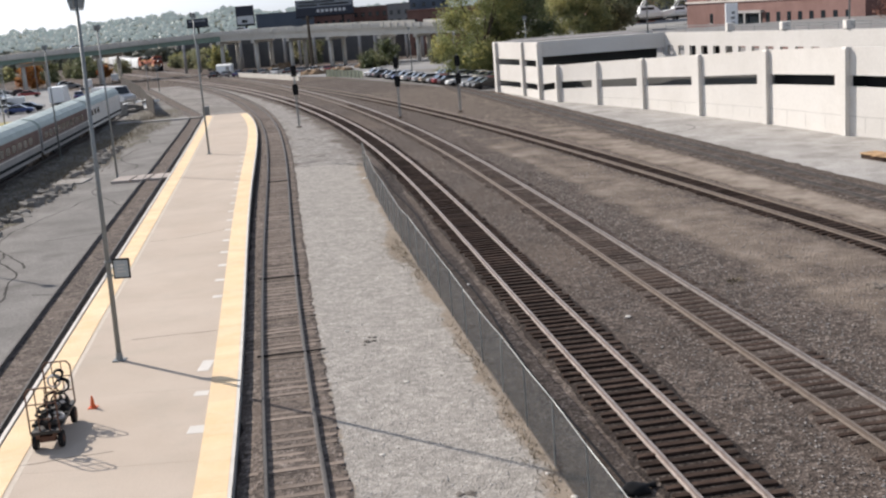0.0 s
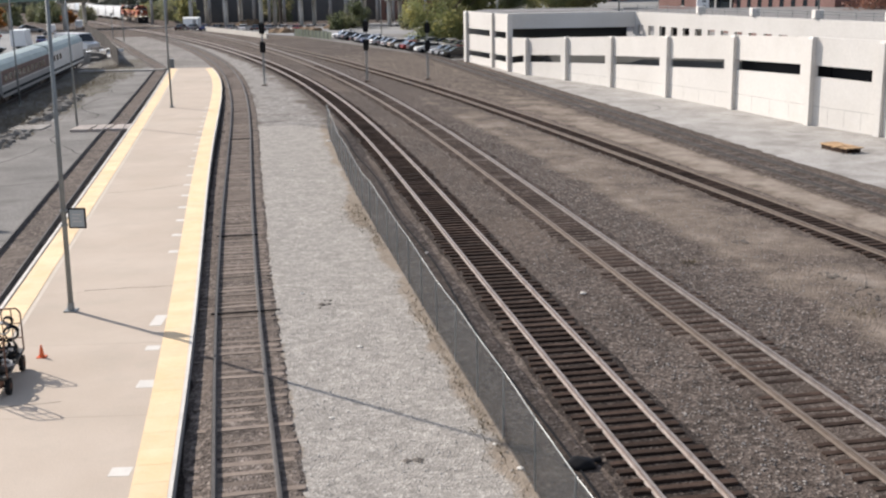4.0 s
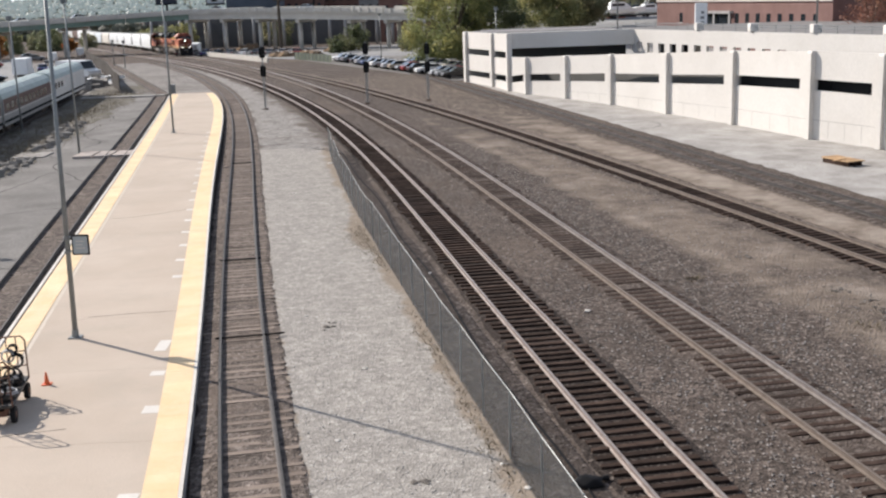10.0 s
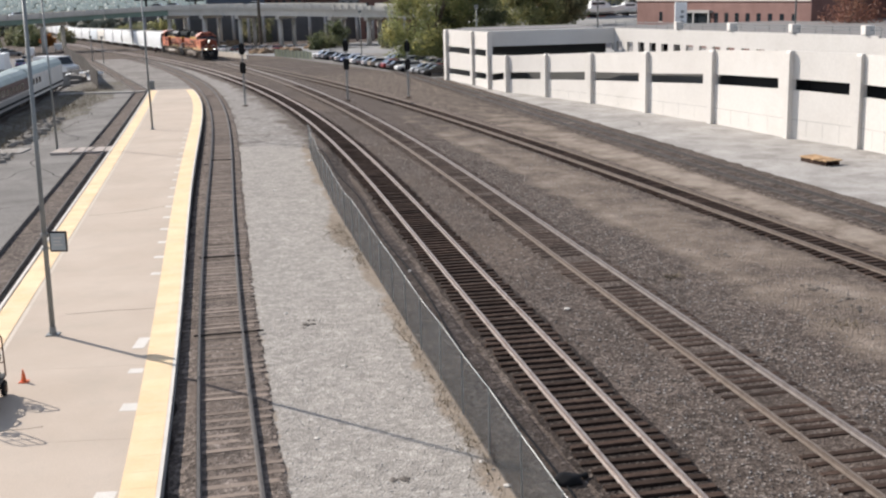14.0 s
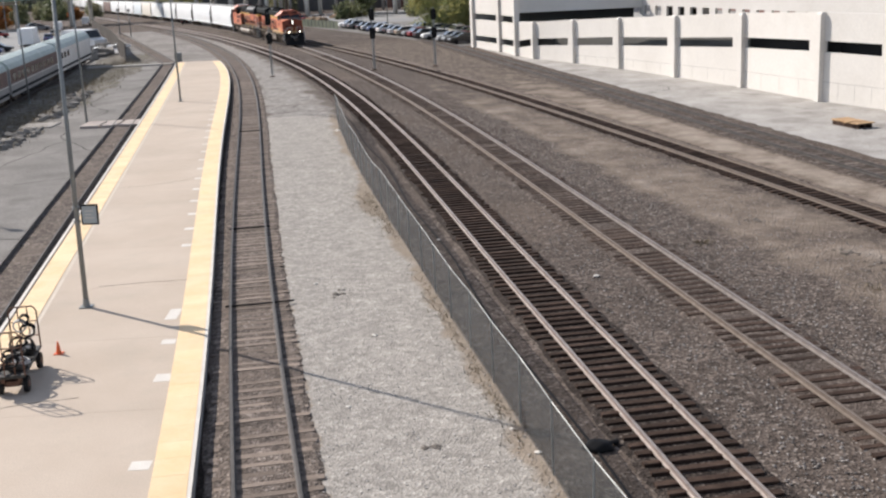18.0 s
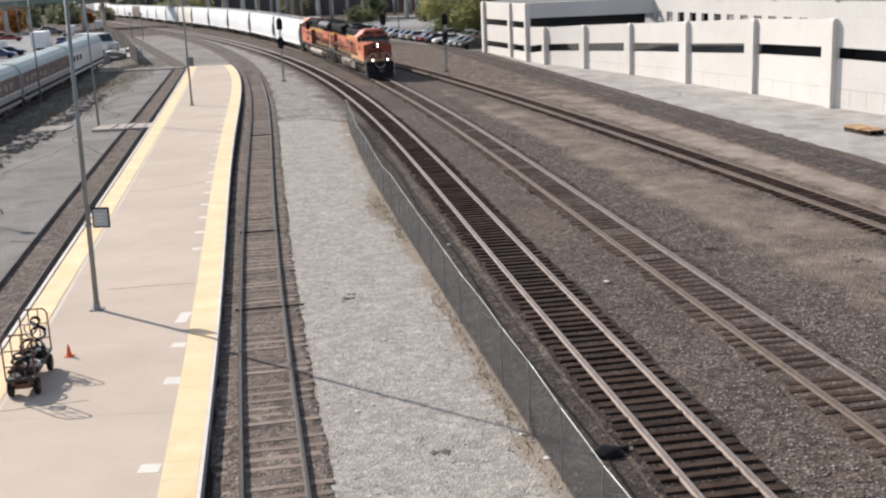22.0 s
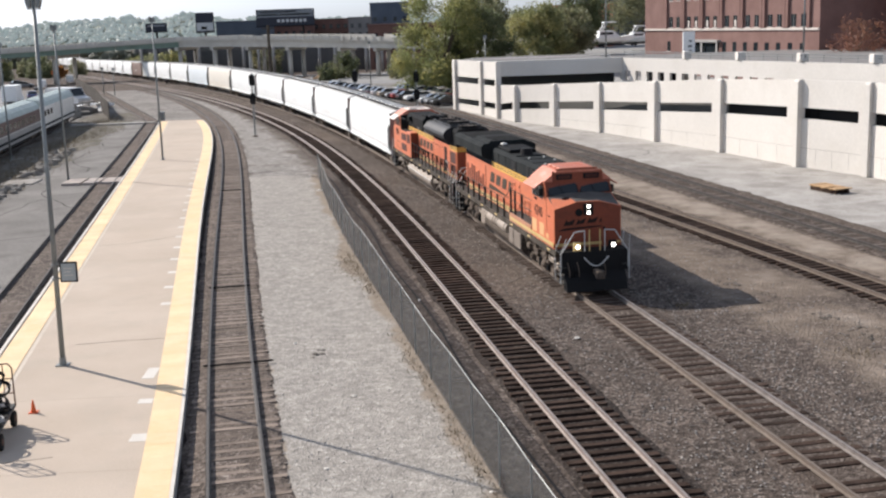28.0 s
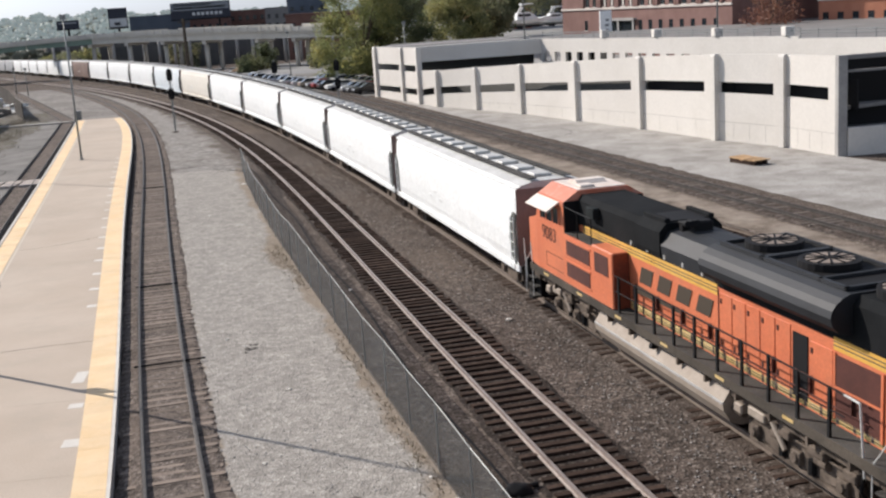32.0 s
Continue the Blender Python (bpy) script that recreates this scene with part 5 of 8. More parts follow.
        slab_part("anti_glare_panel", lo, [(x, y, z + 0.012) for x, y, z in lo], M_GLARE, t, "dusty dark panel on the nose top")
    part("nose_latch", boxed(8.9, -0.95, 3.78, 9.1, -0.7, 3.9, bevel=0.02), M_BLACK, t)
    wq = []
    for y0, y1 in ((-1.36, -0.1), (0.1, 1.36)):
        wq.append([(8.455, y0, 3.93), (8.455, y1, 3.99), (8.2, y1, 4.42), (8.2, y0, 4.38)])
    slab_part("cab_front", [(8.45, -1.49, 3.84), (8.45, 1.49, 3.84), (8.17, 1.49, 4.5), (8.17, -1.49, 4.5)], [(8.47, -1.49, 3.85), (8.47, 1.49, 3.85), (8.19, 1.49, 4.51), (8.19, -1.49, 4.51)], M_NOSE, t, "grimy orange windshield surround, shade in its colour")
    windscreens(t, wq)
    part("forehead", prism(bmesh.new(), [(8.1, 4.44), (8.1, 4.93), (8.2, 4.86), (8.26, 4.44)], "y", -1.15, 1.15), M_NOSE, t, "grimy panel over the windshields, shade in its colour")
    for y in (-0.62, 0.62):
        b = part("number_board", boxed(8.2, y - 0.36, 4.56, 8.265, y + 0.36, 4.8, bevel=0.015), M_BLACK, t, "dark number board")
        part("board_glass", boxed(8.266, y - 0.28, 4.61, 8.272, y + 0.28, 4.75), M_SCREEN_RED, b)
    for k in range(3):
        part("roof_unit", boxed(6.25 + k * 0.62, -0.78, 4.95, 6.75 + k * 0.62, 0.78, 5.05, bevel=0.03), M_ROOF_MOTTLED, t, "pale-mottled orange roof unit")
    part("roof_edge", boxed(8.0, -0.95, 4.95, 8.1, 0.95, 5.02), M_NOSE, t)
    for s in (-1, 1):
        w = part("side_window", boxed(6.28, s * 1.506 - 0.012, 3.7, 7.9, s * 1.506 + 0.012, 4.28, bevel=0.004), M_GLASS, t, "dark cab side window")
        for x in (6.28, 6.75, 7.4, 7.86):
            part("window_bar", boxed(x - 0.03, s * 1.522 - 0.008, 3.68, x + 0.03, s * 1.522 + 0.008, 4.3), M_POLE if x != 7.4 else M_WALKWAY, w)
        shade = [(s * 1.52, 4.47), (s * 1.92, 4.2), (s * 1.94, 4.23), (s * 1.52, 4.52)]
        part("sunshade", prism(bmesh.new(), shade, "x", 6.1, 8.0), M_ROOF_MOTTLED, t, "pale-mottled orange sunshade")
        part("mirror", boxed(8.02, s * 1.62 - 0.1, 3.85, 8.07, s * 1.62 + 0.1, 4.2), M_BLACK, t)
        part("arm_rest", boxed(6.6, s * 1.53 - 0.03, 3.56, 6.95, s * 1.53 + 0.03, 3.63), M_BLACK, t)
        part("vent_slot", boxed(8.65, s * 1.503 - 0.01, 3.05, 8.95, s * 1.503 + 0.01, 3.1), M_BLACK, t)
        for x0, x1, z0, z1 in ((6.1, 6.85, 2.05, 2.62), (7.3, 8.02, 2.05, 2.6), (8.38, 8.72, 2.06, 2.28)):
            part("repaint_patch", boxed(x0, s * 1.504 - 0.006, z0, x1, s * 1.504 + 0.006, z1), plain_cache("faded_orange", (0.72, 0.42, 0.22), 0.7), t, "faded patch on the cab side")
        part("nose_seam", boxed(8.43, s * 1.503 - 0.006, 2.1, 8.45, s * 1.503 + 0.006, 3.84), M_SCREEN_RED, t)
    cab_number(t, "4240", 7.15, 2.86, 0.66)
    # Nose front.
    part("headlight_case", boxed(9.6, -0.2, 3.18, 9.68, 0.24, 3.66, bevel=0.02), M_BLACK, t)
    for z in (3.56, 3.28):
        part("headlight", tube(bmesh.new(), (9.67, 0.02, z), (9.71, 0.02, z), 0.072, n=14), M_LAMP, t, "lit headlight")
    part("bell_port", tube(bmesh.new(), (9.6, -0.4, 3.3), (9.63, -0.4, 3.3), 0.17, n=16), M_BLACK, t)
    mark = plain_cache("nose_mark_dark", (0.03, 0.018, 0.015), 0.6)
    for k, (a, w) in enumerate(((-1.1, 0.42), (-0.55, 0.36), (-0.05, 0.4), (0.5, 0.42))):
        out = [(a, 2.74 + 0.03 * k), (a + w, 2.77 + 0.03 * k), (a + w + 0.12, 3.02 + 0.02 * k), (a + w * 0.5, 2.9 + 0.03 * k), (a + 0.14, 3.02 + 0.02 * k)]
        part("nose_mark", prism(bmesh.new(), out, "x", 9.6, 9.622), mark, t, "dark shape of the nose emblem")
    part("nose_mark", prism(bmesh.new(), [(-1.35, 2.52), (0.1, 2.6), (1.1, 2.66), (0.1, 2.68), (-1.1, 2.64)], "x", 9.6, 9.622), mark, t, "dark sweep of the nose emblem")
    part("nose_band", boxed(9.6, -1.46, 1.86, 9.62, 1.46, 1.98), M_FADED_STRIPE, t, "dull yellow nose band")
    d = part("nose_door", boxed(9.6, 0.62, 1.85, 9.635, 1.2, 3.15, bevel=0.01), M_NOSE, t)
    part("door_latch", boxed(9.635, 0.68, 2.5, 9.67, 0.76, 2.62), M_BLACK, d)
    part("front_platform", boxed(9.6, -1.5, WALK_Z - 0.08, 10.45, 1.5, WALK_Z, bevel=0.02), M_BLACK, t)
    for y, mat in ((-0.72, M_FADED_STRIPE), (0.86, M_BLACK)):
        c = part("ditch_light_case", boxed(10.2, y - 0.16, WALK_Z, 10.42, y + 0.16, 2.14, bevel=0.02), mat, t, "ditch light bracket")
        part("ditch_light", tube(bmesh.new(), (10.42, y, 1.96), (10.47, y, 1.96), 0.085, n=14), M_LAMP, c, "lit ditch light")
    return t


def helper_locomotive():
    t = thing("locomotive", "orange and black freight locomotive coupled backwards behind the first", "locomotive", "locomotives of the train")
    front, rear = 11.2, -10.95
    chassis(t, front, rear, (-4.0, 4.5), M_TANK)
    for s in (-1, 1):
        # Pale strip: the light along the tank's shoulder, made as a part.
        part("tank_rim", boxed(-4.0, s * 1.51 - 0.03, 0.93, 4.5, s * 1.51 + 0.03, 0.99), M_WALKWAY, t, "pale strip drawn as the bright line on the tank's lit edge")
        part("filler_cap", tube(bmesh.new(), (0.2, s * 1.42, 1.3), (0.2, s * 1.56, 1.36), 0.09, n=10), M_BLACK, t)
        part("tank_hose", tube(bmesh.new(), (0.6, s * 1.45, 1.42), (-0.6, s * 1.5, 1.5), 0.05, n=6), M_BLACK, t)
    # Hood.
    part("hood_side", prism(bmesh.new(), [(-0.95, WALK_Z), (-0.95, 3.74), (0.95, 3.74), (0.95, WALK_Z)], "x", -10.0, 7.0), M_ORANGE, t, "orange hood side")
    part("hood_end", boxed(-10.03, -0.93, WALK_Z, -9.99, 0.93, 3.7), M_NOSE, t, "grimy orange hood end, shade in its colour")
    hood_stripe(t, -2.75, 6.6, 3.5, 3.8)
    hood_stripe(t, -9.98, -8.0, 3.5, 3.8)
    part("end_stripe", boxed(-10.05, -0.95, 3.5, -10.02, 0.95, 3.8), M_STRIPE, t, "yellow stripe across the hood end")
    foot_grating(t, -9.8, 2.8)
    hood_doors(t, -6.3, -2.85, 5, 1.98, 3.62)
    hood_doors(t, -8.0, -7.05, 1, 1.98, 3.45)
    for s in (-1, 1):
        part("open_door", boxed(-7.0, s * 0.962 - 0.014, 1.92, -6.38, s * 0.962 + 0.014, 3.5), M_BLACK, t, "dark open doorway")
        r = part("rear_screen", boxed(-9.72, s * 0.962 - 0.014, 1.95, -8.1, s * 0.962 + 0.014, 3.4), M_SCREEN_RED, t, "dark red radiator screen")
        part("screen_bar", boxed(-9.72, s * 0.98 - 0.008, 2.62, -8.1, s * 0.98 + 0.008, 2.68), M_ORANGE, r)
        for x in (-9.8, -8.1):
            part("screen_frame", boxed(x, s * 0.978 - 0.012, 1.9, x + 0.08, s * 0.978 + 0.012, 3.46), M_ORANGE, r)
        part("hood_seam", boxed(-2.82, s * 0.962 - 0.006, 1.85, -2.79, s * 0.962 + 0.006, 3.7), M_SCREEN_RED, t)
        emblem(t, -2.45, 2.45, 2.78, 0.52, s)
        for k in range(5):
            part("lifting_lug", boxed(2.6 - k * 1.15, s * 0.96 - 0.03, 3.86, 2.68 - k * 1.15, s * 0.96 + 0.03, 3.98), M_WALKWAY, t, "pale lug above the stripe")
    # Dark hood top: flat section behind the cab, intake box, sloping cover, flared radiators, end housing.
    part("hood_top", prism(bmesh.new(), both((0.952, 3.8), (0.952, 4.62), (0.8, 4.8)), "x", 2.2, 7.0), M_HOOD, t, "black hood top")
    part("hood_top", prism(bmesh.new(), both((0.952, 3.8), (1.02, 4.0), (1.02, 4.62), (0.8, 4.86)), "x", 0.55, 2.18), M_HOOD, t, "black intake housing")
    part("intake_side", boxed(0.6, -0.8, 4.82, 2.1, -0.62, 5.0, bevel=0.03), M_HOOD, t)
    part("intake_side", boxed(0.6, 0.62, 4.82, 2.1, 0.8, 5.0, bevel=0.03), M_HOOD, t)
    part("intake_mesh", boxed(0.7, -0.6, 4.86, 2.0, 0.6, 4.9), M_BLACK, t)
    part("hood_cover", prism(bmesh.new(), both((0.952, 3.8), (1.0, 4.25), (0.72, 4.62), (0.3, 4.72)), "x", -2.6, 0.55), M_HOOD_BLUE, t, "worn blue-black sloping hood cover")
    part("exhaust_stack", boxed(-0.3, -0.3, 4.66, 0.3, 0.3, 5.0, bevel=0.05), M_BLACK, t)
    horn = part("horn_stand", boxed(0.1, 0.3, 4.66, 0.3, 0.5, 4.9), M_BLACK, t)
    for y in (0.25, 0.4, 0.55):
        part("horn", tube(bmesh.new(), (0.2, y, 4.95), (-0.35, y, 4.97), 0.04, 0.1, 10), M_BLACK, horn)
    part("hood_top", prism(bmesh.new(), both((0.952, 3.74), (0.952, 4.1)), "x", -8.9, -2.6), M_HOOD, t, "black hood top")
    wing = both((0.95, 4.0), (1.3, 4.08), (1.46, 4.24), (1.52, 4.44), (1.48, 4.6), (1.38, 4.74), (1.22, 4.86), (1.02, 4.94))
    part("radiator_wing", prism(bmesh.new(), wing, "x", -8.7, -2.75), M_HOOD_BLUE, t, "worn blue-black flared radiator housing")
    part("end_housing", prism(bmesh.new(), both((0.96, 3.8), (0.96, 4.7), (0.8, 4.9)), "x", -10.02, -8.7), M_HOOD, t, "black end housing")
    part("radiator_tray", boxed(-8.4, -0.98, 4.94, -3.1, 0.98, 4.96), M_BLACK, t, "black radiator top")
    for x in (-3.1, -5.05, -5.15, -7.55, -8.5):
        part("tray_bar", boxed(x, -1.0, 4.95, x + 0.09, 1.0, 5.04), M_HOOD_BLUE, t)
    for y in (-1.0, 0.9):
        part("tray_bar", boxed(-8.5, y, 4.95, -3.1, y + 0.1, 5.04), M_HOOD_BLUE, t)
    for x in (-4.0, -6.4, -9.3):
        z = 4.94 if x > -9 else 4.9
        f = part("roof_fan", tube(bmesh.new(), (x, 0, z), (x, 0, z + 0.2), 0.74 if x > -9 else 0.68, n=24), M_BLACK, t, "black fan ring")
        part("fan_grille", tube(bmesh.new(), (x, 0, z + 0.2), (x, 0, z + 0.215), 0.56, n=24), M_FAN, f, "dusty fan grille")
        for k in range(6):
            a = k * math.pi / 6
            part("fan_bar", boxed(-0.6, -0.02, z + 0.215, 0.6, 0.02, z + 0.235), M_BLACK, f, m=Matrix.Translation((x, 0, 0)) @ Matrix.Rotation(a, 4, "Z"))
    # Cab with the equipment cabinet behind it.
    side = [(4.6, WALK_Z), (4.6, 3.5), (7.05, 3.5), (7.05, 4.6), (9.5, 4.6), (9.85, 3.68), (9.85, WALK_Z)]
    part("cab", prism(bmesh.new(), side, "y", -1.5, 1.5), M_ORANGE, t, "orange cab")
    part("cab_back", boxed(7.0, -1.48, 3.52, 7.04, 1.48, 4.6), M_BLACK, t, "dark rear wall of the cab")
    part("cab_roof", prism(bmesh.new(), both((1.52, 4.46), (1.52, 4.56), (0.95, 4.93)), "x", 7.03, 9.55), M_ROOF_MOTTLED, t, "pale-mottled orange chamfered cab roof")
    part("roof_cap", boxed(7.1, -0.9, 4.93, 9.4, 0.9, 4.965, bevel=0.01), M_ROOF_WHITE, t, "chalky white cab roof top")
    part("roof_dome", prism(bmesh.new(), [(8.9, 4.96), (8.75, 5.08), (8.2, 5.1), (8.0, 4.96)], "y", -0.55, 0.55), M_ROOF_WHITE, t)
    part("roof_unit", boxed(7.25, 0.2, 4.96, 7.8, 0.75, 5.06, bevel=0.03), M_ROOF_WHITE, t)
    nose_back = [(-1.5, WALK_Z), (-1.5, 3.68), (-0.6, 3.8), (0.6, 3.8), (1.5, 3.68), (1.5, WALK_Z)]
    nose_front = [(-1.4, WALK_Z), (-1.4, 3.42), (-0.5, 3.55), (0.5, 3.55), (1.4, 3.42), (1.4, WALK_Z)]
    slab_part("nose", [(9.83, y, z) for y, z in nose_back], [(10.95, y, z) for y, z in nose_front], M_ORANGE, t, "orange nose")
    windscreens(t, [[(9.84, y0, 3.78), (9.84, y1, 3.82), (9.56, y1, 4.5), (9.56, y0, 4.46)] for y0, y1 in ((-1.36, -0.1), (0.1, 1.36))])
    for y in (-0.2, 0.2):
        part("headlight", tube(bmesh.new(), (10.94, y, 3.3), (10.99, y, 3.3), 0.1, n=14), M_WALKWAY, t, "unlit headlight")
    for s in (-1, 1):
        w = part("side_window", boxed(7.5, s * 1.506 - 0.012, 3.72, 9.4, s * 1.506 + 0.012, 4.28, bevel=0.004), M_GLASS, t, "dark cab side window")
        for x in (7.5, 8.1, 8.75, 9.4):
            part("window_bar", boxed(x - 0.04, s * 1.522 - 0.008, 3.7, x + 0.04, s * 1.522 + 0.008, 4.3), M_ORANGE, w)
        shade = [(s * 1.52, 4.5), (s * 1.98, 4.22), (s * 2.0, 4.25), (s * 1.52, 4.55)]
        part("sunshade", prism(bmesh.new(), shade, "x", 7.4, 9.6), M_ROOF_WHITE, t, "chalky white sunshade")
        for z in (2.02, 2.78):
            d = part("cab_screen", boxed(4.8, s * 1.508 - 0.012, z, 6.85, s * 1.508 + 0.012, z + 0.52), M_SCREEN_RED, t, "dark red screen")
            for a, b, c, e in ((4.72, z - 0.07, 6.93, z), (4.72, z + 0.52, 6.93, z + 0.59)):
                part("screen_frame", boxed(a, s * 1.515 - 0.014, b, c, s * 1.515 + 0.014, e), M_ORANGE, d)
        part("side_door_line", boxed(7.3, s * 1.503 - 0.005, 2.0, 8.9, s * 1.503 + 0.005, 2.02), M_SCREEN_RED, t)
        part("side_door_line", boxed(8.9, s * 1.503 - 0.005, 2.0, 8.92, s * 1.503 + 0.005, 2.5), M_SCREEN_RED, t)
        part("side_door_line", boxed(7.3, s * 1.503 - 0.005, 2.5, 8.9, s * 1.503 + 0.005, 2.52), M_SCREEN_RED, t)
        part("walkway_roof", boxed(4.5, min(s * 0.96, s * 1.5), 3.5, 7.0, max(s * 0.96, s * 1.5), 3.53), M_DUST, t, "dusty top of the cabinet")
        c = part("equipment_cabinet", boxed(2.9, min(s * 0.96, s * 1.53), WALK_Z, 4.55, max(s * 0.96, s * 1.53), 3.58, bevel=0.03), M_ORANGE, t, "orange equipment cabinet")
        part("cabinet_screen", boxed(3.2, s * 1.536 - 0.01, 2.75, 4.3, s * 1.536 + 0.01, 3.4), M_SCREEN_RED, c, "dark red screen")
        part("cabinet_back", boxed(2.87, min(s * 0.97, s * 1.5), WALK_Z + 0.03, 2.9, max(s * 0.97, s * 1.5), 3.55), M_NOSE, c, "grimy rear of the cabinet, shade in its colour")
        part("grey_box", boxed(5.1, min(s * 0.95, s * 1.2), 4.25, 5.75, max(s * 0.95, s * 1.2), 4.62, bevel=0.03), M_HOOD_GREEN, t)
        part("cab_rail", tube(tube(bmesh.new(), (7.0, s * 1.5, 4.45), (4.6, s * 1.5, 4.4), 0.022, n=6), (4.6, s * 1.5, 4.4), (4.6, s * 1.5, 3.55), 0.022, n=6), M_BLACK, t)
        part("cab_rail", tube(bmesh.new(), (5.8, s * 1.5, 4.42), (5.8, s * 1.5, 3.5), 0.022, n=6), M_BLACK, t)
        n = 10
        for k in range(n):
            x = 2.5 - k * 1.24
            part("stanchion", boxed(x - 0.045, s * 1.5 - 0.03, 1.5, x + 0.045, s * 1.5 + 0.03, 2.92), M_BLACK, t, "black stanchion")
        for z in (2.9, 2.4):
            part("handrail", tube(bmesh.new(), (2.8, s * 1.5, z), (-9.2, s * 1.5, z), 0.02, n=6), M_BLACK, t)
        for z, m in ((2.62, M_SCREEN_RED), (2.2, M_SCREEN_RED)):
            part("hood_rail", tube(bmesh.new(), (2.6, s * 1.03, z), (-9.4, s * 1.03, z), 0.018, n=6), m, t, "dark red hood rail")
        for k in range(8):
            part("rail_standoff", boxed(2.4 - k * 1.6, s * 1.0 - 0.05, 2.2, 2.45 - k * 1.6, s * 1.0 + 0.05, 2.62), M_SCREEN_RED, t)
        bm = tube(bmesh.new(), (-9.2, s * 1.5, 2.9), (-9.75, s * 1.5, 2.88), 0.026, n=6)
        tube(bm, (-9.75, s * 1.5, 2.88), (-9.95, s * 1.52, 1.3), 0.026, n=6)
        part("corner_rail", bm, M_WHITE_PAINT, t, "pale corner rail")
    cab_number(t, "9083", 8.55, 2.98, 0.72)
    return t


def hopper_car(label, paint):
    t = thing("covered_hopper", label, "railway car", "covered hoppers of the train")
    # Body: bowed sides lofted end to end.
    half = [(1.46, 1.22), (1.55, 1.7), (1.58, 2.4), (1.56, 3.2), (1.5, 3.95), (1.38, 4.3)]
    sec = [(-y, z) for y, z in half] + [(y, z) for y, z in reversed(half)]
    bm = bmesh.new()
    rings = []
    for x, k in ((-10.45, 0.97), (-10.2, 1.0), (10.2, 1.0), (10.45, 0.97)):
        rings.append([bm.verts.new((x, y * k, z)) for y, z in sec])
    for a, b in zip(rings, rings[1:]):
        for i in range(len(sec)):
            j = (i + 1) % len(sec)
            bm.faces.new((a[i], a[j], b[j], b[i]))
    bm.faces.new(rings[0])
    bm.faces.new(list(reversed(rings[-1])))
    bmesh.ops.recalc_face_normals(bm, faces=bm.faces)
    part("body", bm, paint, t, smooth=False)
    part("roof", prism(bmesh.new(), [(-1.42, 4.28), (-1.3, 4.42), (-0.7, 4.56), (0.7, 4.56), (1.3, 4.42), (1.42, 4.28)], "x", -10.48, 10.48), M_ROOF, t, "dull grey roof")
    for s in (-1, 1):
        part("side_sill", boxed(-10.62, s * 1.5 - 0.05, 1.02, 10.62, s * 1.5 + 0.05, 1.26, bevel=0.02), paint, t)
        part("eave_angle", boxed(-10.45, s * 1.4 - 0.04, 4.26, 10.45, s * 1.4 + 0.04, 4.36), paint, t)
        part("running_board", boxed(-10.4, s * 0.72 - 0.16, 4.64, 10.4, s * 0.72 + 0.16, 4.68), M_DUST, t, "dark grated running board")
        e = s * 10.47
        part("end_sheet", boxed(min(e, e + s * 0.03), -1.5, 1.25, max(e, e + s * 0.03), 1.5, 4.3), M_END, t, "rust-brown end sheet")
        for y in (-1, 1):
            # Flat plate: the end opening's shade put into its colour.
            out = [(e - s * 0.55, 1.6), (e - s * 0.72, 2.3), (e - s * 0.62, 3.0), (e - s * 0.25, 3.4), (e + s * 0.02, 3.4), (e + s * 0.02, 1.3)]
            part("end_opening", prism(bmesh.new(), out, "y", y * 1.583 - 0.008, y * 1.583 + 0.008), plain_cache("opening_shade", (0.13, 0.135, 0.125), 0.9), t, "dark plate for the shaded opening at the car's end")
            bm = bmesh.new()
            for dx in (0.1, 0.5):
                tube(bm, (e - s * dx, y * 1.62, 1.1), (e - s * dx, y * 1.62, 3.2), 0.02, n=5)
            for k in range(5):
                tube(bm, (e - s * 0.1, y * 1.62, 1.4 + k * 0.4), (e - s * 0.5, y * 1.62, 1.4 + k * 0.4), 0.018, n=5)
            part("ladder", bm, paint, t)
        part("coupler", boxed(min(e, e + s * 0.62), -0.13, 0.75, max(e, e + s * 0.62), 0.13, 1.03, bevel=0.03), M_TRUCK, t)
        part("brake_platform", boxed(min(e, e + s * 0.35), -1.3, 1.1, max(e, e + s * 0.35), 1.3, 1.15), M_TRUCK, t)
    hatch = boxed(-0.42, -0.38, 4.56, 0.42, 0.38, 4.68, bevel=0.03)
    hm = bpy.data.meshes.new("hatch")
    hatch.to_mesh(hm)
    hatch.free()
    hm.materials.append(M_WALKWAY)
    for k in range(10):
        o = new("hatch", hm)
        o.parent = t
        o.matrix_basis = Matrix.Translation((-9.2 + k * 2.04, 0, 0))
    for x in (-4.6, 0.0, 4.6):
        bm = bmesh.new()
        r = bmesh.ops.create_cone(bm, cap_ends=True, segments=4, radius1=0.5, radius2=2.3, depth=0.9, matrix=Matrix.Translation((x, 0, 0.8)) @ Matrix.Rotation(math.pi / 4, 4, "Z"))
        part("discharge_bay", bm, paint, t)
    part("centre_sill", boxed(-10.4, -0.3, 0.85, 10.4, 0.3, 1.15), M_TRUCK, t)
    for x in (-8.4, 8.4):
        truck(t, x, 2, 0.46, 1.78, False)
    for k in range(3):
        part("stencil_bar", boxed(-3.0 + k * 0.9, -1.592, 2.1 + 0.3 * (k % 2), -2.4 + k * 0.9, -1.578, 2.24 + 0.3 * (k % 2)), plain_cache("stencil", (0.68, 0.69, 0.68), 0.7), t, "faded stencilled data line")
    return t


lead = lead_locomotive()
helper = helper_locomotive()
hop_white = hopper_car("white covered hopper car with rusty end sheets on the main track", M_HOPPER)
CARS = [hop_white]
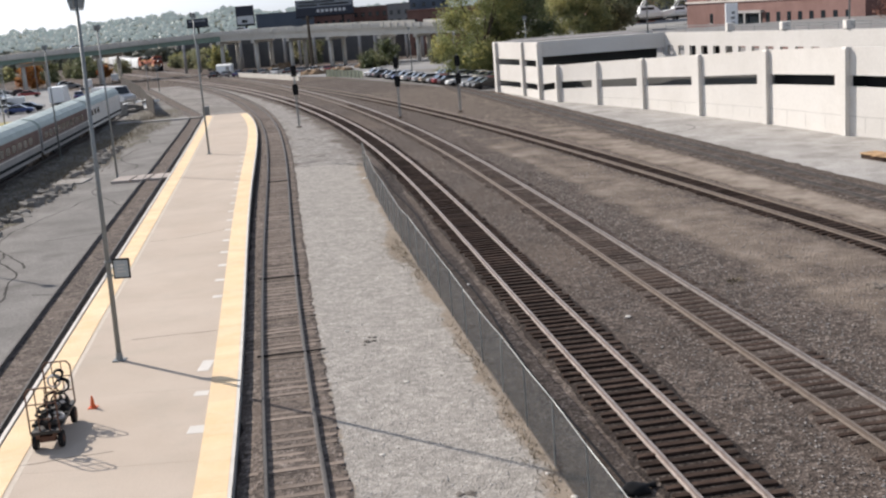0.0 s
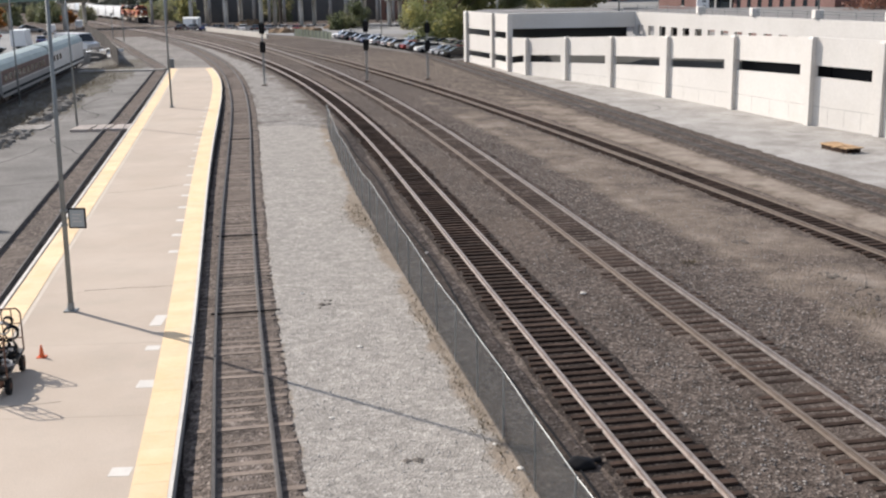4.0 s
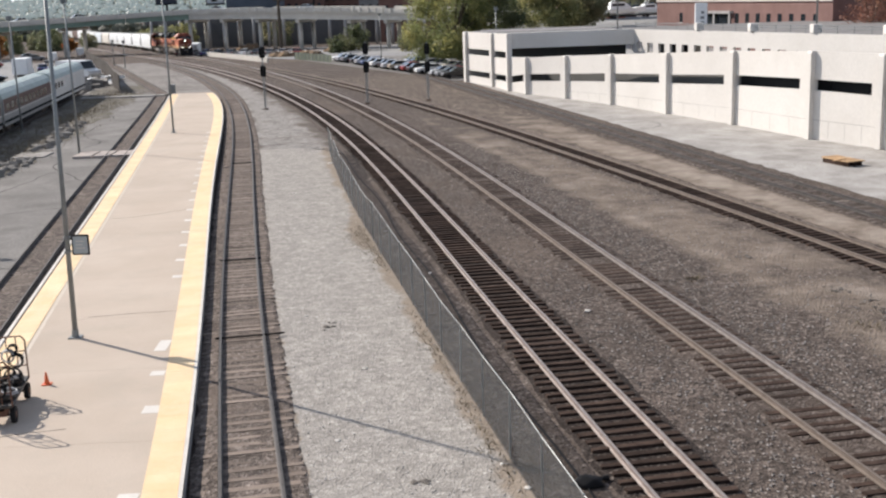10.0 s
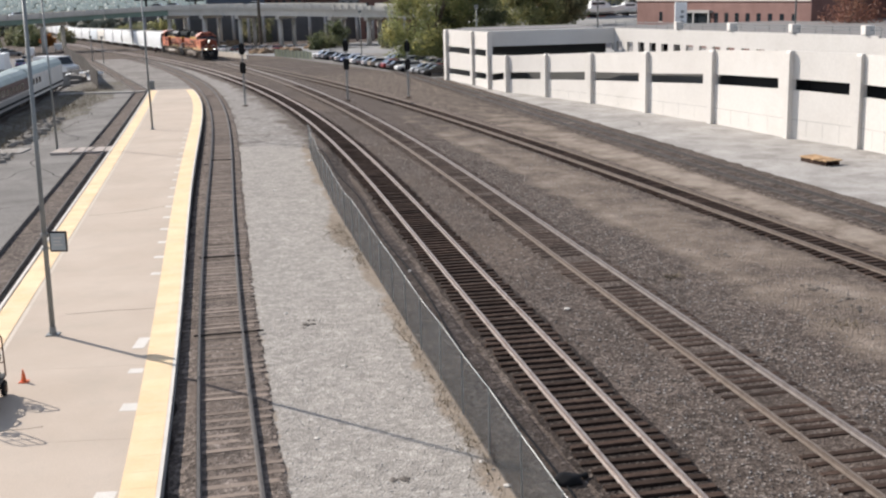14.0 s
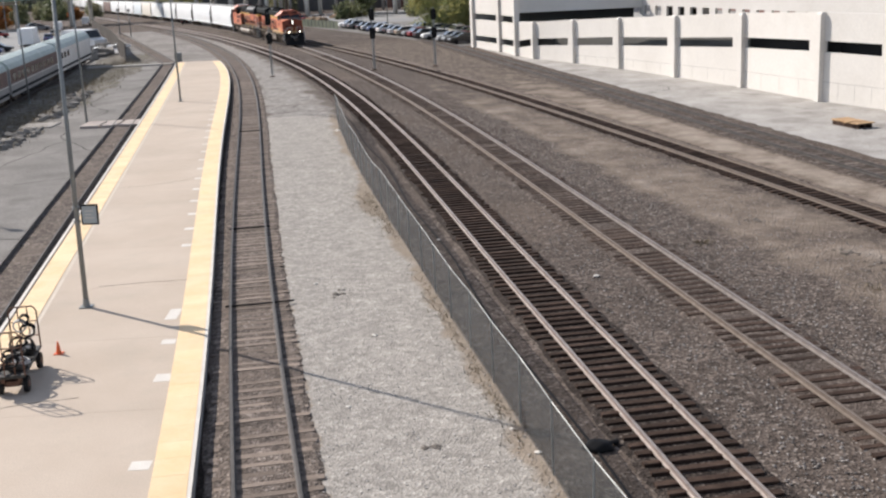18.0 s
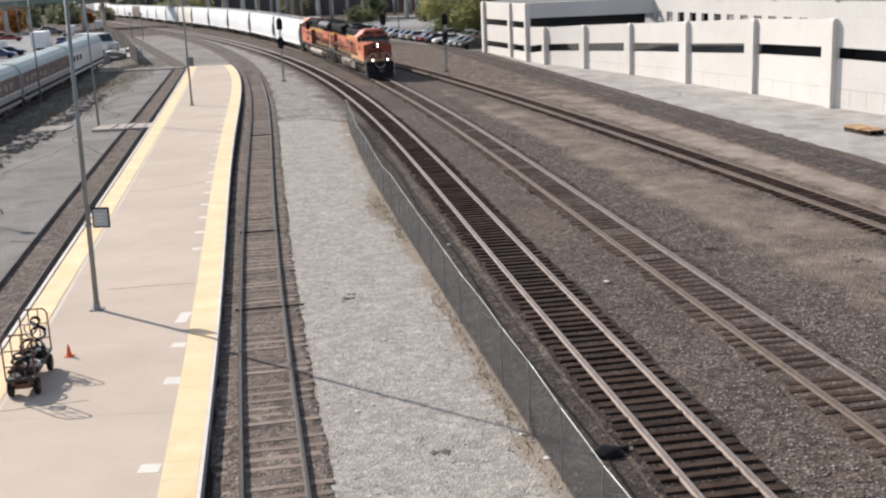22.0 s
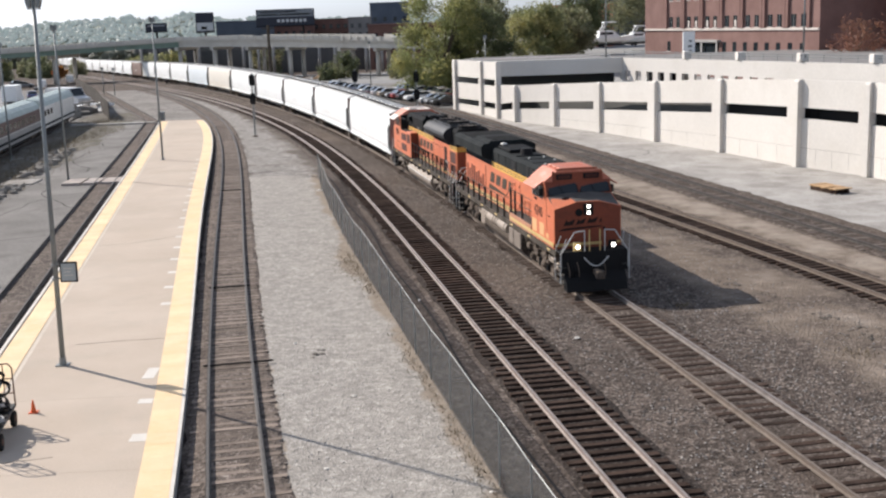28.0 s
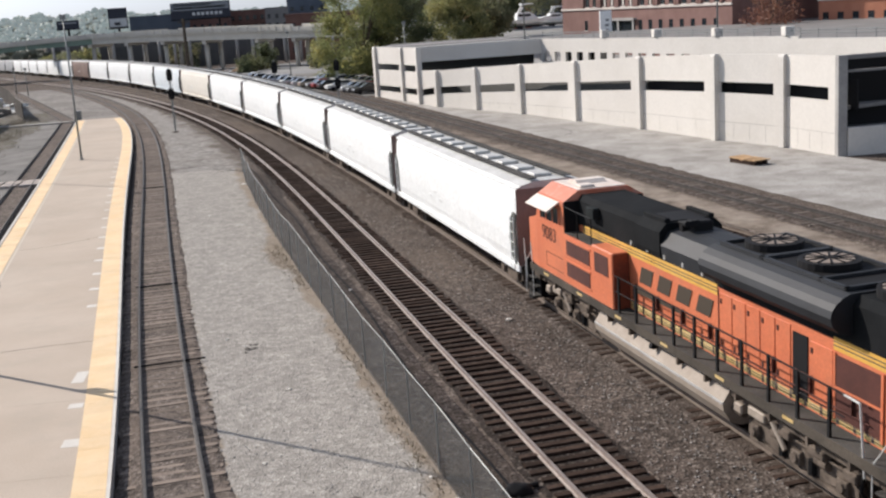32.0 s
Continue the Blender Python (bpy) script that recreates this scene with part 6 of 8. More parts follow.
SPECIAL = {5: (M_HOPPER_BEIGE, "beige covered hopper car on the main track"), 6: (M_HOPPER_BLUE, "pale blue covered hopper car on the main track"),
           10: (M_HOPPER_BROWN, "brown covered hopper car on the main track"), 17: (M_HOPPER_GREY, "grey covered hopper car on the main track"), 18: (M_HOPPER_GREY, "grey covered hopper car on the main track")}
for i in range(1, 22):
    if i in SPECIAL:
        CARS.append(hopper_car(SPECIAL[i][1], SPECIAL[i][0]))
    else:
        CARS.append(copy_thing(hop_white, Matrix.Identity(4)))

# Length along the main track, for the train to run by.
RUN_Y = np.arange(-120, 1300, 0.5)
RUN_X = np.array([T3.x(y) for y in RUN_Y])
RUN_S = np.concatenate(([0.0], np.cumsum(np.hypot(np.diff(RUN_X), np.diff(RUN_Y)))))
RUN_S -= np.interp(0.0, RUN_Y, RUN_S)


def on_track(s):
    y = float(np.interp(s, RUN_S, RUN_Y))
    return Vector((float(np.interp(s, RUN_S, RUN_X)), y, grade(y)))


def on_rails(s, wheelbase, backwards=False):
    """The pose of a vehicle whose middle is s metres along the track, running towards the bridge."""
    a, b = on_track(s - wheelbase / 2), on_track(s + wheelbase / 2)
    d = (b - a) if backwards else (a - b)
    m = d.to_track_quat("X", "Z").to_matrix().to_4x4()
    return Matrix.Translation((a + b) / 2) @ m


def motions():
    """The train comes round the bend and passes below at a steady 12.4 m/s."""
    def head(t):
        return 73.0 - 12.43 * (t - 26.0)
    seconds = list(range(33))
    walk(lead, [(t, on_rails(head(t) + 9.7, 14)) for t in seconds])
    walk(helper, [(t, on_rails(head(t) + 32.9, 14, True)) for t in seconds])
    for car, start, speed, off in TRAFFIC:
        walk(car, [(t, on_deck(start + speed * t, off, speed < 0)) for t in seconds])
    for i, car in enumerate(CARS):
        walk(car, [(t, on_rails(head(t) + 55.55 + 22.1 * i, 17)) for t in seconds])


# ---- trees ----
def leaf_material(name, a, b, c, through_light=0.5):
    k = Nodes(name)
    geo = k.t.nodes.new("ShaderNodeNewGeometry")
    col = k.mix(geo.outputs["Random Per Island"], a, b)
    big = k.ramp(k.noise(geo.outputs["Position"], 0.25, 3.0), 0.45, 0.7, 0.0, 0.8)
    col = k.mix(big, col, c)
    k.link(col, k.b.inputs["Base Color"])
    k.b.inputs["Roughness"].default_value = 0.6
    tl = k.t.nodes.new("ShaderNodeBsdfTranslucent")
    k.link(col, tl.inputs["Color"])
    mx = k.t.nodes.new("ShaderNodeMixShader")
    mx.inputs[0].default_value = through_light
    k.link(k.b.outputs[0], mx.inputs[1])
    k.link(tl.outputs[0], mx.inputs[2])
    k.link(mx.outputs[0], k.t.nodes["Material Output"].inputs[0])
    return k.m


L_GREEN = leaf_material("leaves_green", (0.075, 0.098, 0.05), (0.14, 0.165, 0.082), (0.21, 0.21, 0.1))
L_GOLD = leaf_material("leaves_turning", (0.15, 0.175, 0.08), (0.29, 0.3, 0.14), (0.46, 0.41, 0.17))
L_TURNING = leaf_material("leaves_half_turned", (0.13, 0.16, 0.065), (0.25, 0.27, 0.11), (0.48, 0.42, 0.15))
L_ORANGE = leaf_material("leaves_orange", (0.24, 0.1, 0.03), (0.4, 0.2, 0.06), (0.3, 0.08, 0.04))
L_RED = leaf_material("leaves_red", (0.2, 0.09, 0.065), (0.3, 0.15, 0.11), (0.27, 0.15, 0.09))
L_GREY = leaf_material("leaves_dull", (0.15, 0.17, 0.1), (0.24, 0.25, 0.145), (0.3, 0.26, 0.14))
M_BARK = surface("bark", (0.07, 0.055, 0.042), (0.12, 0.1, 0.08), 0.95, 0, 1.5, 12, bump=0.6)


def leaf_cloud(centres, radii, count, size, seed):
    """Leaf quads gathered in clumps round the given centres."""
    rng = np.random.default_rng(seed)
    c = np.array(centres)
    r = np.array(radii)
    pick = rng.choice(len(c), count, p=r ** 2 / (r ** 2).sum())
    d = rng.normal(size=(count, 3))
    d /= np.linalg.norm(d, axis=1)[:, None]
    p = c[pick] + d * (r[pick] * rng.uniform(0.2, 1.2, count))[:, None]
    u = rng.normal(size=(count, 3))
    u /= np.linalg.norm(u, axis=1)[:, None]
    w = np.cross(u, rng.normal(size=(count, 3)))
    w /= np.linalg.norm(w, axis=1)[:, None]
    s = size * rng.uniform(0.6, 1.4, count)[:, None]
    v = np.stack([p - u * s - w * s * 0.3, p + w * s * 0.6 - u * s * 0.2, p + u * s + w * s * 0.2, p - w * s * 0.6 + u * s * 0.1], axis=1).reshape(-1, 3)
    f = np.arange(count * 4).reshape(-1, 4)
    return v.tolist(), f.tolist()


def tree(label, x, y, z, h, spread, leaf, count, size, seed, trunk_h=0.3, group="trees round the yard"):
    rnd = random.Random(seed)
    t = thing("tree", label, "tree", group, m=Matrix.Translation((x, y, z)))
    bm = tube(bmesh.new(), (0, 0, -0.3), (0, 0, h * (trunk_h + 0.15)), 0.035 * h * 0.7, 0.02 * h * 0.7, 8)
    centres, radii = [], []
    for i in range(40):
        f = rnd.uniform(0.02, 0.96)
        wide = spread * math.sqrt(max(0.05, 1 - ((f - 0.38) / 0.66) ** 2))
        a, rr = i * 2.399 + rnd.uniform(-0.3, 0.3), wide * math.sqrt(rnd.random()) * 0.95
        p = Vector((math.cos(a) * rr, math.sin(a) * rr, h * (trunk_h + (0.97 - trunk_h) * f)))
        centres.append(tuple(p))
        radii.append(spread * rnd.uniform(0.22, 0.42) * (1.12 - 0.4 * f))
        if i % 2:
            tube(bm, (0, 0, h * (trunk_h * 0.8 + 0.3 * f)), p, 0.011 * h * 0.7, 0.004 * h, 5)
    part("trunk", bm, M_BARK, t)
    v, f = leaf_cloud(centres, radii, count, size, seed)
    raw("crown", v, f, leaf, t)
    return t


def build_trees():
    tree("tall broad tree with green and yellow leaves behind the garage", 9.5, 192, GROUND, 18.5, 8.8, L_TURNING, 46000, 0.17, 1, 0.04)
    tree("dark green broadleaf tree behind the garage", 16.0, 197, GROUND, 14, 6.0, L_GREEN, 22000, 0.17, 2, 0.04)
    tree("olive broadleaf tree behind the garage roof", 27.0, 203, 2.0, 12, 6.0, L_GOLD, 22000, 0.17, 3, 0.2)
    tree("greyish green tree behind the garage roof", 33.0, 210, 3.0, 10, 5, L_GREY, 9000, 0.25, 4, 0.2)
    tree("small green tree beside the car park", -9.7, 262, GROUND - 0.6, 6.2, 3.2, L_GREEN, 4200, 0.2, 5, 0.0)
    tree("small shrubby tree beside the car park", 2.5, 246, GROUND, 4.0, 2.2, L_GREY, 1600, 0.26, 6, 0.1)
    tree("small round tree before the overpass", -13.2, 252, GROUND - 0.4, 4.2, 2.4, L_GREEN, 2600, 0.2, 7, 0.0)
    tree("russet autumn tree before the brick building", 60.9, 146, 2.2, 8.0, 4.0, L_RED, 3200, 0.14, 8, 0.3)
    tree("orange autumn tree in the station lot", -104, 300, GROUND - 1.0, 7.5, 3.6, L_ORANGE, 2600, 0.26, 9, 0.1)
    tree("yellow-brown autumn tree in the station lot", -112, 290, GROUND - 1.0, 8, 4.2, L_GOLD, 2000, 0.32, 10)
    tree("orange autumn tree in the station lot", -93, 330, GROUND - 1.5, 4.0, 1.9, L_ORANGE, 1600, 0.32, 11)
    tree("green tree beside the overpass piers", -50, 345, GROUND - 1.8, 8, 4.5, L_GREEN, 3000, 0.3, 12, 0.05)
    tree("turning tree beside the overpass piers", -58, 318, GROUND - 1.4, 7.5, 3.2, L_GOLD, 1600, 0.33, 13)
    tree("dark green tree above the street", 44, 262, 5.0, 12, 7, L_GREEN, 9000, 0.28, 14)
    tree("dark green tree above the street", 62, 275, 5.0, 14, 8, L_GREY, 9000, 0.28, 15)
    tree("green tree on the rise behind the garage", 21, 255, 3.0, 15, 8, L_GREY, 10000, 0.3, 16)


# ---- vehicles ----
PAINTS = {"white": (0.72, 0.72, 0.7), "silver": (0.42, 0.43, 0.44), "grey": (0.17, 0.175, 0.18), "black": (0.025, 0.025, 0.028), "blue": (0.03, 0.055, 0.16), "red": (0.25, 0.03, 0.03), "tan": (0.36, 0.31, 0.24)}


def motor_car(colour, van=False):
    """A parked saloon or van: body, cabin, glass, wheels, lamps."""
    t = thing("parked_car", ("%s van parked on asphalt" if van else "%s car parked in a row on asphalt") % colour, "van" if van else "car", "parked cars")
    mat = CACHE.setdefault("car_" + colour, surface("car_paint_" + colour, PAINTS[colour], tuple(min(1, v * 1.1) for v in PAINTS[colour]), 0.3, 0.1, 1.0, 8, own=True, bump=0))
    L = 2.25 if not van else 2.6
    if van:
        side = [(-L, 0.45), (-L, 1.9), (-L + 0.15, 2.1), (1.2, 2.1), (1.75, 1.25), (L - 0.1, 1.05), (L, 0.45)]
    else:
        side = [(-L, 0.42), (-L - 0.02, 0.85), (-L + 0.2, 0.95), (-1.0, 1.0), (1.05, 0.98), (L - 0.15, 0.82), (L, 0.6), (L - 0.02, 0.38)]
    part("body", prism(bmesh.new(), side, "y", -0.88, 0.88), mat, t)
    if not van:
        cab = [(-1.75, 0.95), (-1.15, 1.42), (0.25, 1.45), (1.1, 0.97)]
        part("cabin", prism(bmesh.new(), cab, "y", -0.76, 0.76), M_GLASS, t, "dark windows")
        part("roof", boxed(-1.1, -0.74, 1.42, 0.22, 0.74, 1.47, bevel=0.02), mat, t)
    else:
        part("windshield", prism(bmesh.new(), [(1.22, 2.02), (1.74, 1.28), (1.78, 1.3), (1.26, 2.04)], "y", -0.78, 0.78), M_GLASS, t, "dark windshield")
        for s in (-1, 1):
            part("side_glass", boxed(0.2, s * 0.885 - 0.01, 1.3, 1.2, s * 0.885 + 0.01, 1.85), M_GLASS, t)
    for x in (-1.35, 1.4):
        for s in (-1, 1):
            part("wheel", tube(bmesh.new(), (x, s * 0.72, 0.33), (x, s * 0.9, 0.33), 0.33, n=14), M_BLACK, t)
    for s in (-0.6, 0.6):
        part("headlamp", boxed(L - 0.1, s - 0.18, 0.62, L + 0.005, s + 0.18, 0.76), M_WALKWAY, t)
        part("tail_lamp", boxed(-L - 0.03, s - 0.16, 0.65, -L + 0.05, s + 0.16, 0.8), plain_cache("tail_red", (0.3, 0.02, 0.02), 0.3), t)
    return t


def build_cars():
    rnd = random.Random(77)
    kinds = {c: motor_car(c) for c in ("white", "silver", "grey", "black", "blue", "red", "tan")}
    van = motor_car("white", True)
    used = set()

    def put(kind, x, y, a, z=GROUND + 0.04):
        src = van if kind == "van" else kinds[kind]
        m = Matrix.Translation((x, y, z)) @ Matrix.Rotation(a, 4, "Z")
        if kind in used:
            copy_thing(src, m)
        else:
            src.matrix_basis = m
            used.add(kind)
    mix = ["white", "silver", "grey", "black", "silver", "blue", "grey", "white", "black", "silver", "tan", "grey", "red", "black"]
    n = 0
    for (x0, y0), (x1, y1), k in (((-10.0, 213), (8.3, 160), 20), ((3.0, 193), (11.0, 172), 9)):
        for i in range(k):
            u = i / (k - 1)
            if rnd.random() < 0.07:
                continue
            put(mix[n % 14], x0 + (x1 - x0) * u + rnd.uniform(-0.2, 0.2), y0 + (y1 - y0) * u, 0.25 + (math.pi if rnd.random() < 0.3 else 0) + rnd.uniform(-0.03, 0.03))
            n += 1
    for i in range(11):
        put(mix[(n + i * 3) % 14], -50 + i * 3.1, 268 - i * 1.6, 1.4, GROUND + grade(266) + 0.02)
    # Station lot.
    put("blue", -66.6, 185.0, 0.15, GROUND + 0.02)
    put("black", -66.8, 190.5, 0.1, GROUND + 0.02)
    for i, (x, y, a) in enumerate(((-70, 188, 0.2), (-66, 215, 1.9), (-70, 232, 1.9), (-78, 262, 1.9), (-86, 275, 0.3), (-92, 290, 0.4), (-98, 262, 0.3), (-82, 300, 1.8), (-84, 240, 0.4), (-90, 252, 0.4), (-75, 205, 0.2))):
        put("van" if i in (3, 7) else mix[(i * 5) % 14], x, y, a, GROUND + 0.02 + grade(y))
    for x0, y0, dx, dy in ((-72, 196, -1.2, 2.75), (-80, 190, -1.2, 2.75), (-90, 200, -1.2, 2.75), (-99, 215, -1.2, 2.75)):
        for i in range(14):
            if rnd.random() < 0.25:
                continue
            y = y0 + dy * i
            put("van" if rnd.random() < 0.1 else mix[rnd.randrange(14)], x0 + dx * i + rnd.uniform(-0.2, 0.2), y, 0.2 + (math.pi if rnd.random() < 0.4 else 0) + rnd.uniform(-0.04, 0.04), GROUND + 0.02 + grade(y))
    copy_thing(van, Matrix.Translation((-51.6, 186.5, GROUND)) @ Matrix.Rotation(-0.6, 4, "Z") @ Matrix.Scale(1.5, 4))
    # Box truck.
    t = thing("box_truck", "white box truck parked in the station lot", "truck", m=Matrix.Translation((-63.2, 195.5, GROUND + 0.02)) @ Matrix.Rotation(1.7, 4, "Z"))
    part("cargo_box", boxed(-3.4, -1.2, 0.9, 1.6, 1.2, 3.5, bevel=0.04), M_HOPPER, t, "white cargo box")
    part("cab", prism(bmesh.new(), [(1.7, 0.6), (1.7, 2.4), (2.5, 2.4), (2.95, 1.55), (3.7, 1.4), (3.75, 0.6)], "y", -1.05, 1.05), M_HOPPER, t)
    part("windshield", boxed(2.55, -0.9, 1.65, 2.8, 0.9, 2.25), M_GLASS, t)
    part("chassis", boxed(-3.3, -0.5, 0.5, 3.5, 0.5, 0.85), M_BLACK, t)
    for x in (-2.3, 2.8):
        for s in (-1, 1):
            part("wheel", tube(bmesh.new(), (x, s * 0.85, 0.45), (x, s * 1.1, 0.45), 0.45, n=14), M_BLACK, t)


# ---- passenger coaches ----
def coach(label, x, y, a, paint, band, L):
    t = thing("passenger_coach", label, "railway coach", "parked coaches", m=Matrix.Translation((x, y, 0.0)) @ Matrix.Rotation(a, 4, "Z"))
    side = [(-1.5, 1.0), (-1.53, 3.3), (-1.35, 3.75), (-0.9, 4.1), (0, 4.25), (0.9, 4.1), (1.35, 3.75), (1.53, 3.3), (1.5, 1.0)]
    part("body", prism(bmesh.new(), side[:2] + side[-2:], "x", -L, L), paint, t)
    part("roof", prism(bmesh.new(), side[1:-1], "x", -L + 0.05, L - 0.05), M_COACH_ROOF, t, "ribbed silver-grey roof")
    for k in range(int(L / 1.4)):
        part("roof_rib", prism(bmesh.new(), [(p * 1.01, z * 1.004) for p, z in side[2:-2]] + [(p * 0.97, z * 0.99) for p, z in reversed(side[2:-2])], "x", -L + 1.3 + k * 2.7, -L + 1.36 + k * 2.7), M_COACH_ROOF, t)
    for s in (-1, 1):
        part("window_band", boxed(-L + 0.3, s * 1.525 - 0.012, 1.95, L - 0.3, s * 1.525 + 0.012, 3.25), band, t, "dark window band")
        for k in range(int((L - 1.0) / 1.04) if band is M_COACH_BAND else 3):
            part("window", boxed(-L + 1.2 + k * 2.08, s * 1.54 - 0.008, 2.2, -L + 2.6 + k * 2.08, s * 1.54 + 0.008, 2.85), M_GLASS, t)
        part("skirt", boxed(-L + 0.2, s * 1.45 - 0.03, 0.75, L - 0.2, s * 1.45 + 0.03, 1.05), paint, t)
        part("vestibule", boxed(min(s * L, s * (L + 0.35)), -0.8, 1.1, max(s * L, s * (L + 0.35)), 0.8, 3.6), M_BLACK, t, "dark gangway")
        part("foot_band", boxed(-L + 0.1, s * 1.53 - 0.01, 1.05, L - 0.1, s * 1.53 + 0.01, 1.3), M_HOOD_GREEN, t, "dark band along the coach's foot")
        part("pale_stripe", boxed(-L + 0.1, s * 1.535 - 0.008, 1.8, L - 0.1, s * 1.535 + 0.008, 1.88), M_COACH_PALE, t, "pale stripe under the windows")
    part("underfloor_gear", boxed(-L * 0.55, -1.25, 0.35, L * 0.55, 1.25, 1.0, bevel=0.05), M_BLACK, t, "dark equipment below the floor")
    for x in (-L + 3.3, L - 3.3):
        truck(t, x, 2, 0.46, 2.4, False)
    return t


M_COACH_ROOF = surface("coach_roof", (0.29, 0.36, 0.35), (0.37, 0.44, 0.43), 0.55, 0.2, 0.5, 8, (0.22, 0.25, 0.24), 0.8, 0.6, 0.1, own=True)
M_COACH = surface("coach_side", (0.26, 0.265, 0.265), (0.34, 0.345, 0.345), 0.5, 0.2, 0.5, 8, (0.24, 0.235, 0.23), 0.8, 0.4, 0.1, own=True)
M_COACH_PALE = surface("coach_pale_paint", (0.68, 0.67, 0.63), (0.76, 0.75, 0.71), 0.55, 0, 0.5, 8, (0.45, 0.34, 0.32), 0.8, 0.4, own=True)
M_COACH_BAND = surface("coach_band", (0.11, 0.065, 0.055), (0.15, 0.095, 0.08), 0.6, 0, 0.5, 8, own=True)


def build_coaches():
    a = math.atan2(1.0, -0.112)
    silver = "silver passenger coach with a brown window band parked beside the road"
    for label, y, p, b, hl in (("white passenger coach with dark windows at the end of the line", 143.6, M_COACH_PALE, M_COACH_PALE, 11.7),
                               (silver, 118.9, M_COACH, M_COACH_BAND, 12.2), (silver, 93.8, M_COACH, M_COACH_BAND, 12.2), (silver, 68.7, M_COACH, M_COACH_BAND, 12.2)):
        x = -26.4 - 0.112 * y
        coach(label, x, y, a, p, b, hl)
    t = thing("railway_track", "rails under the parked coaches", "railway track", "tracks of the yard", "structure")
    line = Curve((-11.2, -26.4), 60, 170)
    for d in (-0.75, 0.75):
        rail_mesh(line, [60 + 5 * i for i in range(25)], d, "rail", M_RAIL_DARK, t)


# ---- platform things ----
M_CART = surface("cart_steel", (0.035, 0.033, 0.031), (0.075, 0.07, 0.065), 0.6, 0.3, 2, 20)
M_CART_RED = surface("cart_rust_brown", (0.11, 0.05, 0.032), (0.16, 0.078, 0.048), 0.65, 0.1, 2, 20)
M_CONE = surface("cone_orange", (0.72, 0.12, 0.03), (0.78, 0.16, 0.05), 0.6, 0, 2, 20)


def build_cart():
    t = thing("baggage_cart", "dark steel baggage cart with two rusty pipe racks and tangled hoses", "baggage cart", m=Matrix.Translation((-11.72, 31.45, PZ)) @ Matrix.Rotation(0.13, 4, "Z"))
    part("deck", boxed(-0.4, -1.3, 0.5, 0.4, 1.3, 0.58, bevel=0.02), M_CART, t, "worn dark deck")
    for y in (-1.05, -0.35, 0.35, 1.05):
        part("deck_board", boxed(-0.39, y - 0.27, 0.58, 0.39, y + 0.27, 0.6, bevel=0.005), M_CART, t)
    for x in (-0.28, 0.18):
        part("frame_beam", boxed(x, -1.25, 0.38, x + 0.1, 1.25, 0.5), M_CART_RED, t)
    for y in (-1.0, 1.0):
        part("axle", tube(bmesh.new(), (-0.36, y, 0.24), (0.36, y, 0.24), 0.04, n=8), M_CART, t)
        part("axle_plate", boxed(-0.22, y - 0.14, 0.22, 0.22, y + 0.14, 0.4, bevel=0.02), M_CART_RED, t)
        for s in (-1, 1):
            w = part("wheel", tube(bmesh.new(), (s * 0.3, y, 0.24), (s * 0.42, y, 0.24), 0.24, n=18), M_BLACK, t, "black rubber tyre")
            part("hub", tube(bmesh.new(), (s * 0.42, y, 0.24), (s * 0.435, y, 0.24), 0.1, n=10), M_CART_RED, w)
    for y in (-1.26, 1.26):
        rack = bmesh.new()
        for a, b in (((-0.4, 0.55), (-0.4, 1.72)), ((0.4, 0.55), (0.4, 1.72)), ((-0.3, 1.86), (0.3, 1.86)), ((-0.4, 1.72), (-0.3, 1.86)), ((0.4, 1.72), (0.3, 1.86))):
            tube(rack, (a[0], y, a[1]), (b[0], y, b[1]), 0.024, n=8)
        r = part("pipe_rack", rack, M_CART_RED, t, "rusty bent pipe rack")
        for z in (0.95, 1.4):
            part("rack_bar", tube(bmesh.new(), (-0.4, y, z), (0.4, y, z), 0.019, n=6), M_CART_RED, r)
        for x in (-0.14, 0.14):
            part("rack_upright", tube(bmesh.new(), (x, y, 0.55), (x, y, 1.86), 0.018, n=6), M_CART_RED, r)
    # Hoses coiled on the deck and slung over the racks.
    rnd = random.Random(3)
    coils = [(rnd.uniform(-0.22, 0.22), -1.0 + 0.17 * k, rnd.uniform(0.66, 0.85), rnd.uniform(0.14, 0.27), rnd.uniform(-0.6, 0.6), rnd.uniform(-0.5, 0.5)) for k in range(12)]
    coils += [(-0.1, 1.2, 1.3, 0.2, 1.5, 0.2), (0.12, 1.18, 1.15, 0.22, 1.5, -0.2), (0.05, 1.22, 1.5, 0.14, 1.5, 0.0), (0.1, -1.2, 1.0, 0.18, 1.5, 0.1)]
    silver = plain_cache("silver_hose", (0.4, 0.4, 0.4), 0.4, 0.5)
    for j, (x, y, z, rad, tx, ty) in enumerate(coils):
        vs, fs = [], []
        rot = Euler((tx, ty, 0)).to_matrix()
        for i in range(36):
            ang, rr = i * 0.42, rad * (1 - 0.006 * i)
            for k in range(5):
                e, o_ = 0.024 * math.cos(k * 1.2566), 0.024 * math.sin(k * 1.2566)
                vs.append(tuple(rot @ Vector(((rr + e) * math.cos(ang), (rr + e) * math.sin(ang), 0.003 * i + o_)) + Vector((x, y, z))))
            if i:
                fs += [(5 * i - 5 + k, 5 * i - 5 + (k + 1) % 5, 5 * i + (k + 1) % 5, 5 * i + k) for k in range(5)]
        raw("hose_coil", vs, fs, silver if j % 5 == 2 else M_BLACK, t, "pale coiled hose" if j % 5 == 2 else "black coiled hose")
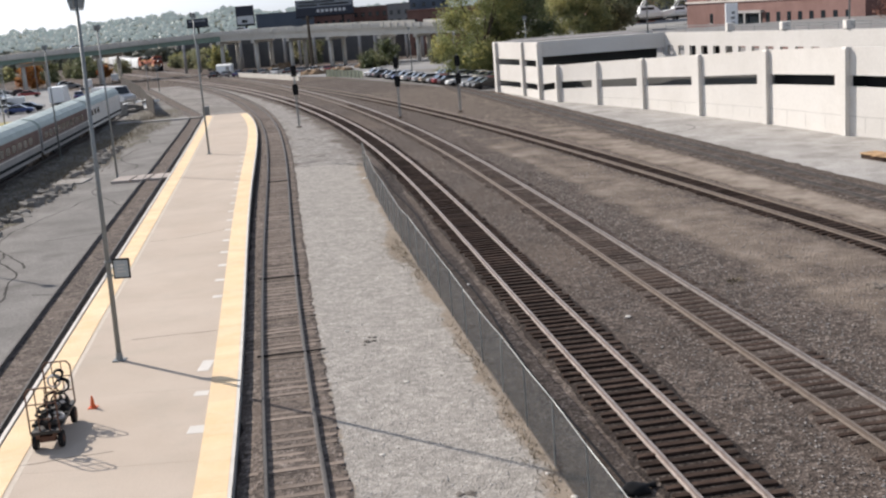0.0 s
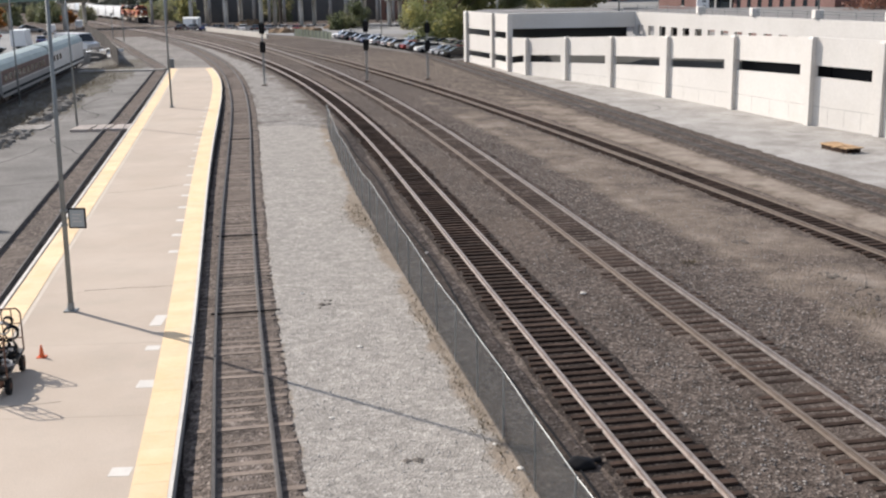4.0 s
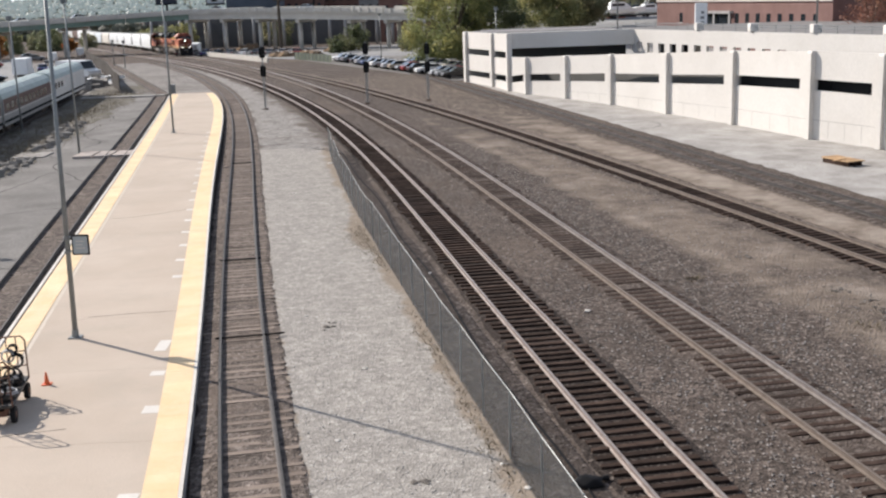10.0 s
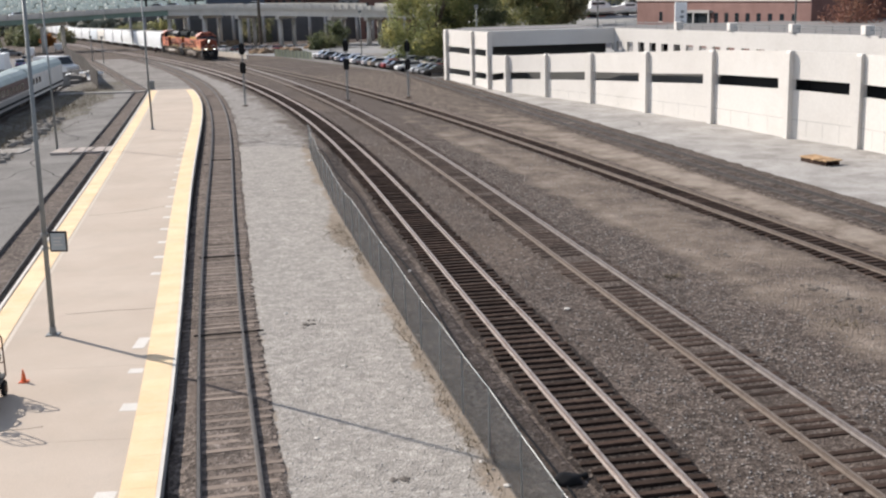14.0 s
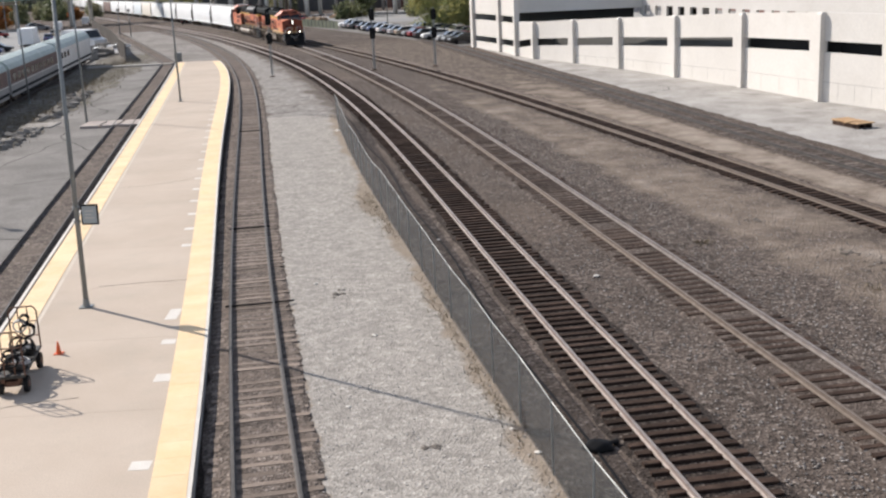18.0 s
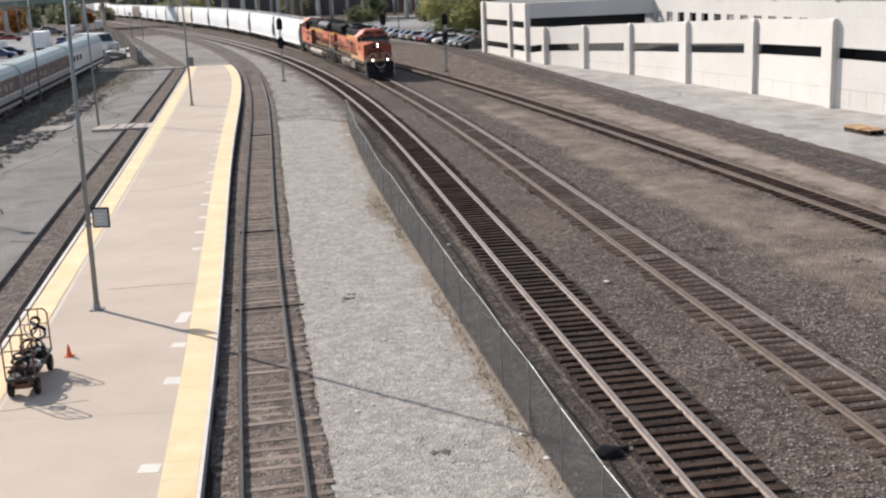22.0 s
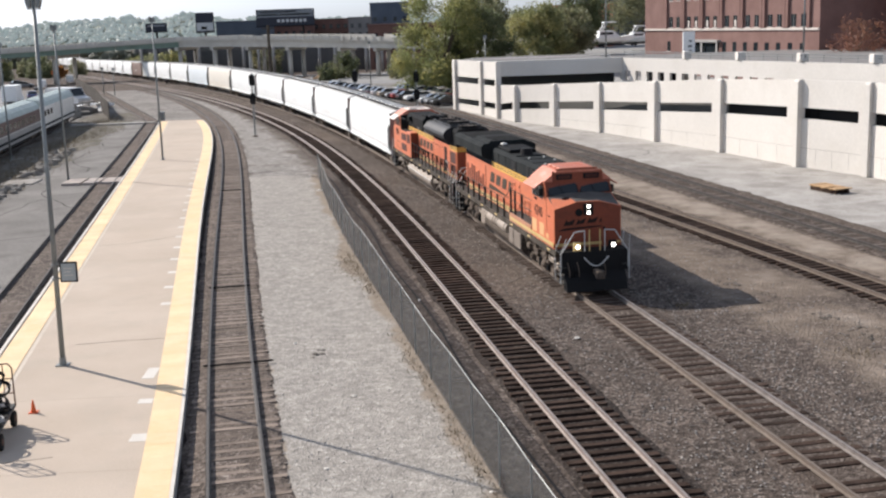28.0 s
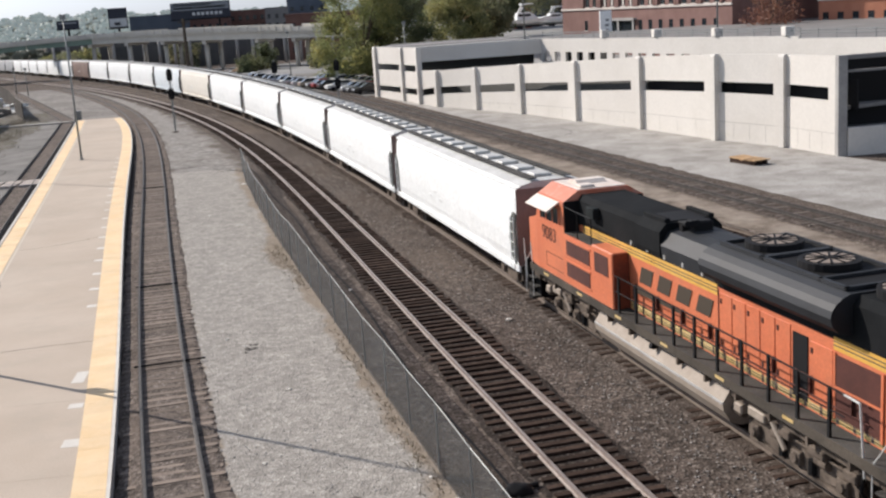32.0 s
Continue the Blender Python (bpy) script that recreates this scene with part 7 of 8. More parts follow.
    for x, y, w, l, h in ((0.1, -0.7, 0.22, 0.3, 0.2), (-0.12, 0.1, 0.2, 0.35, 0.18), (0.1, 0.7, 0.24, 0.25, 0.22)):
        part("gear_bag", boxed(x - w, y - l, 0.6, x + w, y + l, 0.6 + h, bevel=0.06), M_CART, t, "dark bag of gear")
    c = thing("traffic_cone", "small orange traffic cone on the platform", "traffic cone", m=Matrix.Translation((-11.28, 33.66, PZ)))
    part("base", boxed(-0.14, -0.14, 0, 0.14, 0.14, 0.03, bevel=0.01), M_CONE, c)
    part("cone", tube(bmesh.new(), (0, 0, 0.03), (0, 0, 0.4), 0.085, 0.02, 14), M_CONE, c)
    part("collar", tube(bmesh.new(), (0, 0, 0.22), (0, 0, 0.27), 0.06, 0.05, 14), M_CONE, c)


def build_pallet():
    wood = surface("raw_pallet_wood", (0.42, 0.26, 0.13), (0.5, 0.33, 0.18), 0.8, 0, 3, 20, (0.35, 0.2, 0.1), 2, 0.4, spread=0.2)
    t = thing("timber_skid", "low orange-brown timber skid with uneven boards on the apron", "pallet", m=Matrix.Translation((28.6, 72.0, GROUND + 0.03)) @ Matrix.Rotation(0.29, 4, "Z"))
    for x in (-0.45, 0.0, 0.45):
        part("bearer", boxed(x - 0.08, -1.3, 0, x + 0.08, 1.3, 0.3, bevel=0.01), M_TIE, t)
    rnd = random.Random(8)
    for k in range(8):
        y = -1.35 + k * 0.335
        part("deck_board", boxed(-0.6 - rnd.uniform(0, 0.12), y, 0.3, 0.6 + rnd.uniform(0, 0.12), y + 0.3, 0.36 + rnd.uniform(0, 0.03), bevel=0.006), wood, t)
    part("loose_board", boxed(-1.3, -0.35, 0.37, 0.1, -0.2, 0.41, bevel=0.005), wood, t, m=Matrix.Rotation(0.3, 4, "Z"))


# ---- overpass ----
DECK = [(-170, 215, 6.2, 4.0), (-118, 268, 7.5, 5.2), (-93.4, 285, 8.24, 5.95), (-81.7, 292, 8.55, 6.1), (-69.5, 299, 9.0, 6.7), (-53.6, 300, 9.5, 6.95), (-40, 295, 9.43, 6.75), (-24.8, 285, 9.2, 6.35), (-10.5, 275, 8.75, 5.96), (1.5, 262, 8.26, 5.74), (16, 246, 7.7, 5.2), (34, 228, 7.2, 4.8)]
# Gloom under the overpass is put into this wall colour.
M_GLOOM = surface("overpass_gloom_wall", (0.1, 0.1, 0.1), (0.14, 0.138, 0.135), 0.95, 0, 0.15, 4, (0.11, 0.1, 0.09), 0.3, 0.5)
M_STONE = surface("pale_stone", (0.55, 0.5, 0.46), (0.62, 0.57, 0.52), 0.85, 0, 0.5, 12)
M_GIRDER = surface("green_girder", (0.17, 0.25, 0.2), (0.22, 0.3, 0.245), 0.6, 0.1, 0.3, 5, (0.2, 0.16, 0.12), 0.5, 0.4)
M_CONC = surface("overpass_concrete", (0.56, 0.53, 0.475), (0.63, 0.6, 0.54), 0.9, 0, 0.2, 5, (0.42, 0.4, 0.36), 0.3, 0.5)


def build_overpass():
    o = thing("overpass", "long highway overpass of green girders and pale concrete on piers", "overpass")
    for i in range(len(DECK) - 1):
        a, b = DECK[i], DECK[i + 1]
        d = Vector((b[0] - a[0], b[1] - a[1])).normalized()
        n = Vector((-d.y, d.x))
        green = b[0] < -50
        def slab(name, off0, off1, za0, za1, mat, label=""):
            bm = bmesh.new()
            vs = []
            for p in (a, b):
                for off in (off0, off1):
                    for z in (za0, za1):
                        vs.append(bm.verts.new((p[0] + n.x * off, p[1] + n.y * off, p[2] + z if z > -2 else p[3])))
            for f in ((0, 1, 3, 2), (4, 6, 7, 5), (0, 4, 5, 1), (2, 3, 7, 6), (1, 5, 7, 3), (0, 2, 6, 4)):
                bm.faces.new([vs[k] for k in f])
            bmesh.ops.recalc_face_normals(bm, faces=bm.faces)
            return part(name, bm, mat, o, label)
        slab("deck", -0.4, 14.0, -1.2, -0.85, M_CONC)
        slab("parapet", -0.5, -0.2, -0.85, 0.0, M_CONC, "pale concrete parapet")
        slab("parapet", 13.7, 14.0, -0.85, 0.0, M_CONC, "pale concrete parapet")
        run = math.hypot(b[0] - a[0], b[1] - a[1])
        for k in range(int(run / 2.6)):
            u = (k + 0.5) * 2.6 / run
            q = [a[j] + (b[j] - a[j]) * u for j in range(3)]
            part("parapet_post", boxed(q[0] - 0.15 - n.x * 0.55, q[1] - 0.15 - n.y * 0.55, q[2] - 0.9, q[0] + 0.15 - n.x * 0.55, q[1] + 0.15 - n.y * 0.55, q[2] + 0.12), M_CONC, o)
        for off in (0.2, 4.5, 9.0, 13.2):
            slab("girder", off, off + 0.4, -9.0, -1.2, M_GIRDER if green else M_CONC, "green steel girder" if green else "")
    for x, y, top in ((-53.7, 301, 6.9), (-44.2, 298, 6.8), (-34.7, 293.5, 6.6), (-23.9, 286, 6.3), (-10.8, 277, 5.9), (-2.0, 268, 5.8), (10, 255, 5.4), (-100, 283, 5.6), (-84, 293, 6.0), (-128, 262, 4.9)):
        for k in range(2):
            yy = y + 1.2 + k * 9.5
            g = GROUND + grade(yy)
            part("pier", tube(bmesh.new(), (x + k * 2.5, yy, g - 0.5), (x + k * 2.5, yy, top - 0.9), 0.52, n=14), M_CONC, o, smooth=True)
        d = Vector((2.5, 9.5)).normalized()
        bm = boxed(-0.5, -2.2, top - 0.8, 0.5, 11.5, top + 0.02, bevel=0.08)
        part("pier_cap", bm, M_CONC, o, m=Matrix.Translation((x, y + 1.2, 0)) @ Matrix.Rotation(-math.atan2(2.5, 9.5), 4, "Z"))


# Traffic on the overpass.
DECK_S = [0.0]
for p_, q_ in zip(DECK, DECK[1:]):
    DECK_S.append(DECK_S[-1] + math.hypot(q_[0] - p_[0], q_[1] - p_[1]))


def on_deck(s, off, back):
    """A car's pose at a length along the overpass, set back from its near parapet."""
    def at(k):
        return Vector([float(np.interp(k, DECK_S, [p[i] for p in DECK])) for i in range(3)])
    a, b = at(s - 6), at(s + 6)
    d = (b - a).normalized()
    n = Vector((-d.y, d.x, 0))
    m = (-d if back else d).to_track_quat("X", "Z").to_matrix().to_4x4()
    return Matrix.Translation(at(s) + n * off + Vector((0, 0, -0.85))) @ m


TRAFFIC = []


def build_traffic():
    white, silver = motor_car("white"), motor_car("silver")
    for car in (white, silver):
        tagged(car, "pale car driving along the overpass", "car", "cars on the overpass")
    TRAFFIC.append((white, 8.0, 7.4, 3.0))
    TRAFFIC.append((silver, 250.0, -7.4, 9.5))
    for src, start, speed, off in ((white, 112.0, 4.3, 3.0), (white, 150.0, -4.2, 9.5), (silver, 66.0, 5.6, 6.2)):
        TRAFFIC.append((copy_thing(src, Matrix.Identity(4)), start, speed, off))


# Trees, sheds and walls beyond and under the overpass.
def build_beyond():
    rnd = random.Random(31)
    src = {}
    for k, (leaf, lab) in enumerate(((L_GREEN, "green tree in the row beyond the overpass"), (L_GREY, "dull green tree in the row beyond the overpass"), (L_ORANGE, "orange autumn tree in the row beyond the overpass"), (L_GOLD, "turning tree in the row beyond the overpass"))):
        src[k] = tree(lab, -190 + k * 9, 400 + k * 3, GROUND - 3.0, 8.5, 4.6, leaf, 2600, 0.36, 70 + k, 0.03, "trees beyond the overpass")
    for i in range(34):
        x = -235 + i * 6.3 + rnd.uniform(-2, 2)
        y = 402 + rnd.uniform(-18, 22) if i % 2 or x < -44 else 345 - max(0, x + 120) * 0.1 + rnd.uniform(-9, 9)
        if -150 < x < -44:
            y = 372 + rnd.uniform(0, 55)
            x = T3.x(y) + (rnd.uniform(9, 40) if i % 2 else -rnd.uniform(14, 90))
        sc = rnd.uniform(0.5, 0.8) if x < -40 else rnd.uniform(0.7, 1.15)
        copy_thing(src[rnd.choice((0, 1, 1, 1, 1, 3)) if x < -140 or x > -60 else 1], Matrix.Translation((x, y, GROUND + grade(y) - 0.2)) @ Matrix.Rotation(rnd.uniform(0, 6), 4, "Z") @ Matrix.Scale(sc, 4))
    for i in range(30):
        y = 345 + 4.2 * i + rnd.uniform(-3, 3)
        x = T3.x(y) + (rnd.uniform(8, 34) if i % 3 else -rnd.uniform(9, 46))
        copy_thing(src[rnd.choice((0, 1, 1, 1, 3))], Matrix.Translation((x, y, GROUND + grade(y) - 0.2)) @ Matrix.Rotation(rnd.uniform(0, 6), 4, "Z") @ Matrix.Scale(rnd.uniform(0.55, 0.9), 4))
    w = thing("retaining_wall", "low pale concrete wall under the overpass", "wall", kind="structure")
    for k in range(12):
        a = Vector((-46.0, 268.0)).lerp(Vector((-25.0, 219.0)), k / 12)
        c = Vector((-46.0, 268.0)).lerp(Vector((-25.0, 219.0)), (k + 0.985) / 12)
        part("wall_panel", wall_quad(bmesh.new(), a, c, -1.6, GROUND + grade(a.y) + 0.95, -1.6, GROUND + grade(c.y) + 0.95, 0.3), M_CONC, w)
    b = thing("equipment_hut", "small white equipment hut beside the overpass piers", "hut", m=Matrix.Translation((-51.4, 290, GROUND + grade(290))) @ Matrix.Rotation(-0.15, 4, "Z"))
    part("walls", boxed(-1.9, -1.2, 0, 1.9, 1.2, 2.3, bevel=0.04), M_HOPPER, b)
    part("roof", prism(bmesh.new(), [(-1.35, 2.3), (0, 2.65), (1.35, 2.3)], "x", -2.05, 2.05), M_HOPPER, b)
    part("plinth", boxed(-2.0, -1.3, -0.3, 2.0, 1.3, 0.0), M_PILLAR, b)
    part("door", boxed(0.6, -1.23, 0.1, 1.5, -1.2, 2.0), M_PILLAR, b, "grey door")
    p = thing("utility_pole", "dark wooden utility pole before the overpass", "utility pole", m=Matrix.Translation((-26.5, 262, GROUND + grade(262))))
    part("shaft", tube(bmesh.new(), (0, 0, -0.5), (0, 0, 12.5), 0.42, 0.32, 10), M_BARK, p)
    part("crossarm", boxed(-1.3, -0.1, 11.6, 1.3, 0.1, 11.85), M_BARK, p)
    f = thing("site_fence", "dull green board fence beside the car park", "fence")
    paint = surface("faded_green_boards", (0.13, 0.15, 0.115), (0.18, 0.2, 0.155), 0.9, 0, 0.5, 8, (0.16, 0.14, 0.11), 0.8, 0.5, spread=0.1)
    x0, y0, x1, y1 = -20.4, 227.5, -12.2, 210.5
    for k in range(10):
        u, v = k / 10, (k + 0.97) / 10
        a, c = Vector((x0 + (x1 - x0) * u, y0 + (y1 - y0) * u)), Vector((x0 + (x1 - x0) * v, y0 + (y1 - y0) * v))
        h = GROUND + grade(a.y) + rnd.uniform(1.35, 1.45)
        part("fence_panel", wall_quad(bmesh.new(), a, c, GROUND - 0.4, h, GROUND - 0.4, h, 0.06), paint, f)
        part("post", boxed(a.x - 0.07, a.y - 0.07, GROUND - 0.4, a.x + 0.07, a.y + 0.07, h + 0.08), M_POLE, f)
    # Columns of a second viaduct in the overpass's shade, and heaps stored below it.
    v = thing("rear_viaduct", "grey columns and dark girder of a second viaduct in the shade", "viaduct")
    for k in range(24):
        x, y = -70 + k * 4.3, 332 - k * 1.3
        part("column", tube(bmesh.new(), (x, y, GROUND + grade(y) - 0.5), (x, y, 6.2), 0.42, n=10), M_PILLAR, v, smooth=True)
    d = Vector((4.3, -1.3)).normalized()
    part("girder", wall_quad(bmesh.new(), (-72, 333), (36, 300), 5.2, 6.6, 5.2, 6.6, 1.0), M_GLOOM, v, "dark girder")
    heap_mat = surface("stored_earth", (0.2, 0.14, 0.09), (0.32, 0.23, 0.15), 0.95, 0, 0.6, 6, (0.12, 0.1, 0.085), 0.8, 0.6, 0.4)
    for x, y, r, h in ((-24.0, 243, 3.2, 1.1), (-19.0, 250, 2.6, 0.9), (-13.5, 262, 3.0, 1.3), (-38.0, 300, 3.5, 1.5)):
        e = thing("earth_heap", "heap of tan earth and scrap stored beside the overpass", "heap", "stored heaps", m=Matrix.Translation((x, y, GROUND + grade(y))))
        bm = bmesh.new()
        bmesh.ops.create_icosphere(bm, subdivisions=3, radius=1.0)
        for q in bm.verts:
            n_ = 1 + 0.25 * math.sin(q.co.x * 7 + x) * math.cos(q.co.y * 6 + y)
            q.co = Vector((q.co.x * r * n_, q.co.y * r * 0.8 * n_, max(q.co.z, -0.1) * h * n_))
        part("mound", bm, heap_mat, e)
        for k in range(3):
            a = rnd.uniform(0, 6)
            part("plank", boxed(-1.2, -0.12, 0, 1.2, 0.12, 0.14), M_STONE if k % 2 else M_TIE_OLD, e, m=Matrix.Translation((math.cos(a) * r * 0.5, math.sin(a) * r * 0.4, h * 0.8)) @ Euler((0.2, rnd.uniform(-0.4, 0.4), a)).to_matrix().to_4x4())


# ---- buildings and billboards beyond ----
M_BRICK = surface("mauve_brick", (0.2, 0.122, 0.108), (0.25, 0.157, 0.14), 0.9, 0, 0.4, 30, (0.25, 0.15, 0.13), 0.3, 0.4, 0.2)
M_BRICK_RED = surface("orange_brick", (0.4, 0.17, 0.11), (0.47, 0.215, 0.14), 0.9, 0, 0.4, 30, (0.3, 0.14, 0.1), 0.3, 0.4, 0.2)
M_BRICK_DARK = surface("dark_brick", (0.15, 0.085, 0.072), (0.2, 0.115, 0.095), 0.9, 0, 0.2, 10)
M_BLUE_DARK = surface("dark_blue_cladding", (0.07, 0.09, 0.12), (0.095, 0.12, 0.155), 0.7, 0, 0.2, 6)


def block(name, label, x, y, z, w, d, h, turn, mat, rows, cols, win=(1.0, 1.5), first=1.5, storey=3.4, cat="building", pairs=False, band=None):
    """A building: walls, parapet, and windows set in frames with sills."""
    t = thing(name, label, cat, m=Matrix.Translation((x, y, z)) @ Matrix.Rotation(turn, 4, "Z"))
    part("wall", boxed(-w / 2, 0, -4.5 if z > 2 else -1.0, w / 2, d, h), mat, t)
    part("parapet", boxed(-w / 2 - 0.15, -0.15, h, w / 2 + 0.15, d + 0.15, h + 0.5, bevel=0.05), M_STONE if band else mat, t)
    if band:
        part("string_course", boxed(-w / 2 - 0.1, -0.22, band, w / 2 + 0.1, 0, band + 0.35, bevel=0.04), M_STONE, t, "pale stone band")
    for r in range(rows):
        for c in range(cols):
            cx = -w / 2 + (c + 0.5) * w / cols
            if pairs:
                cx += 0.12 * w / cols * (1 if c % 2 == 0 else -1)
            z0 = first + r * storey
            wn_ = part("window", boxed(cx - win[0] / 2, -0.02, z0, cx + win[0] / 2, 0.02, z0 + win[1]), M_GLASS, t)
            part("sill", boxed(cx - win[0] / 2 - 0.1, -0.12, z0 - 0.12, cx + win[0] / 2 + 0.1, 0.0, z0), M_STONE if band else mat, wn_)
            part("sash", boxed(cx - win[0] / 2, -0.04, z0 + win[1] * 0.48, cx + win[0] / 2, -0.02, z0 + win[1] * 0.54), M_POLE, wn_)
    return t


def billboard(label, x, y, z, w, h, leg, face, bars, turn=0.0):
    t = thing("billboard", label, "billboard", "billboards beyond the overpass", m=Matrix.Translation((x, y, z)) @ Matrix.Rotation(turn, 4, "Z"))
    part("panel", boxed(-w / 2, -0.2, 0, w / 2, 0.2, h, bevel=0.05), face, t)
    part("frame", boxed(-w / 2 - 0.2, -0.1, -0.3, w / 2 + 0.2, 0.3, 0.0), M_BLACK, t)
    part("catwalk", boxed(-w / 2, -1.0, -0.5, w / 2, -0.2, -0.4), M_BLACK, t)
    for k in (-0.3, 0.3) if w > 9 else (0,):
        part("leg", tube(bmesh.new(), (k * w, 0.3, -leg), (k * w, 0.3, 0.2), 0.4, n=10), M_BLACK, t)
    for x0, z0, bw, bh, mat in bars:
        part("poster_bar", boxed(-w / 2 + x0 * w, -0.23, z0 * h, -w / 2 + (x0 + bw) * w, -0.2, (z0 + bh) * h), mat, t, "plain bar of poster lettering")


def build_far():
    dk = plain_cache("poster_dark", (0.05, 0.055, 0.07), 0.6)
    lt = plain_cache("poster_light", (0.6, 0.62, 0.62), 0.6)
    gr = plain_cache("poster_grey", (0.25, 0.27, 0.29), 0.6)
    billboard("tall billboard with a dark poster above a white one", -65.0, 420, 10.3, 6.6, 6.8, 15, dk, [(0.05, 0.05, 0.9, 0.42, lt), (0.3, 0.12, 0.3, 0.15, dk)])
    billboard("wide dark billboard with rows of pale lettering", -36.0, 420, 11.6, 21, 5.8, 16, dk, [(0.02, 0.52, 0.96, 0.42, gr), (0.06, 0.8, 0.62, 0.08, lt), (0.04, 0.62, 0.34, 0.09, lt), (0.42, 0.62, 0.5, 0.09, lt)] + [(0.36 + 0.075 * k, 0.2, 0.05, 0.18, lt) for k in range(7)])
    billboard("small dark billboard on a single pole", -80.5, 410, 11.0, 7.5, 2.8, 15, dk, [(0.1, 0.6, 0.8, 0.2, gr)])
    block("warehouse", "dark red brick warehouse beyond the overpass", -24, 480, -4, 36, 30, 17.3, 0, M_BRICK_DARK, 3, 12, (1.4, 1.8), 6.5, 3.6)
    block("warehouse", "dark blue clad building beyond the overpass", 2, 470, -4, 16, 30, 23, 0, M_BLUE_DARK, 2, 4, (1.4, 1.6), 12, 4)
    block("warehouse", "low dark blue shed beyond the overpass", -54, 440, -4, 20, 20, 17.4, 0, M_BLUE_DARK, 1, 5, (1.2, 1.2), 11, 3)
    block("warehouse", "dark brown brick block beyond the overpass", -38, 462, -4, 18, 20, 17.8, 0, M_BRICK_DARK, 2, 6, (1.3, 1.6), 8.0, 3.6)
    block("warehouse", "grey block beyond the overpass", -10, 455, -4, 9, 12, 17.5, 0, M_SHADE, 3, 3, (1.2, 1.6), 7, 3.4)
    block("warehouse", "dark shed with the overpass's shade in its wall colour", -30, 340, -2.0, 70, 20, 8.0, 0.05, M_GLOOM, 0, 20, (1.3, 1.5), 2.2, 3.4)
    block("warehouse", "dark brick warehouse behind the trees", 20, 330, -2.0, 50, 20, 12.6, -0.05, M_BRICK_DARK, 3, 12, (1.3, 1.5), 2.2, 3.4)
    block("house", "tan house on the rise", 52, 300, 5.2, 16, 10, 8.8, 0.1, M_BRICK_RED, 2, 5, (1.1, 1.6), 1.5, 3.6, "house")
    block("apartment_block", "dark apartment block on the rise", 72, 330, 5.2, 30, 14, 17, 0.0, M_BLUE_DARK, 4, 10, (1.4, 1.7), 1.6, 3.6)
    # Brick office building behind the garage.
    t = block("brick_building", "mauve brick office building with a pale stone band and paired windows", 52.25, 177.0, 4.3, 47.9, 38, 19, -1.285, M_BRICK, 0, 1, band=4.3)
    def bay(x0, x1, z0, z1, out, name, mat, parent, label=""):
        return part(name, boxed(x0 - 23.95, -out, z0, x1 - 23.95, -out + 0.05, z1), mat, parent, label)
    for r in range(3):
        for c in range(7):
            mid = 9.94 + 5.56 * c
            z = 4.8 + 4.4 * r
            if r == 0:
                for e in (mid - 2.75, mid + 2.1):
                    part("pilaster", boxed(e - 23.95, -0.32, 4.66, e + 0.62 - 23.95, 0.0, 18.6, bevel=0.02), M_BRICK, t)
            for dx in (-1.12, 1.12):
                w_ = bay(mid + dx - 0.55, mid + dx + 0.55, z, z + 1.75, 0.03, "window", M_GLASS, t)
                bay(mid + dx - 0.62, mid + dx + 0.62, z - 0.12, z, 0.1, "sill", M_STONE, w_)
                bay(mid + dx - 0.03, mid + dx + 0.03, z, z + 1.75, 0.05, "mullion", M_POLE, w_)
                if r == 0 and c in (1, 2, 3) and dx > -2 + c * 0.4:
                    bay(mid + dx - 0.2, mid + dx + 0.25, z + 0.1, z + 1.1, 0.06, "blind", M_STONE, w_)
    for x in [8.14] + [24.84 + 2.765 * k for k in range(8)]:
        w_ = bay(x - 0.5, x + 0.5, 0.95, 2.55, 0.03, "window", M_GLASS, t)
        bay(x - 0.58, x + 0.58, 0.83, 0.95, 0.1, "sill", M_STONE, w_)
    for x in (14.6, 18.9, 23.3):
        bay(x, x + 0.45, 0.0, 2.5, 0.6, "entrance_post", M_PILLAR, t)
    part("entrance_lintel", boxed(14.5 - 23.95, -0.7, 2.5, 23.8 - 23.95, 0.0, 2.9), M_PILLAR, t, "dark entrance lintel")
    part("entrance_glass", boxed(15.1 - 23.95, -0.15, 0.1, 23.2 - 23.95, -0.02, 2.5), M_GLASS, t)
    s = thing("sign_slab", "tall white sign slab with dark marks before the brick building", "sign", m=Matrix.Translation((42.6, 160, 4.3)))
    part("slab", boxed(-0.85, -0.2, -3.2, 0.85, 0.2, 4.6, bevel=0.05), M_HOPPER, s)
    for k in range(4):
        part("sign_mark", boxed(-0.15 + 0.1 * (k % 2), -0.22, 1.0 + k * 0.7, 0.4, -0.2, 1.35 + k * 0.7), M_POLE, s, "plain bar of the sign's writing")
    block("brick_building", "sunlit orange brick building beside the office block", 74.2, 140.0, 3.8, 20, 14, 20, -1.02, M_BRICK_RED, 4, 9, (0.9, 1.9), 1.2, 3.9, "building", False, 4.6)
    # The rise on which street and buildings stand.
    raw("rise", [(20, 206, -0.3), (24, 212, 5.2), (36, 168, -0.3), (38, 172, 1.2), (140, 120, -0.3), (140, 124, 1.2), (400, 124, 1.2), (400, 420, 5.2), (24, 420, 5.2), (18, 420, -2.0), (400, 120, -0.3)],
        [(0, 2, 3, 1), (2, 4, 5, 3), (4, 10, 6, 5), (1, 3, 5, 6, 7, 8), (0, 1, 8, 9)], M_LOT, None)
    tagged(bpy.data.objects["rise"], "raised street level behind the garage", "ground", kind="structure")
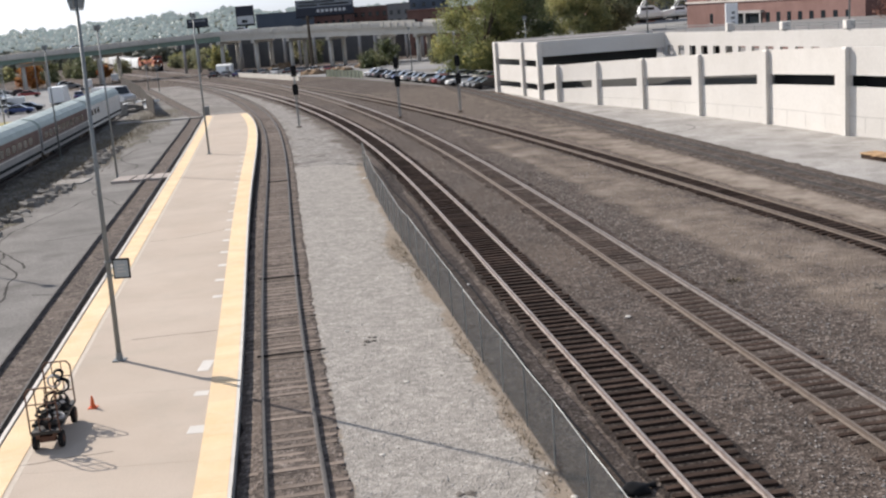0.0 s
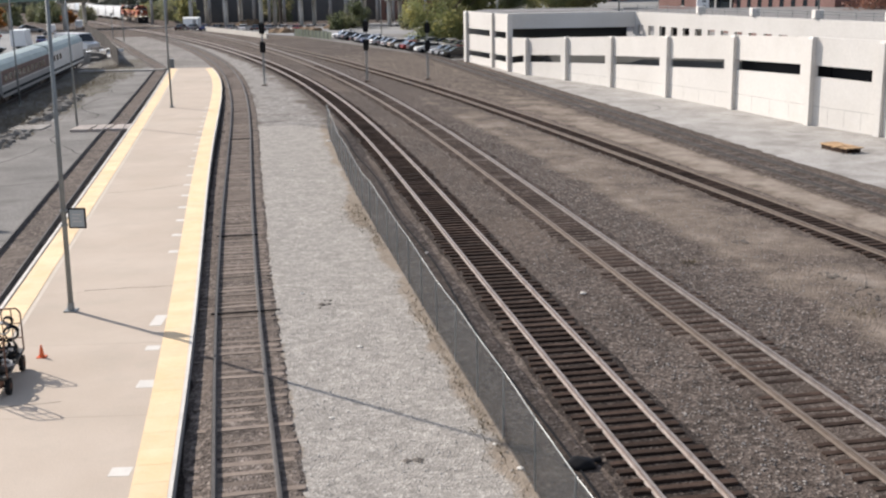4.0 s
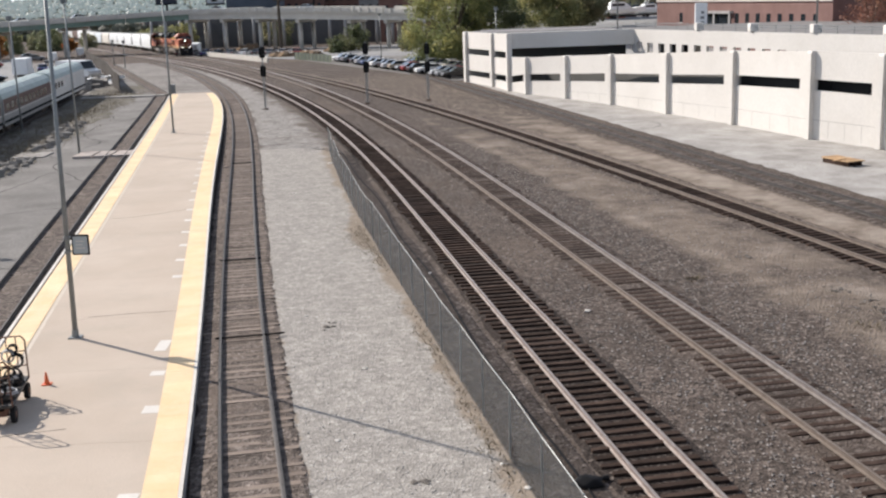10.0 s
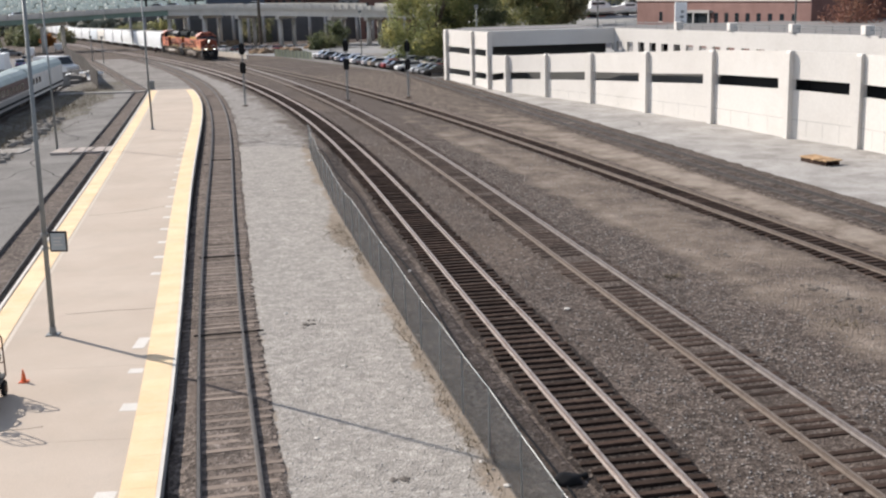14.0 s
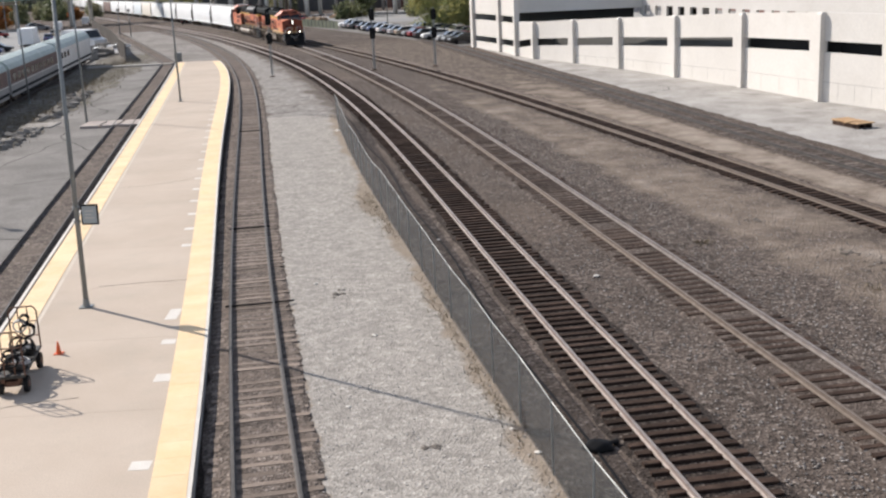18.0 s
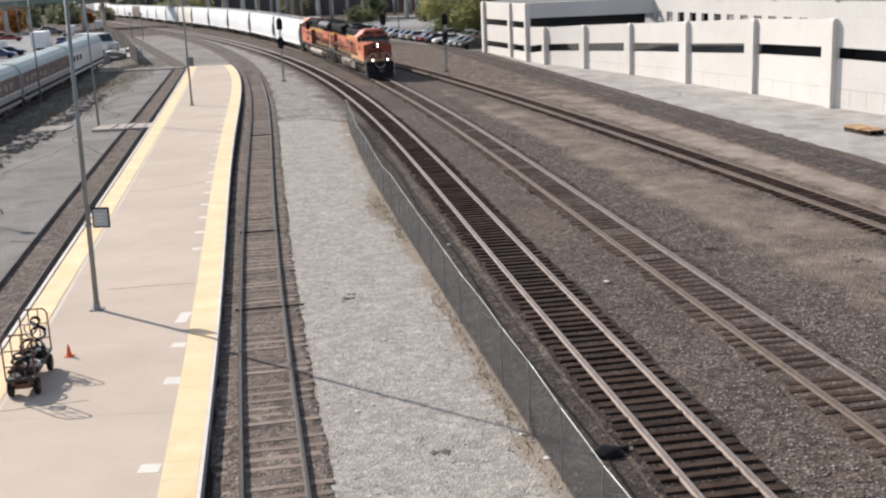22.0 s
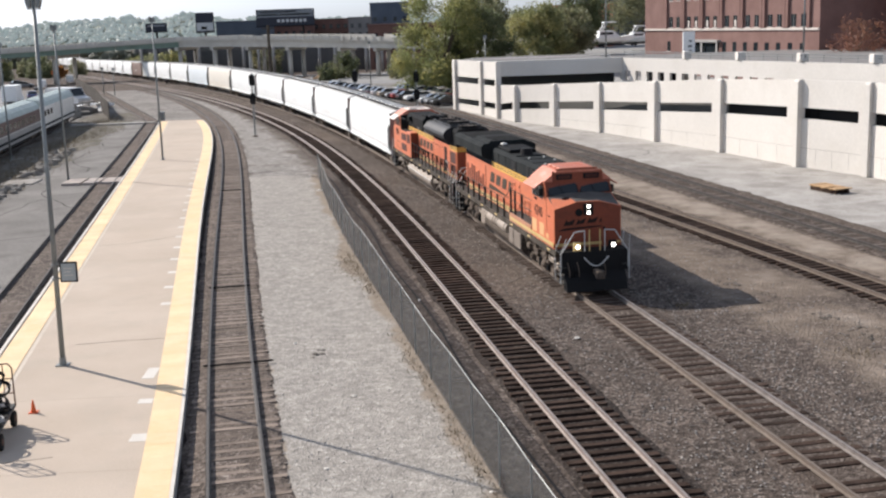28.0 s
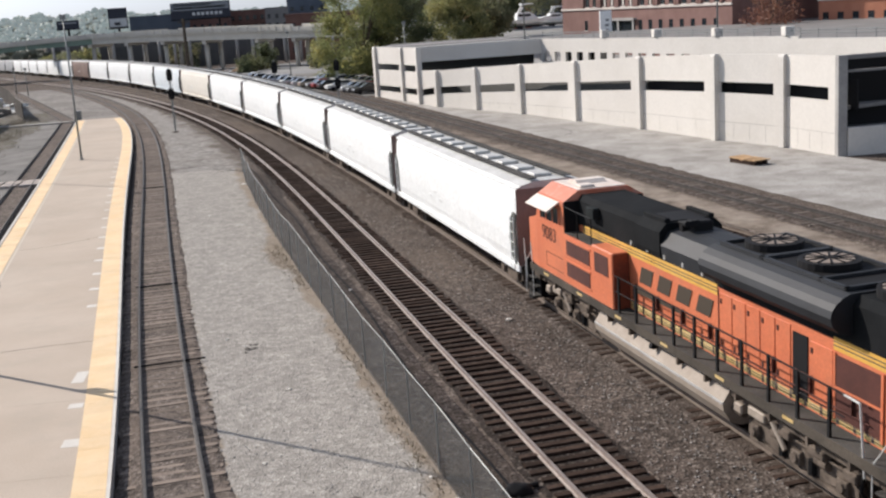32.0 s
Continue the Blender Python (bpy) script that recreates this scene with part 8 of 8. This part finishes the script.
    # Boats on trailers.
    for label, x, y, a, sc in (("white cabin cruiser stored on the raised lot", 44.5, 228, 0.1, 1.0), ("smaller white and blue boat stored on the raised lot", 52, 234, 0.2, 0.8)):
        b = thing("cabin_cruiser", label, "boat", "stored boats", m=Matrix.Translation((x, y, 5.2)) @ Matrix.Rotation(a, 4, "Z"))
        bm = bmesh.new()
        ring = []
        for xx, w, zk, zd in ((-5.0, 1.5, 0.7, 1.9), (-1.0, 1.7, 0.6, 1.9), (2.5, 1.5, 0.7, 2.05), (5.2, 0.1, 1.5, 2.4)):
            ring.append([bm.verts.new((xx * sc, s_ * w * sc, zz * sc)) for s_, zz in ((-1, zd), (-0.75, (zk + zd) / 2), (0, zk), (0.75, (zk + zd) / 2), (1, zd))])
        for p, q in zip(ring, ring[1:]):
            for i in range(4):
                bm.faces.new((p[i], p[i + 1], q[i + 1], q[i]))
            bm.faces.new((p[4], p[0], q[0], q[4]))
        bm.faces.new(ring[0])
        bmesh.ops.recalc_face_normals(bm, faces=bm.faces)
        part("hull", bm, M_HOPPER if sc == 1.0 else M_HOPPER_BLUE, b)
        part("cabin", prism(bmesh.new(), [(-2.4 * sc, 1.9 * sc), (-2.2 * sc, 3.3 * sc), (0.6 * sc, 3.3 * sc), (2.2 * sc, 2.0 * sc)], "y", -1.1 * sc, 1.1 * sc), M_HOPPER, b)
        part("cabin_windows", boxed(-2.0 * sc, -1.12 * sc, 2.5 * sc, 0.6 * sc, 1.12 * sc, 3.0 * sc), M_GLASS, b)
        bm = tube(bmesh.new(), (-1.6 * sc, -0.9 * sc, 3.3 * sc), (-0.6 * sc, -0.8 * sc, 4.9 * sc), 0.12 * sc, n=6)
        tube(bm, (-1.6 * sc, 0.9 * sc, 3.3 * sc), (-0.6 * sc, 0.8 * sc, 4.9 * sc), 0.12 * sc, n=6)
        box(bm, -1.2 * sc, -0.95 * sc, 4.8 * sc, 1.3 * sc, 0.95 * sc, 5.05 * sc, bevel=0.05)
        part("radar_arch", bm, M_HOPPER, b)
        part("trailer", boxed(-4 * sc, -0.9 * sc, 0.35, 3 * sc, 0.9 * sc, 0.7 * sc), M_BLACK, b)
        for s_ in (-1, 1):
            part("wheel", tube(bmesh.new(), (-1.5 * sc, s_ * 1.0 * sc, 0.35), (-1.5 * sc, s_ * 1.2 * sc, 0.35), 0.35, n=12), M_BLACK, b)
    lamp_post("lamp_post", "tall thin lamp post on the garage's upper deck", 26.5, 137.5, 6.3, 12)
    lamp_post("lamp_post", "tall thin lamp post on the garage's upper deck", 39.5, 107.0, 5.9, 12)
    lamp_post("lamp_post", "tall grey lamp post beside the service road", -33.2, 65.4, GROUND, 12.6)
    for x, y in ((-52.0, 220), (-55.5, 226), (-66, 178), (-60, 160), (-82, 240), (-95, 255)):
        lamp_post("lamp_post", "slim lamp post in the station lot", x, y, GROUND + grade(y), 8.0 if x < -58 else 5.0)
    lamp_post("lamp_post", "thin lamp post behind the garage block", 13.8, 160, GROUND, 9.5)
    lamp_post("lamp_post", "thin lamp post in the car park", -3.0, 205, GROUND, 8.5)


def clumps(name, cen, rad, mat, label, cat, seed, flat=0.8, parent=None):
    """Rounded leafy masses with uneven outlines, far off."""
    rng = np.random.default_rng(seed)
    bm = bmesh.new()
    bmesh.ops.create_icosphere(bm, subdivisions=1, radius=1.0)
    bm.verts.ensure_lookup_table()
    base = np.array([v.co for v in bm.verts])
    tri = np.array([[v.index for v in f.verts] for f in bm.faces])
    bm.free()
    n, m = len(cen), len(base)
    v = base[None] * rng.uniform(0.6, 1.3, (n, m, 1)) * np.array(rad)[:, None, None] * np.array((1, 1, flat)) + np.array(cen)[:, None]
    f = (tri[None] + m * np.arange(n)[:, None, None]).reshape(-1, 3)
    o = raw(name, v.reshape(-1, 3).tolist(), f.tolist(), mat, parent)
    return tagged(o, label, cat, kind="stuff")


def build_hills():
    """A wooded ridge on the skyline."""
    rng = np.random.default_rng(9)
    def crest(x):
        k = float(np.interp(x, (-1100, -640, -500, -350, -290, -250, -200, -100, 0, 900), (12, 17, 20, 27, 25, 29, 22, 16, 18, 24)))
        return k + 1.3 * math.sin(x * 0.07) + 0.8 * math.sin(x * 0.19 + 1)
    xs = np.arange(-1100, 900, 25.0)
    vs, fs = [], []
    for x in xs:
        k = crest(x)
        vs += [(x, 1380, -4), (x, 1440, k * 0.5), (x, 1500, k - 3), (x, 1700, k - 3)]
    for i in range(len(xs) - 1):
        for j in range(3):
            fs.append((4 * i + j, 4 * i + j + 1, 4 * i + j + 5, 4 * i + j + 4))
    h = raw("hillside", vs, fs, surface("hill_ground", (0.2, 0.22, 0.19), (0.24, 0.26, 0.215), 1.0, 0, 0.02, 0.3, bump=0), None)
    tagged(h, "low wooded ridge on the horizon", "hill", kind="structure")
    cen, rad = [], []
    for x in np.arange(-1050, 850, 2.4):
        for row, f in ((1388, 0.06), (1398, 0.2), (1410, 0.34), (1422, 0.47), (1436, 0.6), (1452, 0.73), (1470, 0.86), (1500, 1.0)):
            xx = x + rng.uniform(-8, 8)
            r = rng.uniform(1.7, 4.6) * (1.25 if f == 1.0 else 1.0)
            if rng.random() < 0.05 and f == 1.0:
                r *= 1.35
            cen.append((xx, row + rng.uniform(-10, 10), crest(xx) * f - 2.0 + rng.uniform(-1, 2.5)))
            rad.append(r)
    far_leaf = leaf_material("far_woods_haze", (0.15, 0.21, 0.18), (0.25, 0.31, 0.25), (0.36, 0.29, 0.2), 0.5)
    # Distance haze put into the colour: the woods give off a faint blue.
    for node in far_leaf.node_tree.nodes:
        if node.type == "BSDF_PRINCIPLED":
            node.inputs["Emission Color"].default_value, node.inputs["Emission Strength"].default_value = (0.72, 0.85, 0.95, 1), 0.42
    clumps("woods", cen, rad, far_leaf, "autumn woods covering the ridge, haze added as a bluish glow", "backdrop", 5)
    cen, rad = [], []
    while len(cen) < 1500:
        y = rng.uniform(520, 575)
        x = rng.uniform(-330, -20)
        if abs(x - T3.x(y)) > 9:
            cen.append((x, y, GROUND + grade(y) + rng.uniform(0.5, 9.5) * (0.75 + 0.25 * math.sin(x * 0.11))))
            rad.append(rng.uniform(1.0, 2.4))
    belt_leaf = leaf_material("belt_woods", (0.1, 0.12, 0.09), (0.17, 0.19, 0.14), (0.24, 0.2, 0.13), 0.4)
    clumps("tree_belt", cen, rad, belt_leaf, "dull green belt of trees behind the overpass", "trees", 6)


def build_bridge():
    """The road bridge from which the tracks are watched; unseen, it cuts sky light."""
    # Out of view; added to block sky light from behind the camera.
    b = thing("road_bridge", "unseen concrete road bridge with a plain parapet over the tracks", "bridge", kind="structure")
    part("deck", boxed(-70, -13.0, 9.0, 70, -0.6, 9.9, bevel=0.05), M_CONC, b)
    for y in (-13.0, -0.95):
        part("parapet", boxed(-70, y, 9.9, 70, y + 0.3, 10.95, bevel=0.03), M_CONC, b)
    for x in (-34, 5.6, 24):
        part("pier", boxed(x - 0.6, -11, -0.4, x + 0.6, -2.5, 9.0, bevel=0.1), M_CONC, b)


# ---- small things on the ground ----
def build_ground_clutter():
    rng = np.random.default_rng(4)

    def lumps(name, pts, sizes, mat, label, cat, flat=0.6):
        base = np.array([(1, 0, 0), (-1, 0, 0), (0, 1, 0), (0, -1, 0), (0, 0, 1), (0, 0, -0.6)])
        tri = np.array([(0, 2, 4), (2, 1, 4), (1, 3, 4), (3, 0, 4), (2, 0, 5), (1, 2, 5), (3, 1, 5), (0, 3, 5)])
        n = len(pts)
        jit = rng.uniform(0.6, 1.25, (n, 6, 1))
        v = base[None] * jit * np.array(sizes)[:, None, None] * np.array((1, 1, flat)) + np.array(pts)[:, None]
        f = (tri[None] + 6 * np.arange(n)[:, None, None]).reshape(-1, 3)
        o = raw(name, v.reshape(-1, 3).tolist(), f.tolist(), mat, None)
        return tagged(o, label, cat, kind="stuff")

    def toned(name, a, b):
        k = Nodes(name)
        geo = k.t.nodes.new("ShaderNodeNewGeometry")
        k.link(k.mix(geo.outputs["Random Per Island"], a, b), k.b.inputs["Base Color"])
        k.b.inputs["Roughness"].default_value = 0.95
        return k.m
    pts, sz = [], []
    for _ in range(9000):
        y = 20 + 70 * rng.random() ** 1.6
        d = rng.uniform(1.6, 9.0)
        x = T2.off(y, d).x if rng.random() < 0.6 else T3.off(y, d - 0.2).x
        pts.append((x, y, GROUND + 0.02))
        sz.append(rng.uniform(0.025, 0.06))
    lumps("loose_ballast", pts, sz, toned("ballast_stone", (0.1, 0.09, 0.085), (0.4, 0.37, 0.34)), "loose grey ballast stones strewn between the tracks", "stones")
    pts, sz = [], []
    for _ in range(2200):
        y = 20 + 66 * rng.random() ** 1.5
        a, b = T1.off(y, 1.2).x, FENCE.x(y)
        pts.append((a + (b - a) * rng.random(), y, GROUND + 0.045))
        sz.append(rng.uniform(0.02, 0.05))
    lumps("loose_gravel", pts, sz, toned("gravel_stone", (0.25, 0.24, 0.23), (0.44, 0.42, 0.4)), "loose pale stones on the gravel strip", "stones", 0.35)
    # Pale litter.
    for x, y, s in ((-6.75, 69.25, 0.12), (-1.5, 35.0, 0.1), (-3.9, 41.5, 0.08), (-2.1, 29.0, 0.08), (6.67, 40.5, 0.13), (-5.25, 81.5, 0.2), (0.98, 47.4, 0.1), (2.7, 25.4, 0.1), (2.2, 26.9, 0.07), (-8.2, 64.0, 0.12), (-3.0, 50.0, 0.08)):
        t = thing("litter", "scrap of pale litter lying on the stones", "litter", "scraps of litter", m=Matrix.Translation((x, y, GROUND + 0.04)))
        bm = bmesh.new()
        bmesh.ops.create_icosphere(bm, subdivisions=1, radius=s)
        for v in bm.verts:
            v.co = Vector((v.co.x * rng.uniform(0.8, 1.3), v.co.y * rng.uniform(0.8, 1.3), max(v.co.z * 0.45, -0.02)))
        part("scrap", bm, M_EDGE, t)
    bag = thing("rubbish_bag", "black plastic rubbish bag lying beside the fence", "bag", m=Matrix.Translation((4.2, 25.5, GROUND + 0.05)))
    bm = bmesh.new()
    bmesh.ops.create_icosphere(bm, subdivisions=3, radius=0.3)
    for v in bm.verts:
        v.co = Vector((v.co.x * 1.3, v.co.y, max(v.co.z * 0.6, -0.05))) * (1 + 0.14 * math.sin(v.co.x * 17) * math.cos(v.co.y * 13 + v.co.z * 9))
    part("sack", bm, M_BLACK, bag, smooth=True)
    part("knot", tube(bmesh.new(), (0.3, 0.1, 0.05), (0.5, 0.2, 0.02), 0.05, 0.09, 8), M_BLACK, bag)
    # Dark clods and weeds along the fence.
    pts, sz = [], []
    for cx, cy, n, r in ((-8.2, 96, 30, 1.2), (-6.6, 90, 30, 0.8), (-2.95, 39.95, 9, 0.16), (0.1, 26.0, 3, 0.15), (17.2, 39.1, 14, 0.5), (16.6, 42.1, 8, 0.35), (14.8, 47.8, 6, 0.25)):
        for _ in range(n):
            pts.append((cx + rng.normal() * r, cy + rng.normal() * r * 1.6, GROUND + 0.05))
            sz.append(rng.uniform(0.06, 0.17))
    lumps("dark_clods", pts, sz, toned("clod", (0.08, 0.07, 0.06), (0.17, 0.15, 0.13)), "dark clods of earth on the gravel", "earth", 0.25)
    vs, fs = [], []
    for cx, cy, n, rx, ry, h in ((-2.75, 55.5, 800, 0.6, 2.0, 0.1), (-1.6, 50.5, 150, 0.25, 1.6, 0.15), (2.2, 28.5, 200, 0.25, 2.5, 0.18), (11.8, 44.5, 60, 0.2, 0.2, 0.2), (15.9, 37, 50, 0.3, 0.3, 0.18), (1.2, 37, 200, 0.25, 3, 0.16), (-30.5, 80, 1500, 0.9, 6.0, 0.3), (-32.5, 100, 1500, 1.1, 8.0, 0.35), (-35, 125, 1500, 1.2, 10.0, 0.4), (-38, 150, 900, 1.2, 6.0, 0.4)):
        for _ in range(n):
            x, y = cx + rng.normal() * rx, cy + rng.normal() * ry
            if abs(cx) < 3 and cy > 25:
                x = FENCE.x(y) - 0.1 - abs(rng.normal()) * rx
            a = rng.uniform(0, 6.28)
            hh = h * rng.uniform(0.5, 1.3)
            k = len(vs)
            dx, dy = math.cos(a) * 0.02, math.sin(a) * 0.02
            vs += [(x - dx, y - dy, GROUND), (x + dx, y + dy, GROUND), (x + rng.normal() * 0.1, y + rng.normal() * 0.1, GROUND + hh)]
            fs.append((k, k + 1, k + 2))
    w = raw("dry_weeds", vs, fs, toned("straw", (0.13, 0.105, 0.066), (0.24, 0.195, 0.13)), None)
    tagged(w, "dry straw-coloured weeds along the fence", "weeds", kind="stuff")
    # Rubble bank between road and coaches.
    rnd = random.Random(12)
    stone = surface("rubble_stone", (0.2, 0.19, 0.175), (0.3, 0.285, 0.26), 0.95, 0, 1.0, 10, (0.2, 0.18, 0.16), 0.8, 0.5, 0.4, spread=0.2)
    bank = thing("rubble_bank", "low bank of broken pale concrete blocks beside the road", "rubble")
    for k in range(170):
        y = rnd.uniform(64, 90) if k < 100 else rnd.uniform(96, 118)
        x = -28.9 - (y - 72) * 0.06 + rnd.uniform(-1.1, 1.1) if k < 100 else -30.8 - (y - 98) * 0.12 + rnd.uniform(-0.8, 0.8)
        w, l, hh = rnd.uniform(0.12, 0.42), rnd.uniform(0.15, 0.5), rnd.uniform(0.06, 0.2)
        m = Matrix.Translation((x, y, GROUND + hh * 0.7)) @ Euler((rnd.uniform(-.25, .25), rnd.uniform(-.25, .25), rnd.uniform(0, 3))).to_matrix().to_4x4()
        part("block", boxed(-w, -l, -hh, w, l, hh, bevel=0.05), stone, bank, m=m)
    part("pad", boxed(-31.4, 91.2, GROUND - 0.1, -28.7, 94.0, GROUND + 0.12, bevel=0.03), M_APRON, bank, "pale concrete pad")
    pile = thing("scrap_pile", "heap of pale timber and broken blocks beside the coaches", "scrap heap")
    for k in range(45):
        x, y = -46.4 + rnd.uniform(-2.2, 2.6), 171 + rnd.uniform(-9, 12)
        w, l, hh = rnd.uniform(0.2, 0.9), rnd.uniform(0.2, 1.2), rnd.uniform(0.15, 0.45)
        m = Matrix.Translation((x, y, GROUND + hh + 0.5 * rnd.random())) @ Euler((rnd.uniform(-.3, .3), rnd.uniform(-.3, .3), rnd.uniform(0, 3))).to_matrix().to_4x4()
        part("block", boxed(-w, -l, -hh, w, l, hh, bevel=0.04), stone if k % 4 else M_HOPPER, pile, m=m)
    # Cracks in the road and the platform.
    tar = plain_cache("crack_tar", (0.045, 0.043, 0.04), 0.95)
    def crack(x, y, ang, length, z, owner, w=0.05):
        vs, fs, n = [], [], int(length / 0.5)
        for i in range(n + 1):
            ang += rnd.uniform(-0.22, 0.22)
            x, y = x + math.cos(ang) * 0.5, y + math.sin(ang) * 0.5
            h_ = w * rnd.uniform(0.4, 1.0)
            vs += [(x - math.sin(ang) * h_, y + math.cos(ang) * h_, z), (x + math.sin(ang) * h_, y - math.cos(ang) * h_, z)]
            if i:
                fs.append((2 * i - 2, 2 * i - 1, 2 * i + 1, 2 * i))
        raw("crack", vs, fs, tar, bpy.data.objects[owner])
    for x, y, a, l in ((-22, 58, 2.0, 26), (-24, 66, 0.3, 5), (-21, 76, 1.75, 20), (-26, 84, 0.2, 4), (-27, 96, 1.7, 30), (-30, 120, 1.75, 26), (-25, 104, 0.4, 4), (-19.5, 46, 1.9, 18), (-20, 52, 0.2, 5), (-32, 132, 1.9, 24), (-29, 112, 0.3, 5)):
        crack(x, y, a, l, GROUND + 0.026, "access_road", 0.07)
    for x, y, a, l in ((-12.5, 41.2, 0.05, 3.6), (-16.5, 61, 0.1, 4.5), (-13, 29.0, 0.1, 3.0)):
        crack(x, y, a, l, PZ + 0.004, "platform", 0.025)
    for x, y, a, l in ((24, 112, -0.4, 4), (22, 100, -1.2, 14), (28, 82, -1.2, 9), (19, 118, -1.1, 12), (25.5, 92, -0.2, 3)):
        crack(x, y, a, l, GROUND + 0.037, "apron", 0.05)
    # Board fence by the lot.
    board = surface("dark_board", (0.06, 0.053, 0.048), (0.1, 0.09, 0.08), 0.95, 0, 1.0, 12, spread=0.2)
    f = thing("board_fence", "weathered dark board fence curving along the road", "fence")
    line = [(-68, 253), (-61.6, 233.3), (-49.4, 195.5), (-42.4, 171.0), (-39.0, 160.0), (-37.8, 155.6)]
    me = bpy.data.meshes.new("board")
    bm = boxed(-0.45, -0.03, 0, 0.45, 0.03, 2.4, bevel=0.01)
    bm.to_mesh(me)
    bm.free()
    me.materials.append(board)
    for (xa, ya), (xb, yb) in zip(line, line[1:]):
        d = Vector((xb - xa, yb - ya))
        n = max(1, int(d.length / 0.93))
        for k in range(n):
            p = Vector((xa, ya)) + d * ((k + 0.5) / n)
            o = new("board", me)
            o.parent = f
            o.matrix_basis = Matrix.Translation((p.x, p.y, GROUND + grade(p.y) + rnd.uniform(-0.05, 0.05))) @ Matrix.Rotation(math.atan2(d.y, d.x), 4, "Z")
    sheet("weed_bank", lambda y: -35.6 - (y - 90) * 0.1 + 0.4 * math.sin(y * 0.5), lambda y: -28.2 - max(0, y - 76) * 0.075 + 0.5 * math.sin(y * 0.37) + 0.3 * math.sin(y * 1.3), list(range(40, 170, 1)), GROUND + 0.035, M_BANK, "stony weed-grown bank between road and coaches", "ground")
    grass = surface("dry_grass", (0.3, 0.27, 0.13), (0.38, 0.34, 0.17), 1.0, 0, 0.4, 6)
    sheet("grass_verge", lambda y: -63.5, lambda y: -52.0, list(range(120, 172, 4)), GROUND + 0.05, grass, "strip of yellowing grass beside the lot", "grass")
    green = surface("lawn", (0.12, 0.14, 0.05), (0.18, 0.19, 0.07), 1.0, 0, 0.3, 6)
    sheet("grass_island", lambda y: 0.5 + (y - 216) * 0.3, lambda y: 16.0, list(range(216, 250, 4)), GROUND + 0.12, green, "grassy island behind the parked cars", "grass")
    # Switch stand at the platform's end, junction boxes.
    for x, y, label in ((-29.2, 147.5, "grey metal relay box at the platform's end"),):
        b = thing("relay_box", label, "relay box", m=Matrix.Translation((x, y, GROUND)))
        part("case", boxed(-0.4, -0.35, 0.15, 0.4, 0.35, 1.5, bevel=0.03), M_POLE, b)
        part("door", boxed(-0.35, -0.37, 0.25, 0.35, -0.35, 1.4), M_POLE, b)
        part("plinth", boxed(-0.45, -0.4, -0.1, 0.45, 0.4, 0.15), M_PILLAR, b)


build_trees()
build_cars()
build_coaches()
build_cart()
build_pallet()
build_overpass()
build_traffic()
build_beyond()
build_far()
build_bridge()
build_hills()
build_ground_clutter()


build_tracks()
motions()
